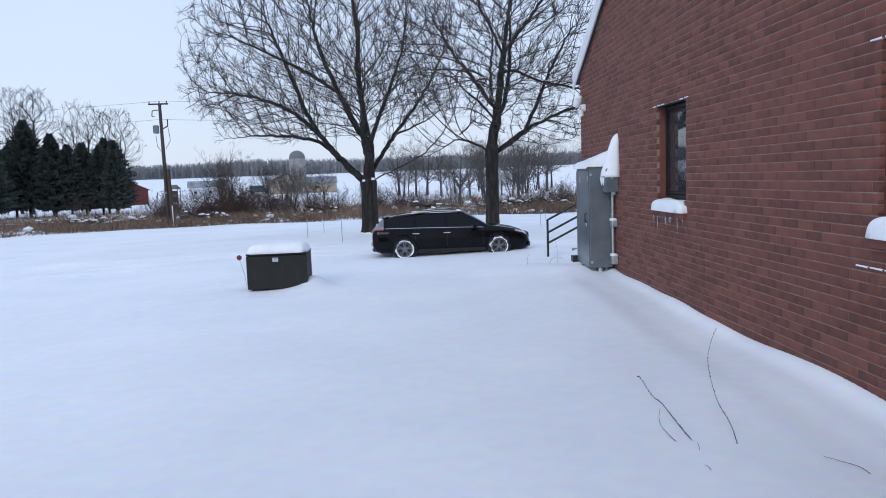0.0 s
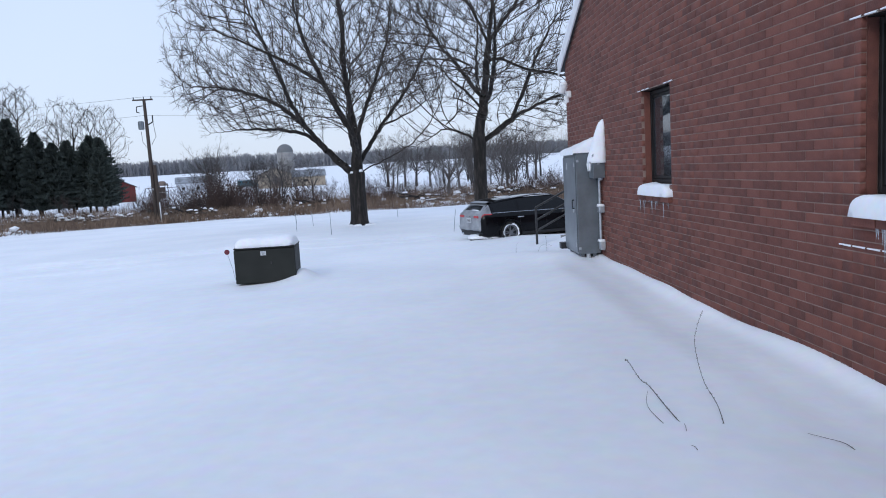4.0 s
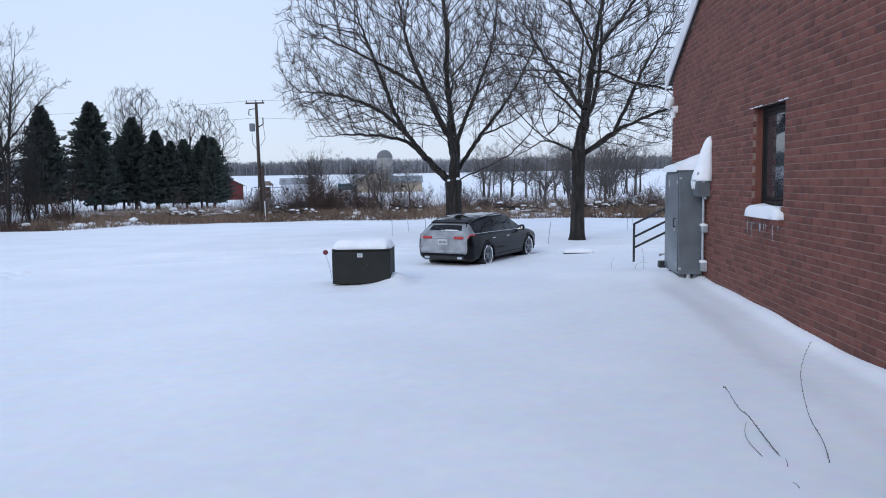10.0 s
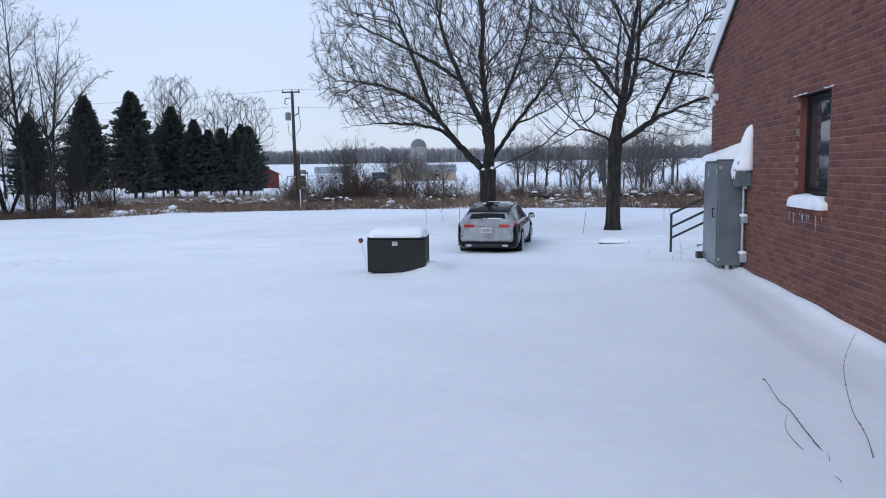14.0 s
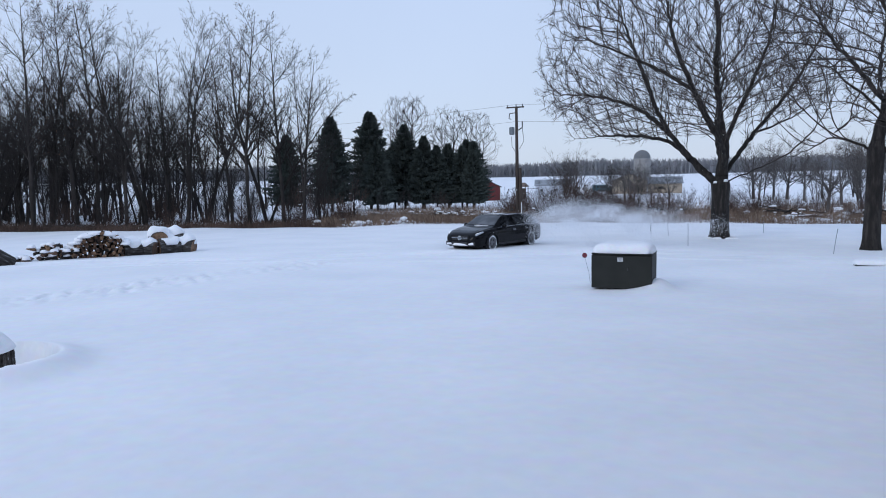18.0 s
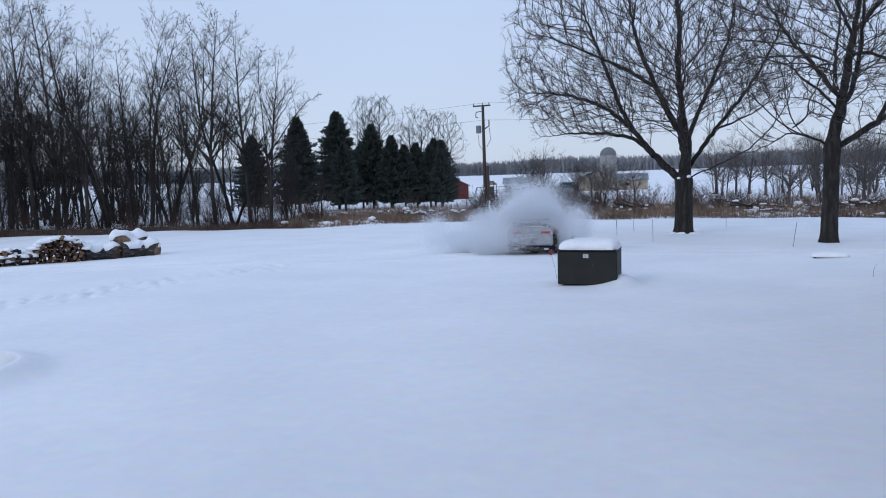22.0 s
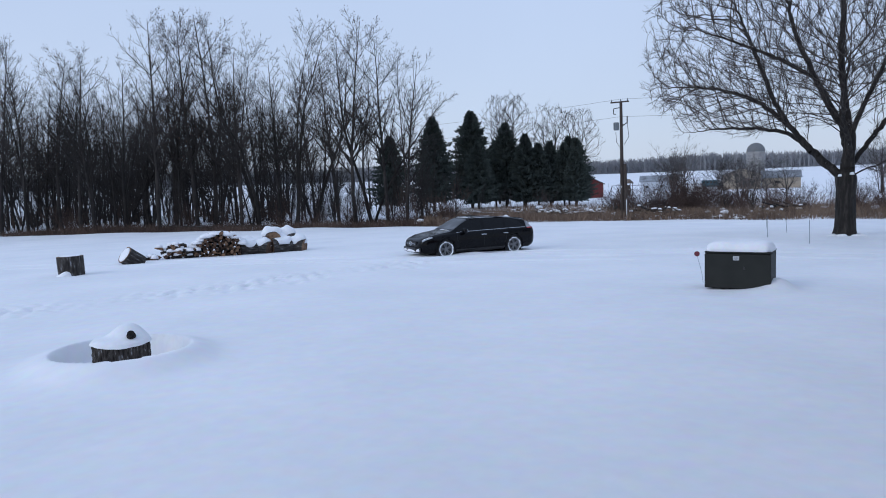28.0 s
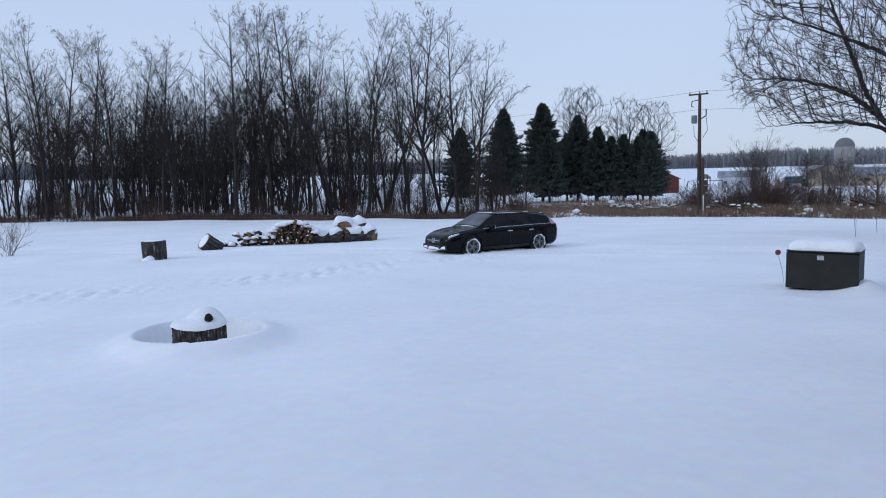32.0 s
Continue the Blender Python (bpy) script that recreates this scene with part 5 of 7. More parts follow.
def build_woods():
    rs = random.Random(5)
    for i, (x, y, h) in enumerate(TALL):
        m, own = MODELS[(2 if i in (2, 5, 11, 12, 19) else (0, 1, 3)[i % 3])]
        stand(m, x * 1.07, y * 1.07, h * 1.06, own, rs.uniform(0, 360), "trees of the woodlot edge")
    edge = [(-86, 18), (-75, 26), (-64, 31.5), (-49, 39), (-36, 45.5), (-31, 48)]
    for i in range(240):
        k = rs.uniform(0.0, len(edge) - 1.001) if i % 8 else rs.uniform(0.0, 1.2)
        a, b = edge[int(k)], edge[int(k) + 1]
        f = k % 1
        depth = rs.uniform(3, 26) if i % 2 else rs.uniform(20, 55)
        x, y = a[0] + (b[0] - a[0]) * f - 0.45 * depth, a[1] + (b[1] - a[1]) * f + 0.89 * depth
        if k > 3.6 and depth > 7:
            continue
        m, own = rs.choice((MODELS if i % 11 == 0 else BACKS) if k < 3.3 else THIN)
        stand(m, x, y, own * rs.uniform(0.66, 1.0), own, rs.uniform(0, 360), "trees of the woodlot")
    for i in range(190):
        k = rs.uniform(0, len(edge) - 1.001)
        a, b = edge[int(k)], edge[int(k) + 1]
        f = k % 1
        depth = rs.uniform(1.5, 24)
        if k > 3.7 and (i % 3 or depth > 10):
            continue
        x, y = a[0] + (b[0] - a[0]) * f - 0.45 * depth, a[1] + (b[1] - a[1]) * f + 0.89 * depth
        m, own = rs.choice(THIN)
        stand(m, x, y, own * rs.uniform(0.4, 1.05), own, rs.uniform(0, 360), "undergrowth of the woodlot")
    for x, y, h, k in ELM_AT:
        m, own = ELMS[k]
        stand(m, x, y, h, own, rs.uniform(0, 360), "trees behind the spruces")
    for x, y, h, k in BEHIND:
        m, own = FIELD_TREE[k]
        stand(m, x, y, h, own, rs.uniform(0, 360), "field trees")
    for i in range(36):
        a, d = radians(rs.uniform(-18, 2.0)), rs.uniform(74, 160)
        m, own = rs.choice(FIELD_TREE + [FAN] + FIELD_TREE + THIN)
        x, y = -d * math.sin(a), d * math.cos(a)
        stand(m, x, y, d * rs.uniform(0.055, 0.082) + 1, own, rs.uniform(0, 360), "hedgerow trees")
    for i in range(14):
        a, d = radians(rs.uniform(-14, 17)), rs.uniform(60, 78)
        m, own = rs.choice(THIN)
        stand(m, -d * math.sin(a), d * math.cos(a), rs.uniform(2.5, 5), own, rs.uniform(0, 360), "saplings of the verge")
    for x, y, h in ((-26.2, 100, 8.3), (-27.8, 101, 7.0), (-20.8, 98, 6.0), (-15.8, 90, 6.0)):
        stand(FAN[0], x, y, h, FAN[1], rs.uniform(0, 360), "field trees")
    for i in range(30):
        a, d = radians(rs.uniform(10.5, 20)), rs.uniform(60, 76)
        m, own = rs.choice(SHRUBS)
        stand(m, -d * math.sin(a), d * math.cos(a), rs.uniform(1.4, 3.0), own, rs.uniform(0, 360), "shrubs of the verge")
    for i in range(64):
        a, d = radians(rs.uniform(-18, 17 if i % 6 else 34)), rs.uniform(58, 76)
        if 17 < math.degrees(a) < 19.5:
            continue
        m, own = rs.choice(SHRUBS)
        stand(m, -d * math.sin(a), d * math.cos(a), rs.uniform(1.2, 2.6), own, rs.uniform(0, 360), "shrubs of the verge")
    for i in range(18):
        a, d = radians(rs.uniform(24, 40)), rs.uniform(80, 94)
        m, own = rs.choice(SHRUBS + THIN)
        stand(m, -d * math.sin(a), d * math.cos(a), rs.uniform(1.5, 4.0), own, rs.uniform(0, 360), "thicket below the spruces")
    for i in range(120):
        k = rs.uniform(0, len(edge) - 1.001)
        a, b = edge[int(k)], edge[int(k) + 1]
        f, depth = k % 1, rs.uniform(1.0, 18) if k < 3.7 else rs.uniform(0.5, 5)
        if k > 3.6 and i % 3:
            continue
        m, own = rs.choice(SHRUBS)
        stand(m, a[0] + (b[0] - a[0]) * f - 0.45 * depth, a[1] + (b[1] - a[1]) * f + 0.89 * depth, rs.uniform(1.3, 3.2), own, rs.uniform(0, 360), "brush of the woodlot")
    for i in range(10):
        a, d = radians(rs.uniform(11.0, 16.5)), rs.uniform(66, 72)
        m, own = SHRUBS[1]
        stand(m, -d * math.sin(a), d * math.cos(a), rs.uniform(2.4, 3.6), own, rs.uniform(0, 360), "shrubs of the verge")
    spots = ((-70, 36), (-60, 40), (-48, 50), (-58, 47), (-66, 44), (-74, 40), (12, 140), (22, 132), (-42, 50), (-63, 38), (-22, 120), (13, 110), (-20, 66), (-24, 68), (-30.5, 112))
    for i, (m, own) in enumerate(MODELS + BACKS + ELMS + THIN + FIELD_TREE + SHRUBS + [FAN]):
        x, y = spots[i]
        k = 0.8 if i < 6 else 0.6
        m.matrix_basis = pose(x, y, gz1(x, y), 0, 0, 40 * i) @ Matrix.Diagonal((k, k, k, 1))


def spruce(seed, height=10.0):
    """A spruce: a straight stem with tiers of drooping sprays, each a fan of needle blades."""
    rs = random.Random(seed)
    t = thing("spruce_tree", "dark green spruce with drooping tiers", "tree")
    part("trunk", mesh_of("trunk", *tubes([[0, 0, -0.3, 0, 0, height * 0.6, 0.17, 0.08], [0, 0, height * 0.6, 0, 0, height, 0.08, 0.01]], 7), WOODS_BARK, True), t)
    v, f = [], []
    z = 1.3
    while z < height - 0.05:
        u = z / height
        reach = 0.31 * height * (1 - u ** 2.0) ** 0.9 * (0.60 + 0.40 * smooth01(u / 0.3)) * rs.uniform(0.72, 1.12) + 0.10
        n = int(8 + 8 * (1 - u))
        for k in range(n):
            a = 6.283 * (k + rs.random()) / n
            ln = reach * rs.uniform(0.55, 1.12)
            c, s = math.cos(a), math.sin(a)
            droop = rs.uniform(0.10, 0.34)
            for j in range(24):
                w = ((j + 0.6 * rs.random()) / 23.5) ** 0.6
                r = ln * w
                zz = z - droop * ln * w + 0.20 * ln * w * w + rs.gauss(0, 0.07)
                half = (0.16 + 0.16 * ln * (1 - w)) * rs.uniform(0.6, 1.2)
                side = rs.choice((-1, 1))
                p = Vector((r * c, r * s, zz))
                far = 0.26 * rs.uniform(0.5, 1.2)
                tip = Vector((r * c + far * c - side * s * half, r * s + far * s + side * c * half, zz + rs.uniform(-0.16, 0.10)))
                b = Vector((r * c - side * s * 0.09, r * s + side * c * 0.09, zz - rs.uniform(0.10, 0.26)))
                m = len(v)
                v += [p, tip, b]
                f.append((m, m + 1, m + 2))
        z += (0.13 + 0.09 * (1 - u)) * rs.uniform(0.6, 1.4)
    for k in range(60):
        q, a = rs.random(), rs.uniform(0, 6.283)
        p = Vector((0.1 * math.cos(a), 0.1 * math.sin(a), height - 0.7 + 0.7 * q))
        m = len(v)
        v += [p, p + Vector((0.22 * math.cos(a) * (1 - q), 0.22 * math.sin(a) * (1 - q), 0.16)), p - Vector((0, 0, 0.1))]
        f.append((m, m + 1, m + 2))
    part("foliage", mesh_of("foliage", [tuple(p) for p in v], np.array(f), NEEDLE), t, "tiered needle sprays")
    return t


def build_spruces():
    models = [spruce(201), spruce(202), spruce(203)]
    rs = random.Random(9)
    for i, (x, y, h) in enumerate(SPRUCES):
        if i < 3:
            m = models[i]
            k = h / 10.0
            m.matrix_basis = pose(x, y, gz1(x, y), 0, 0, 0) @ Matrix.Diagonal((k, k, k, 1))
            m["group"] = "spruce windbreak"
        else:
            stand(models[i % 3], x, y, h, 10.0, rs.uniform(0, 360), "spruce windbreak")


def build_grass():
    rs = np.random.RandomState(3)
    n = 150000
    a = np.radians(rs.uniform(-18, 74, n))
    d0 = np.interp(np.degrees(a), [-18, 8, 18, 34, 50, 60, 74], [54, 55, 56.5, 55.5, 61, 66.5, 78])
    d = d0 + rs.gamma(1.0, 13.0, n) * np.where(np.degrees(a) > 34, 0.25, 1.0)
    x, y = -d * np.sin(a), d * np.cos(a)
    dens = 0.5 + 0.5 * wave(x, y, 2.5, 31) + 0.25 * wave(x, y, 0.8, 32)
    keep = rs.uniform(0, 1, n) < np.clip(dens * 1.5 - 0.15, 0.04, 1)
    x, y = x[keep], y[keep]
    z = gz(x, y)
    n = len(x)
    h = rs.uniform(0.4, 1.25, n) * (0.75 + 0.3 * wave(x, y, 3.0, 33))
    h = h * np.where(np.arctan2(-x, y) > radians(35), 0.35 + 0.6 * rs.uniform(0, 1, n) ** 2 + 0.25 * wave(x, y, 1.2, 35), 1.0).clip(0.2, 1.3)
    lean = rs.normal(0, 0.42, (n, 2))
    w = rs.uniform(0.012, 0.03, n)
    th = rs.uniform(0, 3.14, n)
    base = np.stack([x, y, z - 0.03], -1)
    sx = np.stack([np.cos(th) * w, np.sin(th) * w, 0 * w], -1)
    tip = base + np.stack([lean[:, 0] * h, lean[:, 1] * h, h], -1)
    v = np.stack([base - sx, base + sx, tip], 1)
    shady = np.arctan2(-x, y) > radians(35) + 0.03 * wave(x, y, 1.5, 34)
    for name, label, pick, mat in (("tall_dry_grass", "tan dry grass and weeds poking through snow", ~shady, GRASS), ("dead_weeds", "dark brown dead weeds along the woodlot", shady, BROWN_WEEDS)):
        w3 = v[pick]
        thing(name, label, "grass", kind="stuff", data=mesh_of(name, w3.reshape(-1, 3), np.arange(3 * len(w3)).reshape(-1, 3), mat))


def build_clumps():
    """Snow caught on the weeds, in countless small tufts."""
    rs = np.random.RandomState(8)
    n = 3000
    a = np.radians(rs.uniform(-18, 36, n))
    d = np.interp(np.degrees(a), [-18, 8, 18, 34], [54.5, 55.5, 57, 56.5]) + rs.gamma(1.2, 6.0, n)
    x, y = -d * np.sin(a), d * np.cos(a)
    z = gz(x, y)
    bm = bmesh.new()
    bmesh.ops.create_icosphere(bm, subdivisions=2, radius=1)
    bv = np.array([p.co[:] for p in bm.verts])
    bf = np.array([[q.index for q in f.verts] for f in bm.faces])
    bm.free()
    s = rs.gamma(1.5, 0.026, n) + 0.025
    keep = wave(x, y, 3.0, 41) > -0.25
    x, y, z, s = x[keep], y[keep], z[keep], s[keep]
    n = len(x)
    lump = bv[None] * (1 + 0.35 * np.sin(bv[None] * 5 + rs.uniform(0, 6, (n, 1, 3)))) * s[:, None, None] * np.array([1.7, 1.2, 0.75])
    v = lump + np.stack([x, y, z + rs.uniform(0.05, 0.5, n) * (s / 0.2).clip(0.3, 1.2)], -1)[:, None]
    f = bf[None] + (np.arange(n) * len(bv))[:, None, None]
    thing("snowy_tufts", "clumps of snow caught on the weeds of the verge", "snow", kind="stuff", data=mesh_of("snowy_tufts", v.reshape(-1, 3), f.reshape(-1, 3), SNOW_CAP, True))


def build_pole():
    x, y = -19.3, 55.0
    g = gz1(x, y)
    H = 9.35
    p = thing("utility_pole", "weathered wooden utility pole with transformer and wires", "utility pole", (x, y, g))
    part("pole", mesh_of("pole", *tubes([[0.06, 0, -0.3, 0.03, 0, 4.6, 0.165, 0.14], [0.03, 0, 4.6, 0.0, 0, H, 0.14, 0.11]], 12), POLE_WOOD, True), p)
    part("stub", mesh_of("stub", *tubes([[0.42, -0.2, -0.3, 0.36, -0.2, 4.4, 0.15, 0.12]], 12), POLE_WOOD, True), p, "shorter bracing stub beside the pole")
    part("crossarm", box_bm(1.5, 0.09, 0.11, (-0.1, 0, H - 0.05), 0.01), p, mat=POLE_WOOD)
    for dx in (-0.75, 0.55, 0.0):
        part("insulator", cyl_bm(0.05, 0.035, 0.18, (dx - 0.02, 0, H + 0.1), (0, 0, 0), 10, 0.01), p, mat=GALV)
    part("transformer_can", cyl_bm(0.22, 0.22, 0.62, (-0.36, -0.1, H - 1.95), (0, 0, 0), 18, 0.04), p, "grey pole transformer", mat=GALV)
    part("fuse_cutout", tube_line([(-0.1, -0.1, H - 0.5), (-0.55, -0.1, H - 0.55), (-0.6, -0.1, H - 0.95), (-0.4, -0.1, H - 1.0)], 0.035, BLACK_STEEL, 6, "fuse"), p)
    part("arrester", tube_line([(0.15, 0, H - 1.9), (0.5, 0, H - 1.7), (0.5, 0, H - 1.2)], 0.045, BLACK_STEEL, 6, "arrester"), p)
    part("lead", tube_line([(-0.4, -0.1, H - 2.4), (-0.35, -0.1, H - 3.2), (0.1, -0.1, H - 3.9)], 0.02, WIRE, 5, "lead"), p)
    part("lead", tube_line([(0.5, 0, H - 1.7), (0.62, 0, H - 2.8), (0.25, 0, H - 3.4)], 0.02, WIRE, 5, "lead"), p)
    part("ground_line", tube_line([(0.50, -0.36, 1.6), (0.52, -0.36, 0.0)], 0.04, TRIM_WHITE, 6, "guard"), p)
    part("tag", box_bm(0.06, 0.02, 0.16, (0.05, -0.17, 2.6), 0.004), p, mat=LABEL_WHITE)
    for k, (dz, dy) in enumerate(((H + 0.17, 0), (H - 2.9 + 1.7, 0))):
        for side, end in ((-1, (-75, 6)), (1, (60, -9))):
            w = thing("power_line", "thin sagging overhead power line", "cable", (x, y, g + dz), group="overhead lines")
            ex, ey = end
            pts = [(ex * t, ey * t, -4.5 * t * (1 - t) + (1.2 * t if side < 0 else 0.5 * t)) for t in [i / 24 for i in range(25)]]
            part("wire", tube_line(pts, 0.009, WIRE, 4, "wire"), w)


def gable_house(name, label, cat, at, W, D, H, rise, wall_mat, roof_mat, along="x", over=0.3, extras=()):
    """A far shed: walls, two roof planes, doors and windows as parts."""
    b = thing(name, label, cat, at)
    v = [(-W / 2, -D / 2, -1), (W / 2, -D / 2, -1), (W / 2, D / 2, -1), (-W / 2, D / 2, -1), (-W / 2, -D / 2, H), (W / 2, -D / 2, H), (W / 2, D / 2, H), (-W / 2, D / 2, H)]
    if along == "x":
        v += [(-W / 2, 0, H + rise), (W / 2, 0, H + rise)]
        f = [(0, 1, 5, 4), (2, 3, 7, 6), (1, 2, 6, 9, 5), (3, 0, 4, 8, 7)]
        planes = [[(-W / 2 - over, s * (D / 2 + over), H - over * rise / (D / 2)), (W / 2 + over, s * (D / 2 + over), H - over * rise / (D / 2)), (W / 2 + over, 0, H + rise), (-W / 2 - over, 0, H + rise)] for s in (-1, 1)]
    else:
        v += [(0, -D / 2, H + rise), (0, D / 2, H + rise)]
        f = [(0, 1, 5, 8, 4), (2, 3, 7, 9, 6), (1, 2, 6, 5), (3, 0, 4, 7)]
        planes = [[(s * (W / 2 + over), -D / 2 - over, H - over * rise / (W / 2)), (s * (W / 2 + over), D / 2 + over, H - over * rise / (W / 2)), (0, D / 2 + over, H + rise), (0, -D / 2 - over, H + rise)] for s in (-1, 1)]
    part("wall", mesh_of("walls", v, f, wall_mat), b)
    for p in planes:
        vv = [(x, y, z + dz) for dz in (0.03, 0.17) for x, y, z in p]
        part("roof_plane", mesh_of("roof_plane", vv, [(3, 2, 1, 0), (4, 5, 6, 7), (0, 1, 5, 4), (1, 2, 6, 5), (2, 3, 7, 6), (3, 0, 4, 7)], roof_mat), b)
    for nm, mat, size, at2 in extras:
        box(nm, b, mat, size, at2, 0.02)
    return b


def build_farm():
    gable_house("red_barn", "small dark red barn at the edge of the spruces", "barn", (-56.0, 140.5, gz1(-56, 140), 0, 0, 22), 6.0, 8.0, 2.8, 1.5, RED_BARN, SHINGLE, "y", 0.3,
                [("trim", TRIM_WHITE, (0.14, 0.1, 2.8), (3.0, -4.02, 1.4)), ("door", RED_BARN, (1.6, 0.08, 2.0), (-0.6, -4.04, 1.0))])
    gable_house("metal_shed", "long pale metal shed with a snow-dusted roof", "shed", (-53.9, 184, 0.1, 0, 0, 16), 9.2, 7, 2.0, 1.4, WHITE_METAL, ROOF_DUSTED, "x", 0.3,
                [("window", FRAME_DARK, (0.7, 0.1, 0.6), (-3.0, -3.53, 0.7)), ("window", FRAME_DARK, (0.7, 0.1, 0.6), (0.5, -3.53, 0.7)), ("door", WHITE_METAL, (1.0, 0.1, 1.6), (3.4, -3.53, 0.4))])
    gable_house("tan_barn", "tan barn with a brown hipped roof", "barn", (-35.0, 190, 0.0, 0, 0, 10), 8.6, 9, 2.9, 1.7, TAN_WALL, BROWN_ROOF, "y", 0.4, [("door", BROWN_ROOF, (2.2, 0.1, 2.2), (0.8, -4.53, 1.1))])
    gable_house("tan_barn_wing", "low tan wing with a snowy roof beside the barn", "barn", (-26.6, 194, -0.2, 0, 0, 10), 8.4, 8, 2.3, 1.6, TAN_WALL, ROOF_DUSTED, "x", 0.3, [("window", FRAME_DARK, (1.2, 0.1, 0.6), (-1.0, -4.03, 1.2))])
    s = thing("silo", "grey stave silo with a dark domed cap", "silo", (-38.1, 228, 0.3))
    part("barrel", cyl_bm(2.55, 2.55, 10.2, (0, 0, 4.6), sides=28), s, mat=CONCRETE)
    bm = bmesh.new()
    bmesh.ops.create_uvsphere(bm, u_segments=28, v_segments=14, radius=2.6)
    bmesh.ops.delete(bm, geom=[v for v in bm.verts if v.co.z < -0.05], context="VERTS")
    for f in bm.faces:
        f.smooth = True
    part("dome", bm, s, "dark weathered metal dome", (0, 0, 9.7), plain("weathered_dome", (0.13, 0.135, 0.14), 0.6))
    for k in range(10):
        part("hoop", cyl_bm(2.58, 2.58, 0.06, (0, 0, 0.6 + k), sides=28), s, mat=GALV)
    t = thing("parked_truck", "teal box truck parked before the tan barn", "truck", (-37.3, 166, 0.0, 0, 0, 8))
    box("cargo_box", t, TEAL, (3.4, 2.2, 1.5), (0, 0, 1.25), 0.05)
    box("cab", t, TEAL, (1.0, 2.0, 1.0), (2.2, 0, 0.9), 0.1)
    for x in (-1.1, 2.1):
        part("wheel", cyl_bm(0.42, 0.42, 0.25, (x, -1.0, 0.35), (90, 0, 0), 16, 0.03), t, mat=TYRE)
    for k in range(4):
        box("window", t, FRAME_DARK, (0.5, 0.05, 0.4), (-1.2 + 0.75 * k, -1.11, 1.55), 0.01)
    m = thing("snow_heap", "ploughed heap of snow near the shed", "snow", (-39.8, 168, gz1(-39.8, 168)))
    part("heap", lumpy(6.5, 4, 2.2, 31, 0.08, flat=0.8), m, mat=SNOW_CAP)
    p = thing("swing_set", "wooden play tower with swing beams", "play tower", (-48.3, 142.5, gz1(-48.3, 142.5)))
    for x in (-0.8, 0.8):
        for y in (-0.8, 0.8):
            box("post", p, POLE_WOOD, (0.12, 0.12, 3.2), (x, y, 1.5), 0.01)
    box("deck", p, POLE_WOOD, (1.8, 1.8, 0.12), (0, 0, 1.5), 0.01)
    box("side_wall", p, POLE_WOOD, (1.7, 0.06, 0.9), (0, -0.8, 2.0), 0.01)
    box("side_wall", p, POLE_WOOD, (1.7, 0.06, 1.2), (0, -0.8, 0.8), 0.01)
    for s2 in (-1, 1):
        part("beam", mesh_of("beam", *tubes([[0.8 * s2, 0, 2.3, 3.4 * s2, 0, 2.3, 0.06, 0.06]], 6), POLE_WOOD), p)
        for dy in (-0.7, 0.7):
            part("leg", mesh_of("leg", *tubes([[3.3 * s2, 0, 2.3, 3.9 * s2, dy, -0.2, 0.05, 0.05]], 6), POLE_WOOD), p)
    part("canopy", mesh_of("canopy", [(-1, -1, 2.7), (1, -1, 2.7), (1, 1, 2.7), (-1, 1, 2.7), (-0.5, 0, 3.6), (0.5, 0, 3.6)], [(0, 1, 5, 4), (1, 2, 5), (2, 3, 4, 5), (3, 0, 4), (3, 2, 1, 0)], BROWN_ROOF), p)


def build_far_woods():
    """The wooded skyline across the fields: a dense stand of thin stems and forked tops."""
    rs = np.random.RandomState(77)
    segs = []
    n = 15000
    a = np.radians(rs.uniform(-34, 80, n))
    d = rs.uniform(505, 600, n)
    h = rs.uniform(8, 13, n) * (0.88 + 0.2 * wave(np.degrees(a), 0 * a, 3.0, 5))
    x, y = -d * np.sin(a), d * np.cos(a)
    z = gz(x, y)
    for i in range(n):
        lean = rs.normal(0, 0.04, 2) * h[i]
        segs.append((x[i], y[i], z[i] - 0.5, x[i] + lean[0], y[i] + lean[1], z[i] + h[i] * 0.95, 0.34, 0.12))
        for k in range(4):
            b = 0.25 + 0.15 * k
            w = lean * b + rs.normal(0, 0.13, 2) * h[i]
            segs.append((x[i] + lean[0] * b, y[i] + lean[1] * b, z[i] + h[i] * b, x[i] + w[0], y[i] + w[1], z[i] + h[i] * min(1.0, b + 0.32), 0.24, 0.10))
    thing("distant_woods", "hazy grey bare woods along the skyline", "woods", kind="stuff", data=mesh_of("distant_woods", *ribbons(segs), HAZED_TWIG))


build_woods()
build_spruces()
build_grass()
build_clumps()
build_pole()
build_farm()
build_far_woods()


# ---- the car ----
def curve(x, pts):
    return float(np.interp(x, [p[0] for p in pts], [p[1] for p in pts]))


TOP = [(-2.47, 0.70), (-2.455, 0.88), (-2.42, 0.98), (-2.34, 1.075), (-2.22, 1.185), (-2.10, 1.28), (-2.02, 1.315), (-1.6, 1.385), (-1.0, 1.445), (-0.3, 1.478), (0.15, 1.465), (0.40, 1.43), (0.65, 1.30), (1.10, 1.03), (1.20, 0.985), (1.6, 0.93), (2.0, 0.855), (2.25, 0.78), (2.38, 0.70), (2.45, 0.60), (2.475, 0.50)]
BOTTOM = [(-2.47, 0.46), (-2.42, 0.30), (-2.2, 0.22), (0, 0.20), (2.2, 0.20), (2.42, 0.24), (2.475, 0.34)]
HALF = [(-2.47, 0.70), (-2.44, 0.80), (-2.3, 0.875), (-1.9, 0.915), (-1.0, 0.925), (0.5, 0.92), (1.5, 0.915), (1.95, 0.885), (2.2, 0.83), (2.36, 0.74), (2.45, 0.62), (2.475, 0.50)]
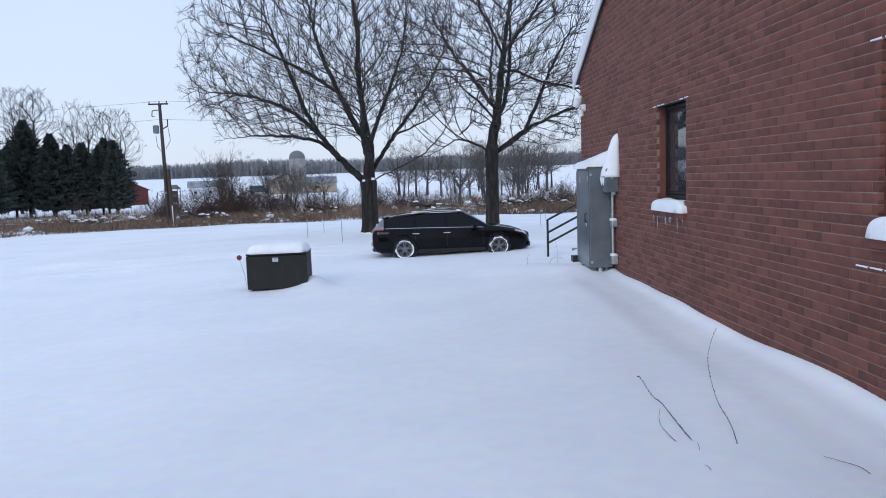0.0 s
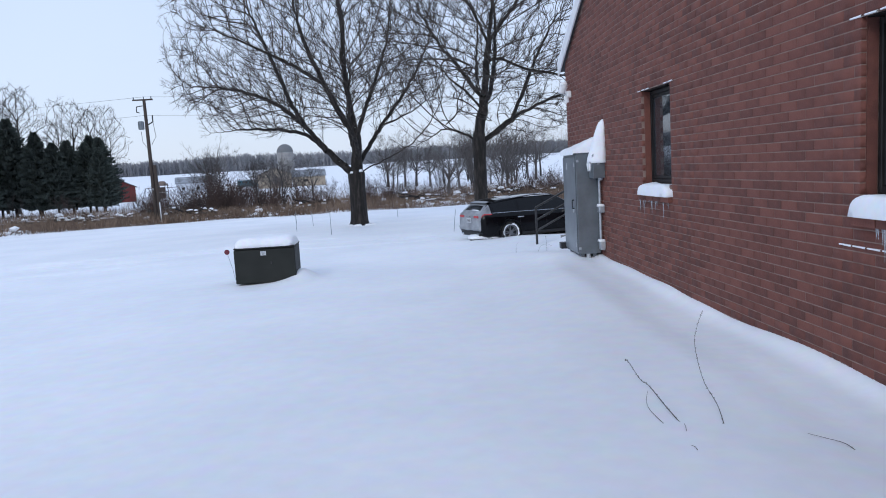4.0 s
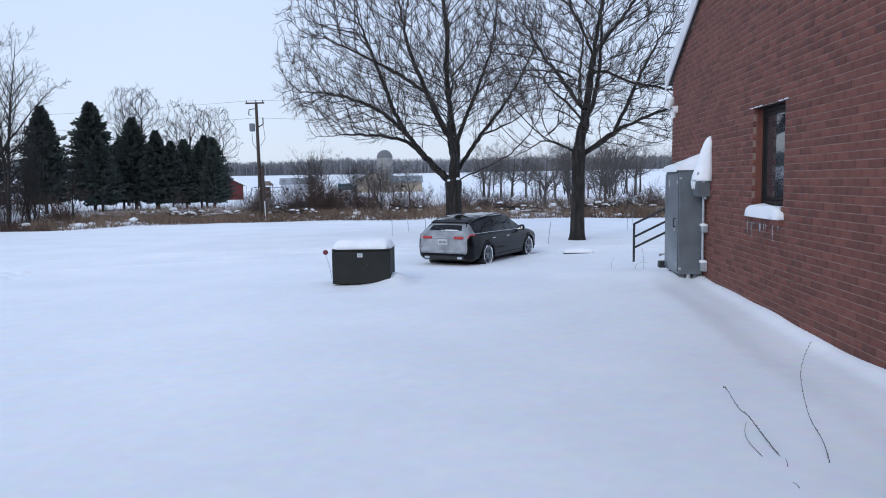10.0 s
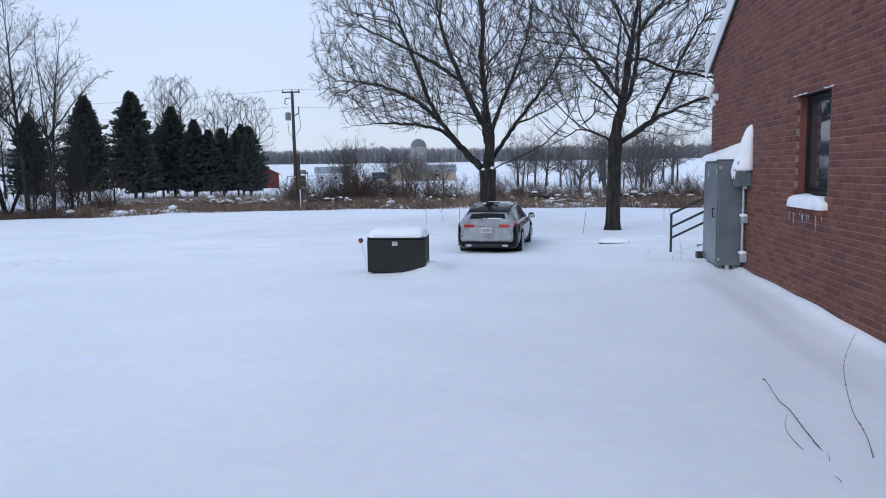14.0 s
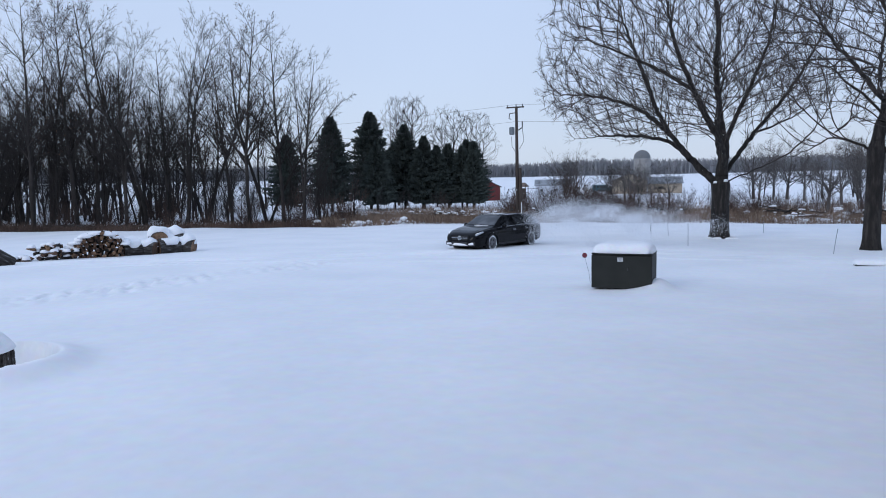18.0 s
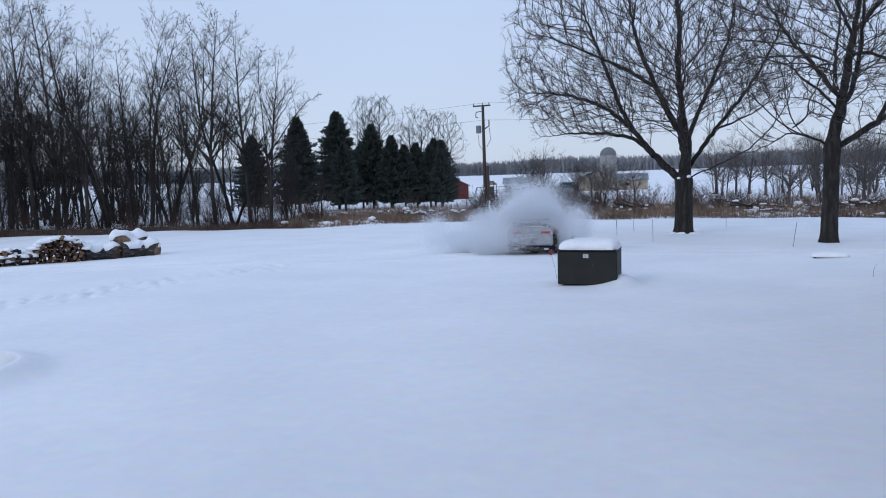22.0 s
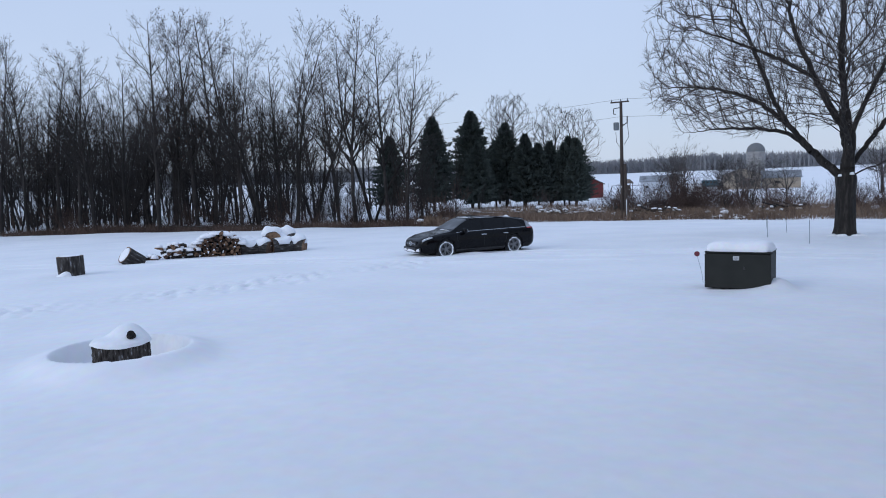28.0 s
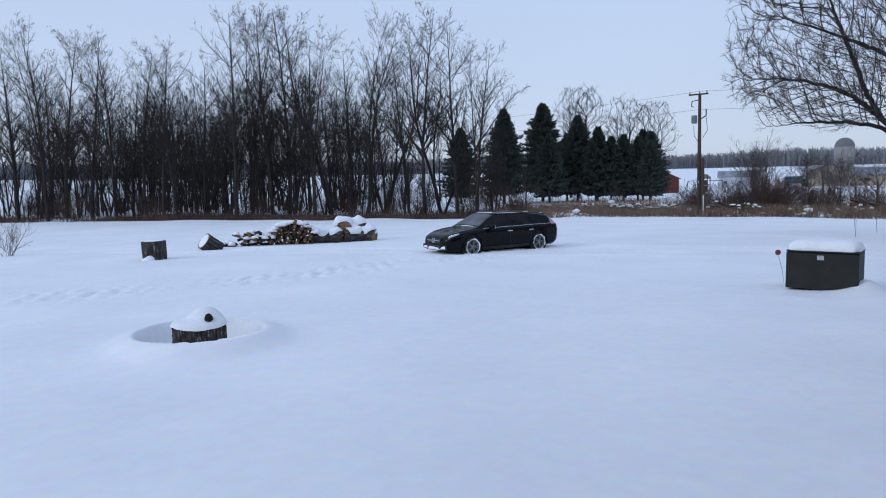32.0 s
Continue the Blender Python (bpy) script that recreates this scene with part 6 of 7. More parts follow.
BELT = [(-2.5, 0.98), (-1.0, 0.965), (0.8, 0.93), (1.3, 0.90), (2.5, 0.8)]
ROOF_W = [(-2.47, 0.60), (-2.3, 0.68), (-2.0, 0.615), (-1.0, 0.625), (0.3, 0.61), (0.7, 0.66), (1.15, 0.76), (2.0, 0.72), (2.475, 0.40)]


def section(x):
    zt, zb, w = curve(x, TOP), curve(x, BOTTOM), curve(x, HALF)
    bl = min(curve(x, BELT), zt - 0.05)
    wr = min(curve(x, ROOF_W), w * 0.9)
    wg = w * 0.90
    mid = min(0.62, bl - 0.12)
    hgt = zt - bl
    return [(0, zb), (w * 0.84, zb), (w * 0.965, zb + 0.08), (w * 0.99, min(zb + 0.2, mid - 0.02)), (w, mid), (w * 0.985, min(0.78, bl - 0.07)), (w * 0.965, bl - 0.03), (w * 0.925, bl),
            (wg, bl + 0.012), (wg + (wr - wg) * 0.45, bl + hgt * 0.42), (wr + 0.02, bl + hgt * 0.80), (wr - 0.05, bl + hgt * 0.94), (wr * 0.55, bl + hgt * 0.99), (0, zt)]


def skin(x, v, off=0.0):
    """A point of the left half of the shell, v along the section, off metres outside it."""
    s = section(x)
    i = min(int(v), len(s) - 2)
    f = v - i
    y, z = s[i][0] + (s[i + 1][0] - s[i][0]) * f, s[i][1] + (s[i + 1][1] - s[i][1]) * f
    ty, tz = s[i + 1][0] - s[i][0], s[i + 1][1] - s[i][1]
    n = math.hypot(ty, tz) + 1e-9
    return (x, y + off * tz / n, z - off * ty / n)


def patch(name, x0, x1, v0, v1, off, mat, parent, label="", side=1, nx=14, nv=6, lower=None):
    """A panel laid on the shell; side 1 left, -1 right, 0 across both."""
    v, f = [], []
    xs = [x0 + (x1 - x0) * i / nx for i in range(nx + 1)]
    if side:
        vs = [v0 + (v1 - v0) * j / nv for j in range(nv + 1)]
        for x in xs:
            for q in vs:
                a = skin(x, q, off)
                v.append((a[0], a[1] * side, a[2]))
        k = nv + 1
    else:
        vs = [v0 + (v1 - v0) * j / nv for j in range(nv + 1)]
        for x in xs:
            row = [skin(x, q, off) for q in vs]
            row = [(a[0], a[1], a[2]) for a in row] + [(a[0], -a[1], a[2]) for a in row[::-1][1:]]
            v += row
        k = 2 * nv + 1
    for i in range(nx):
        for j in range(k - 1):
            f.append((i * k + j, (i + 1) * k + j, (i + 1) * k + j + 1, i * k + j + 1))
    return part(name, mesh_of(name, v, np.array(f), mat, True), parent, label)


WHEELS = [("fl", 1.47, 0.80), ("fr", 1.47, -0.80), ("rl", -1.47, 0.80), ("rr", -1.47, -0.80)]
TYRE_R = 0.345


def build_wheel(parent, x, y):
    s = 1 if y > 0 else -1
    hub = part("wheel", cyl_bm(0.075, 0.075, 0.20, (0, 0, 0), (90, 0, 0), 16, 0.01), parent, at=(x, y, TYRE_R), mat=RIM)
    prof = [(0.235, -0.105), (0.30, -0.118), (0.33, -0.105), (0.345, -0.07), (0.345, 0.07), (0.33, 0.105), (0.30, 0.118), (0.235, 0.105)]
    n = 36
    v = [(r * math.cos(6.2832 * i / n), w, r * math.sin(6.2832 * i / n)) for i in range(n) for r, w in prof]
    k = len(prof)
    f = [(i * k + j, i * k + (j + 1) % k, ((i + 1) % n) * k + (j + 1) % k, ((i + 1) % n) * k + j) for i in range(n) for j in range(k)]
    part("tyre", mesh_of("tyre", v, f, TYRE, True), hub, "winter tyre packed with snow")
    prof = [(0.24, -0.09), (0.24, 0.10), (0.225, 0.112), (0.205, 0.10), (0.20, -0.09)]
    v = [(r * math.cos(6.2832 * i / n), w * s, r * math.sin(6.2832 * i / n)) for i in range(n) for r, w in prof]
    k = len(prof)
    f = [(i * k + j, i * k + (j + 1) % k, ((i + 1) % n) * k + (j + 1) % k, ((i + 1) % n) * k + j) for i in range(n) for j in range(k)]
    part("rim", mesh_of("rim", v, f, RIM, True), hub)
    part("brake_disc", cyl_bm(0.17, 0.17, 0.03, (0, 0.0, 0), (90, 0, 0), 24), hub, mat=GALV)
    for i in range(10):
        a = 36 * i + (7 if i % 2 else -7)
        bm = box_bm(0.17, 0.035, 0.030, (0.135, s * 0.085, 0), 0.005)
        bm.transform(pose(0, 0, 0, 0, a, 0))
        part("spoke", bm, hub, mat=RIM)
    rs = random.Random(int(x * 10 + y * 7) + 50)
    v, f = [], []
    for i in range(n):
        a = 6.2832 * i / n
        w = max(0.004, 0.028 + 0.06 * noise.noise(Vector((3 * math.cos(a), 3 * math.sin(a), x + y))))
        v += [((0.252) * math.cos(a), s * 0.118, 0.252 * math.sin(a)), ((0.252 + w) * math.cos(a), s * 0.124, (0.252 + w) * math.sin(a)), ((0.247) * math.cos(a), s * 0.112, 0.247 * math.sin(a))]
    f = [(i * 3 + a, i * 3 + b, ((i + 1) % n) * 3 + b, ((i + 1) % n) * 3 + a) for i in range(n) for a, b in ((0, 1), (2, 0))]
    part("packed_snow", mesh_of("packed_snow", v, f, SNOW_CAP, True), hub, "ring of snow packed on the rim")
    return hub


def build_car():
    car = thing("station_wagon", "black station wagon dusted with snow, driving on the snowy lawn", "car", (1, 22.7, -0.3))
    xs = sorted({*np.round(np.arange(-2.44, 2.45, 0.05), 3).tolist(), -2.47, -2.455, 2.46, 2.475, 0.40, 1.10})
    k = 14
    v, f = [], []
    for x in xs:
        s = section(x)
        v += [(x, y, z) for y, z in s] + [(x, -y, z) for y, z in s[::-1][1:-1]]
    n = 2 * k - 2
    for i in range(len(xs) - 1):
        for j in range(n):
            q = (i * n + j, (i + 1) * n + j, (i + 1) * n + (j + 1) % n, i * n + (j + 1) % n)
            c = np.mean([v[a] for a in q], 0)
            if any(math.hypot(c[0] - wx, c[2] - TYRE_R) < 0.385 for wx in (1.47, -1.47)) and abs(c[1]) > 0.6 and c[2] < 0.75:
                continue
            f.append(q)
    f.append(tuple(range(n))), f.append(tuple(range((len(xs) - 1) * n, len(xs) * n))[::-1])
    body = part("body", mesh_of("body", v, f, PAINT, True), car, "glossy black bodywork")
    for wx in (1.47, -1.47):
        part("wheel_well", cyl_bm(0.40, 0.40, 1.72, (wx, 0, TYRE_R + 0.02), (90, 0, 0), 30), car, mat=BLACK_TRIM)
        for s in (1, -1):
            yy = curve(wx, HALF) * s
            pts = [(wx + 0.395 * math.cos(a), yy - 0.008 * s, TYRE_R + 0.395 * math.sin(a)) for a in [radians(-14 + 208 * i / 22) for i in range(23)]]
            part("arch_lip", tube_line(pts, 0.024, PAINT, 6, "arch_lip"), body)
    for s in (1, -1):
        for nm, a, b in (("front_side_window", -0.12, 0.92), ("rear_side_window", -1.08, -0.20), ("quarter_window", -2.0, -1.15)):
            patch(nm, a, b, 8.08, 10.05, 0.006, CAR_GLASS, car, "tinted side window", s)
        part("belt_trim", tube_line([(x, s * (skin(x, 8.02)[1] + 0.006), skin(x, 8.02)[2] + 0.004) for x in np.linspace(-2.05, 1.0, 26)], 0.011, CHROME, 5, "belt_trim"), car, "thin bright window line")
        for x in (-0.02, -0.98):
            part("door_handle", box_bm(0.22, 0.03, 0.032, (x - 0.12, s * (curve(x, HALF) * 0.985 + 0.012), 0.815), 0.01), car, "bright door handle", mat=CHROME)
        for x in (-1.12, -0.14, 0.98):
            patch("door_seam", x - 0.004, x + 0.004, 3.0, 7.5, 0.002, BLACK_TRIM, car, "", s, 1, 10)
        patch("sill", -1.05, 1.05, 1.2, 2.4, 0.012, BLACK_TRIM, car, "black side skirt", s, 8, 3)
        m = part("mirror", lumpy(0.16, 0.22, 0.16, 2, 0.0, flat=0.7), car, "black door mirror", (0.72, s * 0.99, 0.93), PAINT)
        part("mirror_glass", box_bm(0.01, 0.16, 0.10, (-0.085, 0, 0.06), 0.004), m, mat=CHROME)
        part("roof_rail", tube_line([(-1.85, s * 0.59, 1.335), (-1.7, s * 0.595, 1.375), (-0.4, s * 0.595, 1.475), (0.2, s * 0.59, 1.455), (0.3, s * 0.585, 1.42)], 0.014, BLACK_STEEL, 6, "roof_rail"), car)
        # lamps
        patch("tail_light", -2.43, -2.10, 6.0, 7.3, 0.008, TAIL_RED, car, "red tail light", s, 8, 4)
        part("tail_light_inner", box_bm(0.03, 0.30, 0.075, (-2.485, s * 0.50, 0.895), 0.012), car, "red tail light on the tailgate", mat=TAIL_RED)
        hl = patch("headlight", 1.98, 2.34, 6.1, 8.3, 0.008, HEAD_LENS, car, "clear headlight", s, 8, 5)
        patch("running_light", 2.05, 2.31, 8.05, 8.35, 0.012, HEAD_GLOW, hl, "lit running light strip", s, 6, 1)
        box("intake", car, BLACK_TRIM, (0.06, 0.34, 0.16), (2.43, s * 0.56, 0.36), 0.02)
        part("bumper_snow", lumpy(0.08, 0.30, 0.09, 40 + s, 0.2, flat=0.7), car, "snow packed in the bumper intake", (2.45, s * 0.54, 0.31), SNOW_CAP)
        part("exhaust_tip", box_bm(0.10, 0.17, 0.07, (-2.45, s * 0.52, 0.335), 0.02), car, mat=CHROME)
    patch("windscreen", 0.44, 1.08, 10.6, 13.0, 0.006, SCREEN, car, "windscreen filmed with powder snow", 0, 14, 8)
    patch("roof_glass", -1.4, 0.25, 11.3, 13.0, 0.004, CAR_GLASS, car, "dark glass roof", 0, 16, 6)
    # tailgate: snow-crusted, with a wiped rear window
    n2, v, f = 16, [], []
    for i in range(n2 + 1):
        x = -2.462 + (2.462 - 2.10) * i / n2
        row = [skin(x, 6.6 + (13 - 6.6) * j / 8, 0.007) for j in range(9)]
        v += row + [(a[0], -a[1], a[2]) for a in row[::-1][1:]]
    k2 = 17
    f = [(i * k2 + j, (i + 1) * k2 + j, (i + 1) * k2 + j + 1, i * k2 + j + 1) for i in range(n2) for j in range(k2 - 1)]
    gate = part("tailgate", mesh_of("tailgate", v, np.array(f), PAINT_DUSTED, True), car, "tailgate greyed with powder snow")
    v, f = [], []
    for i in range(17):
        y = -0.76 + 1.52 * i / 16
        for j in range(8):
            z = 0.585 + 0.40 * j / 7
            v.append((-2.490 + 0.035 * (abs(y) / 0.76) ** 6 + 0.03 * (j / 7) ** 3, y * (1 - 0.03 * j / 7), z))
    f = [(i * 8 + j, i * 8 + j + 1, (i + 1) * 8 + j + 1, (i + 1) * 8 + j) for i in range(16) for j in range(7)]
    part("tailgate_skin", mesh_of("tailgate_skin", v, np.array(f), PAINT_DUSTED, True), gate, "lower tailgate whitened with powder snow")
    pane = []
    for i in range(7):
        x = -2.325 + 0.155 * i / 6
        zt = curve(x, TOP)
        half = 0.52 - 0.05 * i / 6
        pane += [(x - 0.012, half * (j / 5 - 1), zt - 0.02 * (abs(j / 5 - 1) ** 2) + 0.012) for j in range(11)]
    part("rear_window", mesh_of("rear_window", pane, np.array([(i * 11 + j, (i + 1) * 11 + j, (i + 1) * 11 + j + 1, i * 11 + j + 1) for i in range(6) for j in range(10)]), CAR_GLASS, True), car, "wiped dark rear window")
    part("rear_wiper", tube_line([(-2.37, 0.0, 1.10), (-2.30, 0.34, 1.17)], 0.012, BLACK_TRIM, 5, "rear_wiper"), car)
    box("spoiler", car, PAINT, (0.22, 1.12, 0.03), (-2.06, 0, 1.318), 0.01, (0, -14, 0), "roof spoiler")
    box("bumper", car, PAINT_DUSTED, (0.10, 1.50, 0.18), (-2.455, 0, 0.53), 0.05, label="rear bumper crusted with snow")
    box("diffuser", car, BLACK_TRIM, (0.12, 1.30, 0.13), (-2.41, 0, 0.34), 0.03)
    plate = box("licence_plate", car, LABEL_WHITE, (0.012, 0.31, 0.155), (-2.492, 0, 0.775), 0.003, label="white licence plate with illegible print")
    for i in range(6):
        box("print_bar", plate, LABEL_GREY, (0.003, 0.028, 0.07), (-2.5005, -0.105 + 0.042 * i, 0.77), 0)
    box("plate_light_bar", car, CHROME, (0.02, 0.62, 0.02), (-2.486, 0, 0.885), 0.006)
    # face
    grille = part("grille", box_bm(0.06, 0.86, 0.25, (2.445, 0, 0.57), 0.05), car, "black grille", mat=BLACK_TRIM)
    box("grille_bar", grille, CHROME, (0.02, 0.80, 0.022), (2.482, 0, 0.58), 0.006)
    ring = [(2.49, 0.085 * math.cos(6.2832 * i / 24), 0.58 + 0.085 * math.sin(6.2832 * i / 24)) for i in range(25)]
    part("badge_ring", tube_line(ring, 0.010, CHROME, 6, "badge"), grille, "round bright badge")
    part("badge_disc", cyl_bm(0.078, 0.078, 0.02, (2.482, 0, 0.58), (0, 90, 0), 20), grille, "plain badge disc", mat=GALV)
    box("lower_intake", car, BLACK_TRIM, (0.06, 0.80, 0.13), (2.46, 0, 0.36), 0.02)
    part("bumper_snow", lumpy(0.10, 0.8, 0.09, 44, 0.2, flat=0.7), car, "snow packed under the grille", (2.46, 0, 0.28), SNOW_CAP)
    for s in (-1, 1):
        patch("bonnet_crease", 1.25, 2.1, 11.6, 11.75, 0.004, PAINT, car, "", s, 8, 1)
    # powder lying on the roof edge, the scuttle and the sills
    for i, (x, y, z, sx, sy, sz) in enumerate(((1.12, 0.1, 1.012, 0.07, 0.8, 0.015), (-0.5, 0.565, 1.43, 1.5, 0.04, 0.02), (-0.5, -0.565, 1.43, 1.5, 0.04, 0.02), (-2.33, -0.15, 1.085, 0.05, 0.6, 0.025), (0.28, 0.0, 1.452, 0.16, 0.8, 0.012))):
        part("powder_snow", lumpy(sx, sy, sz, 60 + i, 0.2, flat=0.6), car, "thin powder snow", (x, y, z), SNOW_CAP)
    wheels = [build_wheel(car, x, y) for _, x, y in WHEELS]
    return car, wheels


# seconds, x, y, heading
CAR_ROWS = [
    (0.0, 0.98, 22.7, 0), (0.5, 2.3, 22.95, 8), (1.0, 3.3, 23.3, 15), (1.5, 4.0, 23.35, 18), (2.0, 4.40, 23.4, 20), (3.0, 4.40, 23.4, 20.5), (3.5, 4.35, 23.4, 21), (4.5, 4.1, 23.8, 22), (5.5, 3.45, 24.0, 23), (6.0, 3.0, 23.85, 24.5),
    (7.0, 2.25, 23.6, 29), (8.0, 1.40, 23.2, 38.5), (9.0, 0.29, 22.47, 52), (10.0, -0.62, 21.8, 65), (11.0, -1.1, 21.2, 73.5), (12.0, -1.12, 21.5, 73.5), (13.0, -1.13, 21.75, 74.5), (13.5, -1.15, 21.85, 78),
    (14.5, -1.4, 23.2, 95), (15.5, -2.3, 25.2, 121), (16.0, -3.55, 26.3, 150), (16.5, -5.3, 26.6, 184), (17.0, -6.9, 27.1, 200), (17.5, -8.85, 27.8, 222), (18.0, -11.0, 28.2, 256), (18.5, -12.6, 27.0, 292), (19.0, -12.95, 26.1, 310),
    (19.5, -12.5, 25.2, 334), (20.0, -12.5, 24.1, 357), (20.5, -11.6, 24.4, 380), (21.0, -10.15, 24.8, 404), (21.5, -8.2, 25.2, 430), (22.0, -6.75, 25.45, 455), (22.5, -6.2, 25.35, 474), (23.0, -5.95, 25.4, 487),
    (23.5, -6.5, 25.6, 495), (24.0, -6.9, 25.8, 501), (24.5, -7.7, 25.7, 507), (25.5, -10.0, 26.0, 530), (26.5, -12.25, 25.9, 553), (27.0, -13.35, 25.45, 573), (27.5, -13.95, 24.4, 587), (28.0, -14.35, 23.1, 600), (28.5, -14.55, 22.1, 607), (29.0, -14.6, 21.4, 609.5),
    (29.5, -14.65, 20.9, 610.5), (30.0, -14.68, 20.65, 611), (31.0, -14.75, 20.6, 611.5), (32.0, -14.85, 20.65, 612)]

car, wheels = build_car()


def car_at(t):
    ts = [r[0] for r in CAR_ROWS]
    return [float(np.interp(t, ts, [r[i] for r in CAR_ROWS])) for i in (1, 2, 3)]


def key_car():
    rows = []
    for t, x, y, h in CAR_ROWS:
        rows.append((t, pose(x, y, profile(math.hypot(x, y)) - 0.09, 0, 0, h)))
    walk(car, rows)
    roll, spin = 0.0, []
    n = 320
    px, py, _ = car_at(0)
    for i in range(n + 1):
        t = 32.0 * i / n
        x, y, h = car_at(t)
        a = radians(h)
        roll += ((x - px) * math.cos(a) + (y - py) * math.sin(a)) / TYRE_R
        if 15.3 < t < 24.0:
            roll += 0.35
        px, py = x, y
        spin.append((t, math.degrees(roll)))
    for w, (nm, x, y) in zip(wheels, WHEELS):
        walk(w, [(t, pose(x, y, TYRE_R) @ pose(0, 0, 0, 0, r % 360, 0)) for t, r in spin])


# ---- small things on the lawn ----
def build_stump():
    x, y = STUMP
    t = thing("tree_stump", "dark ridged tree stump with a domed snow cap", "stump", (x, y, gz1(x, y) - 0.07))
    rs = random.Random(3)
    n, m = 150, 10
    fx, fy = 0.866, -0.498                      # towards the open side, where the cap hangs lowest
    v, f = [], []
    H = 0.56

    def rim(a):
        front = math.cos(a) * fx + math.sin(a) * fy
        return H - 0.035 * max(0.0, front) ** 2 + 0.012 * noise.noise(Vector((3 * math.cos(a), 3 * math.sin(a), 7)))

    for j in range(m + 1):
        for i in range(n):
            a = 6.2832 * i / n
            c = noise.noise(Vector((9 * math.cos(a), 9 * math.sin(a), j * 0.35)))
            ridge = 0.035 * (abs(c) ** 0.6) + 0.012 * noise.noise(Vector((22 * math.cos(a), 22 * math.sin(a), j * 0.9)))
            r = 0.375 + ridge + 0.05 * (1 - j / m) ** 3 + 0.02 * math.sin(2 * a)
            v.append((r * math.cos(a), r * math.sin(a), (rim(a) - 0.015) * j / m))
    for j in range(m):
        for i in range(n):
            f.append((j * n + i, j * n + (i + 1) % n, (j + 1) * n + (i + 1) % n, (j + 1) * n + i))
    f.append(tuple(m * n + i for i in range(n)))
    part("trunk", mesh_of("trunk", v, f, BARK_FLECKED, False), t, "deeply ridged dark bark")
    v, f = [], []
    nr, na = 22, 90
    dx, dy = 0.498 * 0.12 - fx * 0.12, 0.866 * 0.12 - fy * 0.12

    def cap(x2, y2, u, a):
        edge = math.sqrt(max(0.0, 1 - u ** 6))
        dome = 0.17 * math.exp(-(((x2 - dx) ** 2 + (y2 - dy) ** 2) / 0.062) ** 1.5)
        return rim(a) * u ** 4 + H * (1 - u ** 4) + edge * (0.05 + dome + 0.012 * noise.noise(Vector((x2 * 6, y2 * 6, 1)))) - 0.02 * u ** 12

    for j in range(nr + 1):
        for i in range(na):
            a, u = 6.2832 * i / na, j / nr
            r = u * (0.418 + 0.02 * math.sin(2 * a) + 0.012 * noise.noise(Vector((4 * math.cos(a), 4 * math.sin(a), 4))))
            v.append((r * math.cos(a), r * math.sin(a), cap(r * math.cos(a), r * math.sin(a), u, a)))
    for j in range(nr):
        f += [(j * na + i, j * na + (i + 1) % na, (j + 1) * na + (i + 1) % na, (j + 1) * na + i) for i in range(na)]
    part("snow_cap", mesh_of("snow_cap", v, np.array(f), SNOW_CAP, True), t, "sloping snow cap with a high dome")
    kx, ky = fx * 0.20 + 0.498 * 0.14, fy * 0.20 + 0.866 * 0.14
    t.matrix_basis = t.matrix_basis @ Matrix.Diagonal((0.91, 0.91, 0.97, 1))
    part("knot", cyl_bm(0.075, 0.055, 0.16, (kx, ky, H + 0.085), (62, 0, 55), 14, 0.012), t, "dark stub showing through the snow", mat=BARK)


def round_log(parent, name, length, radius, at, seed, snow=True, label=""):
    """A cut log: barked sides, pale cut ends, axis along x."""
    n = 48
    v, f, idx = [], [], []
    for j, x in enumerate((-length / 2, -length / 6, length / 6, length / 2)):
        for i in range(n):
            a = 6.2832 * i / n
            r = radius * (1 + 0.10 * noise.noise(Vector((1.4 * math.cos(a) + seed, 1.4 * math.sin(a), x))) + 0.07 * abs(noise.noise(Vector((8 * math.cos(a) + seed, 8 * math.sin(a), x * 1.5)))))
            v.append((x, r * math.cos(a), r * math.sin(a)))
    for j in range(3):
        for i in range(n):
            f.append((j * n + i, j * n + (i + 1) % n, (j + 1) * n + (i + 1) % n, (j + 1) * n + i))
            idx.append(0)
    f += [tuple(range(n))[::-1], tuple(3 * n + i for i in range(n))]
    idx += [1, 1]
    me = mesh_of(name, v, f, [LOG_BARK, CUT_WOOD], False, idx)
    return part(name, me, parent, label, at)


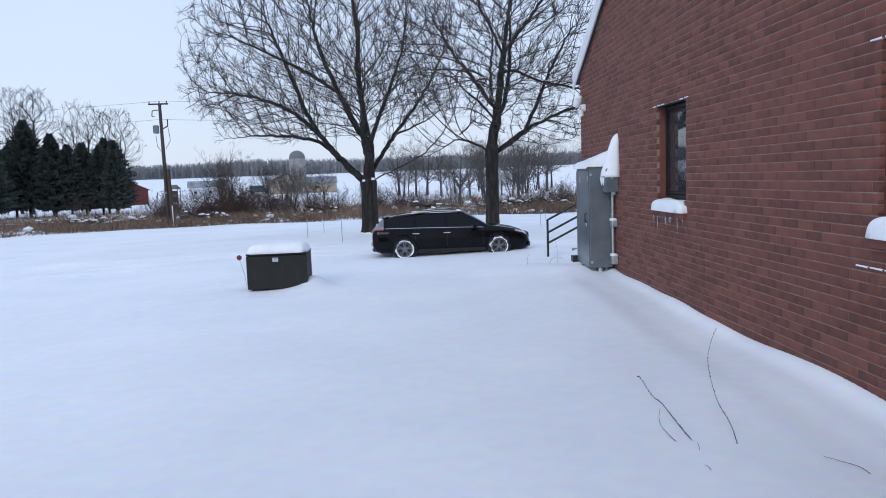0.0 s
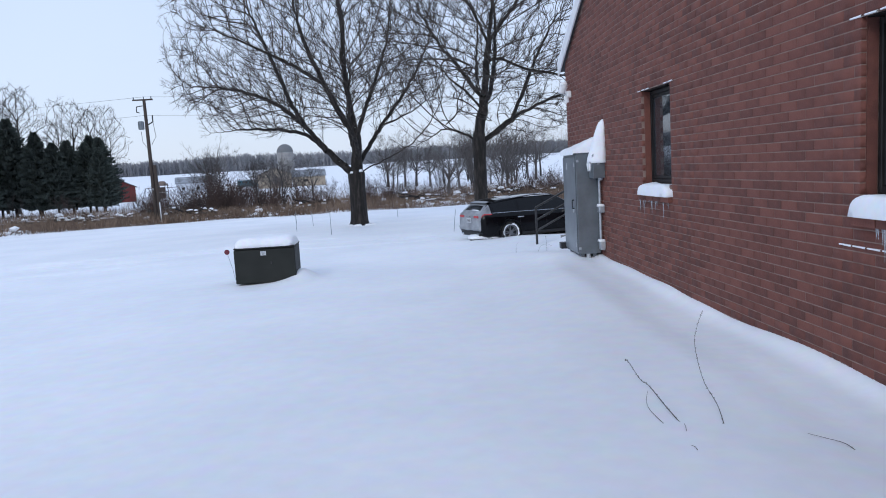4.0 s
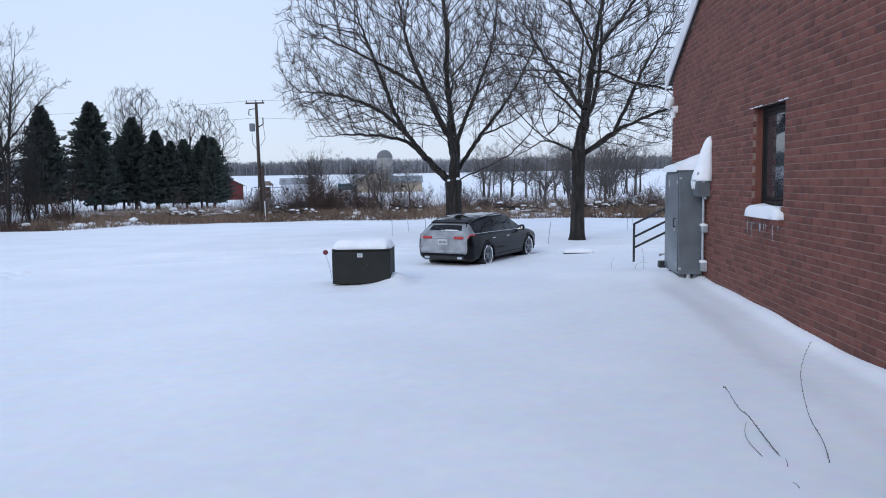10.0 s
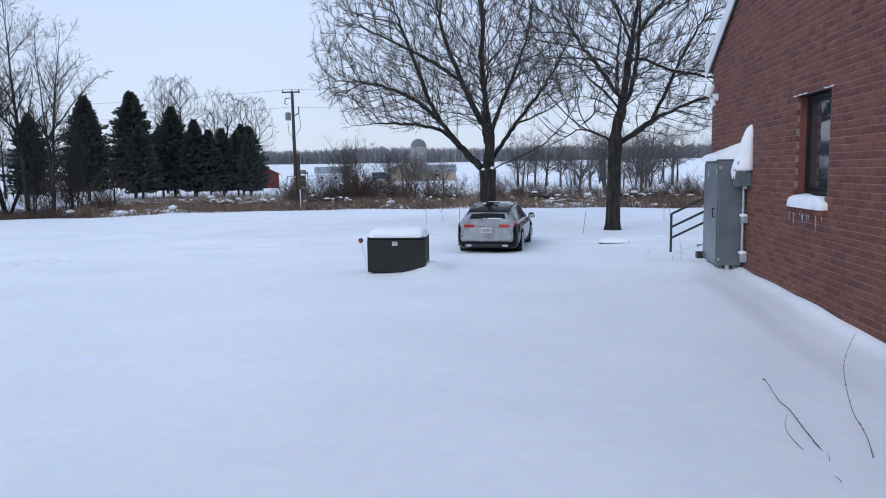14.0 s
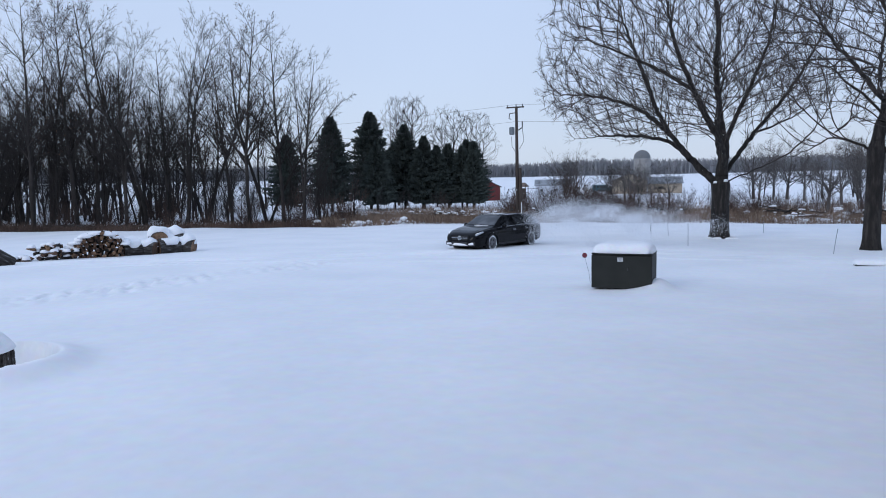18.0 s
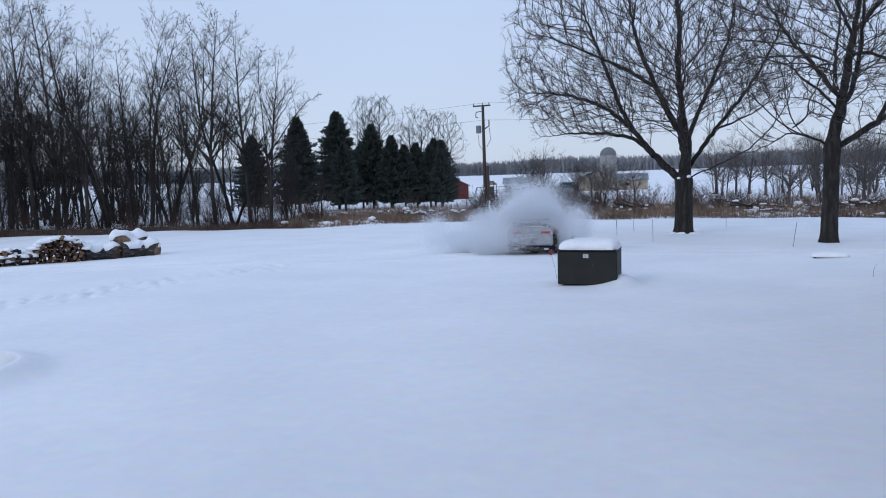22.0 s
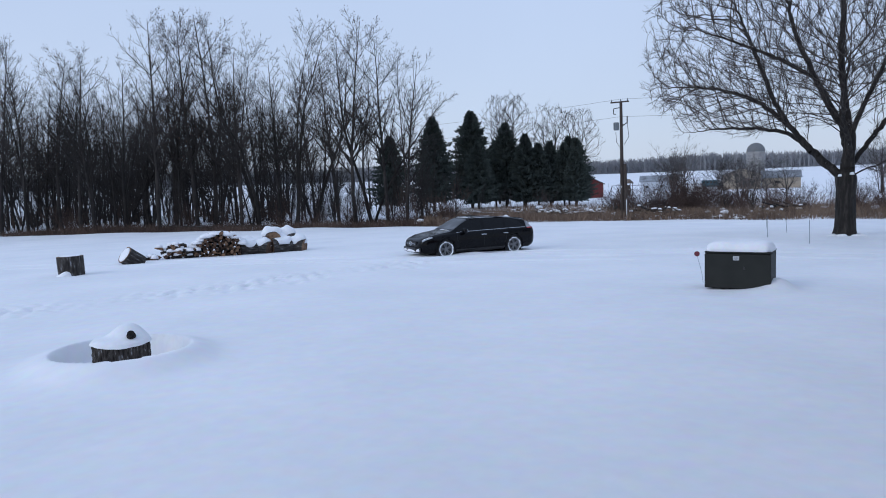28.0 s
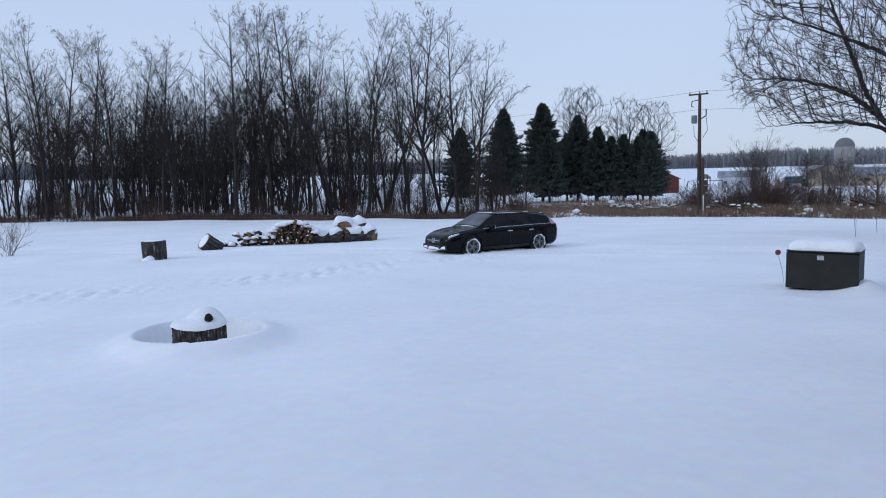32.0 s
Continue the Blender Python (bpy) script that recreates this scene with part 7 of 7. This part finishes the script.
def build_logs():
    g = gz1(-23.3, 12.4)
    a = thing("chopping_log", "upright grey cut log half sunk in snow", "log", (-23.3, 12.4, g - 0.05))
    round_log(a, "log", 0.78, 0.39, pose(0, 0, 0.29, 0, 88, 20), 3)
    part("snow_drift", lumpy(0.6, 0.7, 0.15, 83, 0.3, flat=1.0), a, "snow drifted against the bark", (0.08, -0.20, 0.0), SNOW_CAP)
    part("snow_cap", lumpy(0.62, 0.62, 0.04, 81, 0.1, flat=0.9), a, "", (0, 0, 0.675), SNOW_CAP)
    g = gz1(-25.3, 15.6)
    b = thing("tipped_log", "short log tipped over with snow on its cut face", "log", (-25.3, 15.6, g))
    face = Vector((-0.135, -0.79, 0.55)).normalized()
    turned = face.to_track_quat("X", "Z").to_matrix().to_4x4()
    round_log(b, "log", 0.70, 0.35, Matrix.Translation((0.1, 0.25, 0.17)) @ turned, 5)
    part("snow_face", lumpy(0.62, 0.62, 0.04, 82, 0.08, flat=1.0), b, "snow plastered on the cut end", Matrix.Translation(Vector((0.1, 0.25, 0.17)) + face * 0.35) @ face.to_track_quat("Z", "Y").to_matrix().to_4x4(), SNOW_CAP)
    # split firewood, stacked in the snow
    rs = random.Random(12)
    p = thing("firewood_stack", "rounded stack of split firewood dusted with snow", "firewood", (-24.62, 19.38, gz1(-24.62, 19.38) - 0.04, 0, 0, 50))
    me = []
    for k in range(5):
        bm = bmesh.new()
        n = (3, 4, 3, 5, 7)[k]
        bmesh.ops.create_cone(bm, cap_ends=True, segments=n, radius1=0.085, radius2=0.08, depth=0.42)
        for q in bm.verts:
            q.co.x *= rs.uniform(0.8, 1.25)
            q.co.y *= rs.uniform(0.8, 1.25)
        d = bpy.data.meshes.new("split_log")
        bm.to_mesh(d), bm.free()
        d.materials.append(CUT_WOOD), d.materials.append(BARK)
        d.polygons.foreach_set("material_index", np.array([0 if abs(q.normal.z) > 0.7 else (1 if i % 2 else 0) for i, q in enumerate(d.polygons)], np.int32))
        me.append(d)
    for i in range(150):
        row = int(i / 13)
        x = (i % 13) * 0.148 - 0.92 + rs.uniform(-0.04, 0.04) + 0.06 * (row % 2)
        lim = 1.0 * math.sqrt(max(0, 1 - ((x - 0.12) / 1.12) ** 2))
        z = 0.08 + row * 0.128
        if z > lim + 0.06:
            continue
        part("split_log", me[i % 5], p, at=pose(x, rs.uniform(-0.14, 0.12), z, 90 + rs.uniform(-20, 20), rs.uniform(0, 360), rs.uniform(-28, 28)))
    for i in range(60):
        u = rs.uniform(-0.95, 1.1)
        part("snow_patch", lumpy(rs.uniform(0.2, 0.6), rs.uniform(0.25, 0.5), 0.12, 90 + i, 0.1, flat=0.8), p, at=(u, rs.uniform(-0.16, 0.2), 1.0 * math.sqrt(max(0, 1 - ((u - 0.12) / 1.12) ** 2)) - 0.03), mat=SNOW_CAP)
    # loose pieces that have rolled off
    for i in range(40):
        t = rs.random() ** 0.7
        x, y = -26.35 + 1.25 * t + rs.uniform(-0.3, 0.3), 17.0 + 1.75 * t + rs.uniform(-0.4, 0.3)
        w = thing("loose_firewood", "loose split log lying in the snow", "firewood", pose(x, y, gz1(x, y) + rs.uniform(0.02, 0.10 + 0.45 * math.sin(3.1 * min(1, max(0, t * 1.3 - 0.35)))), rs.uniform(60, 110), rs.uniform(0, 360), rs.uniform(0, 180)), "loose firewood")
        part("split_log", me[i % 5], w)
        if i % 3 != 1:
            part("snow_cap", lumpy(0.34, 0.26, 0.13, 120 + i, 0.1, flat=0.8), w, at=pose(0, 0, 0).inverted() @ w.matrix_basis.to_3x3().to_4x4().inverted() @ pose(0, 0, 0.05), mat=SNOW_CAP)
    for i, (x, y, r, ln, turn, tilt) in enumerate(((-23.6, 21.2, 0.33, 0.7, 60, 0), (-23.2, 21.7, 0.33, 0.6, 20, 5), (-23.0, 22.5, 0.40, 0.9, 70, 0), (-22.7, 23.1, 0.36, 0.9, 25, 8), (-23.3, 22.3, 0.34, 0.6, 150, -10), (-23.7, 21.8, 0.3, 0.5, 100, 0), (-23.1, 23.0, 0.3, 0.7, 30, 20))):
        x, y = x - 0.48, y - 0.56
        hz = gz1(x, y) + r * 0.6 + (0.42 if i in (4, 6) else 0)
        w = thing("round_log", "large cut round half buried under snow", "log", (x, y, hz), group="log rounds")
        round_log(w, "log", ln, r, pose(0, 0, 0, 0, tilt, turn), 30 + i)
        part("snow_cap", lumpy(ln * 1.25, r * 2.7, 0.42, 140 + i, 0.12, flat=0.95), w, "thick snow on the round", pose(-0.10, 0.10, r * 0.30, 0, 0, turn), SNOW_CAP)


def build_stakes():
    for i, (x, y, h, lx, ly) in enumerate(((-3.23, 29.4, 0.9, -0.01, 0), (1.71, 27.2, 0.85, 0.12, 0), (-0.65, 41.0, 0.6, 0, 0), (-5.27, 33.3, 0.95, 0, 0), (-5.0, 37.2, 0.8, -0.07, 0), (-6.5, 41.2, 0.6, -0.05, 0), (7.4, 41.0, 0.9, -0.05, 0), (6.3, 36.5, 0.8, 0, 0))):
        s = thing("driveway_stake", "thin pale marker stake stuck in the snow", "stake", (x, y, gz1(x, y)), group="driveway stakes")
        part("rod", tube_line([(0, 0, -0.15), (lx * 0.5, ly, h * 0.5), (lx, ly, h)], 0.010, GALV, 5, "rod"), s)


def weed(name, label, pts, r, seed, buds=True):
    """A bare weed stem along a few bends, with small buds."""
    rs = random.Random(seed)
    g = [Vector(p) for p in pts]
    smooth = []
    for i in range(len(g) - 1):
        for k in range(6):
            u = k / 6
            a, b, c, d = g[max(i - 1, 0)], g[i], g[i + 1], g[min(i + 2, len(g) - 1)]
            smooth.append(0.5 * ((2 * b) + (c - a) * u + (2 * a - 5 * b + 4 * c - d) * u * u + (3 * b - a - 3 * c + d) * u ** 3))
    smooth.append(g[-1])
    t = thing(name, label, "weed")
    part("stem", tube_line([tuple(p) for p in smooth], r, TWIG, 5, "stem", 0.4), t)
    if buds:
        segs = []
        for i in range(2, len(smooth) - 1):
            for k in range(2):
                p = smooth[i].lerp(smooth[i + 1], rs.random())
                q = p + Vector((rs.uniform(-1, 1), rs.uniform(-1, 1), rs.uniform(-0.2, 1))).normalized() * 0.012
                segs.append((*p, *q, r * 0.9, r * 0.5))
        part("buds", mesh_of("buds", *tubes(segs, 4), TWIG), t)
    return t


def build_weeds():
    def up(x, y, z):
        return (x, y, gz1(x, y) + z)
    weed("weed_stem", "tall thin dried weed stem bent in the snow", [up(2.33, 5.0, -0.05), up(2.46, 5.47, 0.05), up(2.55, 5.95, 0.10), up(2.75, 6.6, 0.16), up(2.9, 7.0, 0.22), up(3.15, 7.5, 0.30), up(3.25, 7.62, 0.40)], 0.0032, 1)
    weed("weed_stem", "long dried weed stem leaning over the snow", [up(2.09, 5.08, -0.04), up(2.07, 5.62, 0.04), up(2.09, 6.05, 0.07), up(2.06, 6.2, 0.09), up(2.12, 6.75, 0.11), up(2.10, 6.78, 0.11)], 0.0042, 2)
    weed("weed_stem", "short curved weed stem", [up(1.98, 5.15, -0.03), up(1.92, 5.5, 0.03), up(1.96, 5.74, 0.04), up(2.06, 6.0, 0.04)], 0.003, 3, False)
    weed("weed_stem", "fallen bent weed stem lying on snow", [up(3.12, 4.64, -0.02), up(3.07, 4.74, 0.02), up(2.98, 4.84, 0.02), up(2.91, 4.95, 0.01)], 0.003, 4, False)
    weed("weed_stem", "short weed sprig in the snow", [up(1.99, 4.73, -0.01), up(1.98, 4.76, 0.015), up(1.97, 4.81, 0.01)], 0.003, 5, False)
    weed("weed_stem", "side shoot of a dried weed", [up(2.05, 5.1, -0.01), up(2.065, 5.15, 0.015), up(2.08, 5.22, 0.02)], 0.003, 15, False)
    weed("weed_stem", "thin weed stem by the railing", [up(3.45, 17.6, -0.05), up(3.45, 17.6, 0.25), up(3.40, 17.6, 0.55)], 0.004, 6, False)
    weed("weed_stem", "curled weed stem by the railing", [up(3.05, 16.6, -0.05), up(3.12, 16.7, 0.12), up(3.28, 16.7, 0.18), up(3.42, 16.7, 0.12)], 0.0035, 7, False)
    weed("weed_stem", "small hooked weed stem", [up(2.62, 17.2, -0.05), up(2.62, 17.2, 0.16), up(2.68, 17.2, 0.26)], 0.0035, 8, False)
    s = thing("buried_utility_lid", "dark square utility lid under a snow cushion", "utility lid", (2.3, 22.35, gz1(2.3, 22.35) - 0.12))
    part("lid", box_bm(0.78, 0.55, 0.24, (0, 0, 0.04), 0.02), s, mat=BLACK_STEEL)
    part("snow_cap", lumpy(0.98, 0.72, 0.13, 151, 0.05, flat=0.5), s, "smooth cushion of snow", (0.05, 0.04, 0.15), SNOW_CAP)
    m, own = SHRUBS[0]
    c = stand(m, -30.9, 10.5, 1.5, own, 20)
    c["label"] = "small bare sapling in the snow"


def build_brush():
    """Snowy brush heaps and fallen trunks along the verge."""
    rs = random.Random(31)
    for k, (cx, cy, w, n) in enumerate(((8.6, 60.5, 3.2, 60), (12.5, 61, 2.6, 40), (-24.6, 56.2, 2.6, 34), (-17.2, 56.6, 2.6, 44), (-27.5, 57.5, 2.0, 22), (1.5, 61, 3.0, 26), (-8, 60, 2.4, 26))):
        t = thing("brush_heap", "tangled heap of cut branches covered in snow", "brush heap", (cx, cy, gz1(cx, cy)), group="brush heaps")
        segs = []
        for i in range(n):
            a, ln = rs.uniform(0, 6.28), rs.uniform(0.6, 2.2)
            p = np.array([rs.gauss(0, w * 0.4), rs.gauss(0, 0.8), rs.uniform(0, 0.7)])
            d = np.array([math.cos(a), 0.5 * math.sin(a), rs.gauss(0, 0.25)])
            segs.append((*p, *(p + d * ln), rs.uniform(0.03, 0.11), 0.02))
        for s in segs:
            part("branch", mesh_of("branch", *tubes([s], 5), WOODS_BARK), t)
        for i in range(n // 2):
            s = rs.choice(segs)
            part("snow_cap", lumpy(rs.uniform(0.2, 0.6), rs.uniform(0.15, 0.35), rs.uniform(0.06, 0.15), 160 + i + 20 * k, 0.15, flat=0.8), t, at=((s[0] + s[3]) / 2, (s[1] + s[4]) / 2 - 0.1, max(0.0, (s[2] + s[5]) / 2)), mat=SNOW_CAP)
    for i, (x, y, ln, turn, r) in enumerate(((-25.5, 58.5, 6.5, 6, 0.2), (-29.5, 57.2, 4.0, -12, 0.18), (-33.0, 58.0, 3.5, 15, 0.17), (-21.8, 59.0, 3.0, -35, 0.13), (-52, 39.4, 5.5, 25, 0.09), (-48, 42, 4.5, 28, 0.08))):
        t = thing("fallen_trunk", "fallen grey tree trunk with a line of snow", "log", (x, y, gz1(x, y) + r * 1.2 + 0.15))
        round_log(t, "log", ln, r, pose(0, 0, 0, 0, (-28 if i == 3 else 2), turn), 60 + i)
        if i < 4:
            part("snow_line", lumpy(ln * 0.9, r * 1.0, 0.05, 170 + i, 0.1, flat=0.5), t, at=pose(0, 0, r * 0.75, 0, (-28 if i == 3 else 2), turn), mat=SNOW_CAP)


build_stump()
build_logs()
build_stakes()
build_weeds()
build_brush()


# ---- snow thrown up by the wheels: clouds of flakes that rise, drift and fall back ----
# start, peak, end, place at the peak, reach along x, y, z, flakes, drift
CLOUDS = [
    (14.9, 15.6, 16.6, (-2.3, 23.9, 0.0), (0.35, 0.4, 0.5), 1800, (-0.2, 0.2)), (15.4, 16.1, 17.0, (-2.4, 24.6, 0.1), (0.6, 0.5, 0.55), 3000, (-0.3, 0.3)),
    (15.9, 16.6, 17.9, (-2.6, 26.9, 0.8), (1.1, 0.6, 0.7), 5500, (0.3, 0.2)), (16.3, 17.0, 18.2, (-4.0, 27.4, 0.8), (1.4, 0.6, 0.75), 7500, (0.4, 0.2)),
    (16.8, 17.5, 18.7, (-5.6, 28.2, 0.75), (1.8, 0.7, 0.65), 8000, (0.4, 0.1)), (17.3, 18.0, 19.3, (-8.2, 29.1, 0.6), (1.7, 0.8, 0.65), 7000, (0.5, 0.1)),
    (17.7, 18.4, 20.0, (-10.8, 29.8, 0.4), (1.6, 0.8, 0.7), 3000, (1.0, 0.3)), (17.9, 18.6, 20.8, (-7.5, 30.2, 0.5), (2.6, 0.9, 0.6), 2200, (1.4, 0.2)),
    (18.5, 19.1, 20.0, (-13.4, 23.6, 0.35), (0.30, 0.4, 0.55), 3500, (-0.5, -0.4)), (18.9, 19.55, 20.4, (-12.9, 22.1, 0.8), (0.75, 0.6, 0.75), 9000, (-0.4, 0.0)),
    (19.3, 20.05, 21.4, (-14.2, 21.2, 0.6), (1.0, 0.7, 0.60), 9000, (-0.4, 0.0)), (19.3, 20.0, 20.9, (-13.1, 21.9, 1.0), (0.60, 0.5, 0.80), 11000, (0.2, 0.1)),
    (19.4, 20.0, 20.8, (-11.4, 22.9, 1.0), (0.34, 0.4, 0.80), 6000, (0.3, 0.2)), (19.5, 20.2, 21.4, (-12.3, 22.2, 0.2), (1.5, 0.6, 0.40), 9000, (0.3, 0.2)),
    (20.2, 21.0, 22.0, (-10.0, 22.9, 0.70), (1.85, 0.7, 0.80), 34000, (0.6, 0.3)), (20.2, 20.95, 22.2, (-12.4, 22.2, 0.4), (1.2, 0.7, 0.60), 9000, (-0.2, 0.0)),
    (20.3, 20.85, 21.6, (-10.9, 23.1, 1.7), (0.40, 0.4, 0.85), 1300, (0.2, 0.2)), (20.4, 21.1, 22.0, (-8.3, 23.4, 0.7), (0.75, 0.5, 0.80), 14000, (0.6, 0.3)),
    (20.8, 21.5, 22.4, (-8.0, 23.5, 0.65), (1.40, 0.7, 0.85), 24000, (0.5, 0.2)), (21.3, 22.0, 22.9, (-6.75, 23.5, 0.7), (1.15, 0.6, 0.90), 38000, (0.3, 0.2)),
    (21.4, 22.0, 22.7, (-5.75, 23.7, 0.75), (0.65, 0.5, 0.80), 17000, (0.3, 0.2)), (21.2, 21.9, 23.2, (-9.2, 23.6, 0.2), (1.3, 0.7, 0.50), 9000, (-0.3, 0.0)),
    (21.8, 22.5, 23.5, (-6.4, 23.8, 0.65), (1.15, 0.6, 0.80), 18000, (-0.2, 0.2)), (22.2, 23.0, 24.4, (-6.6, 23.8, 0.6), (1.35, 0.7, 0.60), 8500, (-0.6, 0.2)),
    (22.3, 23.0, 24.2, (-6.2, 24.0, 1.1), (1.0, 0.5, 0.48), 4000, (-0.5, 0.3)), (23.0, 24.0, 26.2, (-6.9, 24.6, 0.95), (1.5, 0.7, 0.70), 4500, (-1.0, 0.5))]


def build_clouds():
    out = []
    for k, (t0, t1, t2, c, reach, n, drift) in enumerate(CLOUDS):
        rs = np.random.RandomState(300 + k)
        # a billowing puff: overlapping lobes, densest in the middle, ragged towards the top
        lobes = rs.normal(0, 1, (20, 3)) * [0.60, 0.60, 0.48]
        size = rs.uniform(0.12, 0.38, 20)
        m = int(n * 5.0)
        who = rs.randint(0, 20, m)
        p = (lobes[who] + rs.normal(0, 1, (m, 3)) * size[who][:, None]) * reach
        a, b = rs.normal(0, 1, (m, 3)), rs.normal(0, 1, (m, 3))
        a /= np.linalg.norm(a, axis=1, keepdims=True)
        b -= a * (a * b).sum(1, keepdims=True)
        b /= np.linalg.norm(b, axis=1, keepdims=True)
        s = rs.uniform(0.007, 0.017, m)[:, None]
        v = np.stack([p + a * s, p + (b * 0.87 - a * 0.5) * s, p - (b * 0.87 + a * 0.5) * s], 1).reshape(-1, 3)
        me = mesh_of("snow_spray", v, np.arange(3 * m).reshape(-1, 3), POWDER)
        ob = thing("snow_spray", "powder snow thrown up by the spinning wheels", "snow spray", (c[0], c[1], -6), group="snow spray", kind="stuff", data=me)
        out.append(ob)
    return out


clouds = build_clouds()


def key_clouds():
    for ob, (t0, t1, t2, c, reach, n, drift) in zip(clouds, CLOUDS):
        deep = -1.2 - 3.2 * reach[2]
        x, y, z = c
        dx, dy = drift
        rows = [(0.0, pose(x - dx, y - dy, deep))] if t0 > 0.1 else []
        rows += [(t0, pose(x - dx, y - dy, deep)), (t0 + 0.55 * (t1 - t0), pose(x - 0.5 * dx, y - 0.5 * dy, z - 0.6 * reach[2] - 0.2)), (t1, pose(x, y, z, 0, 0, 8)),
                 (t1 + 0.5 * (t2 - t1), pose(x + 0.5 * dx, y + 0.5 * dy, z - 0.35 * reach[2], 0, 0, 14)), (t2, pose(x + dx, y + dy, deep, 0, 0, 20)), (32.0, pose(x + dx, y + dy, deep, 0, 0, 20))]
        walk(ob, rows)

build_bricks(wall_west)


def motions():
    key_car()
    key_clouds()


motions()
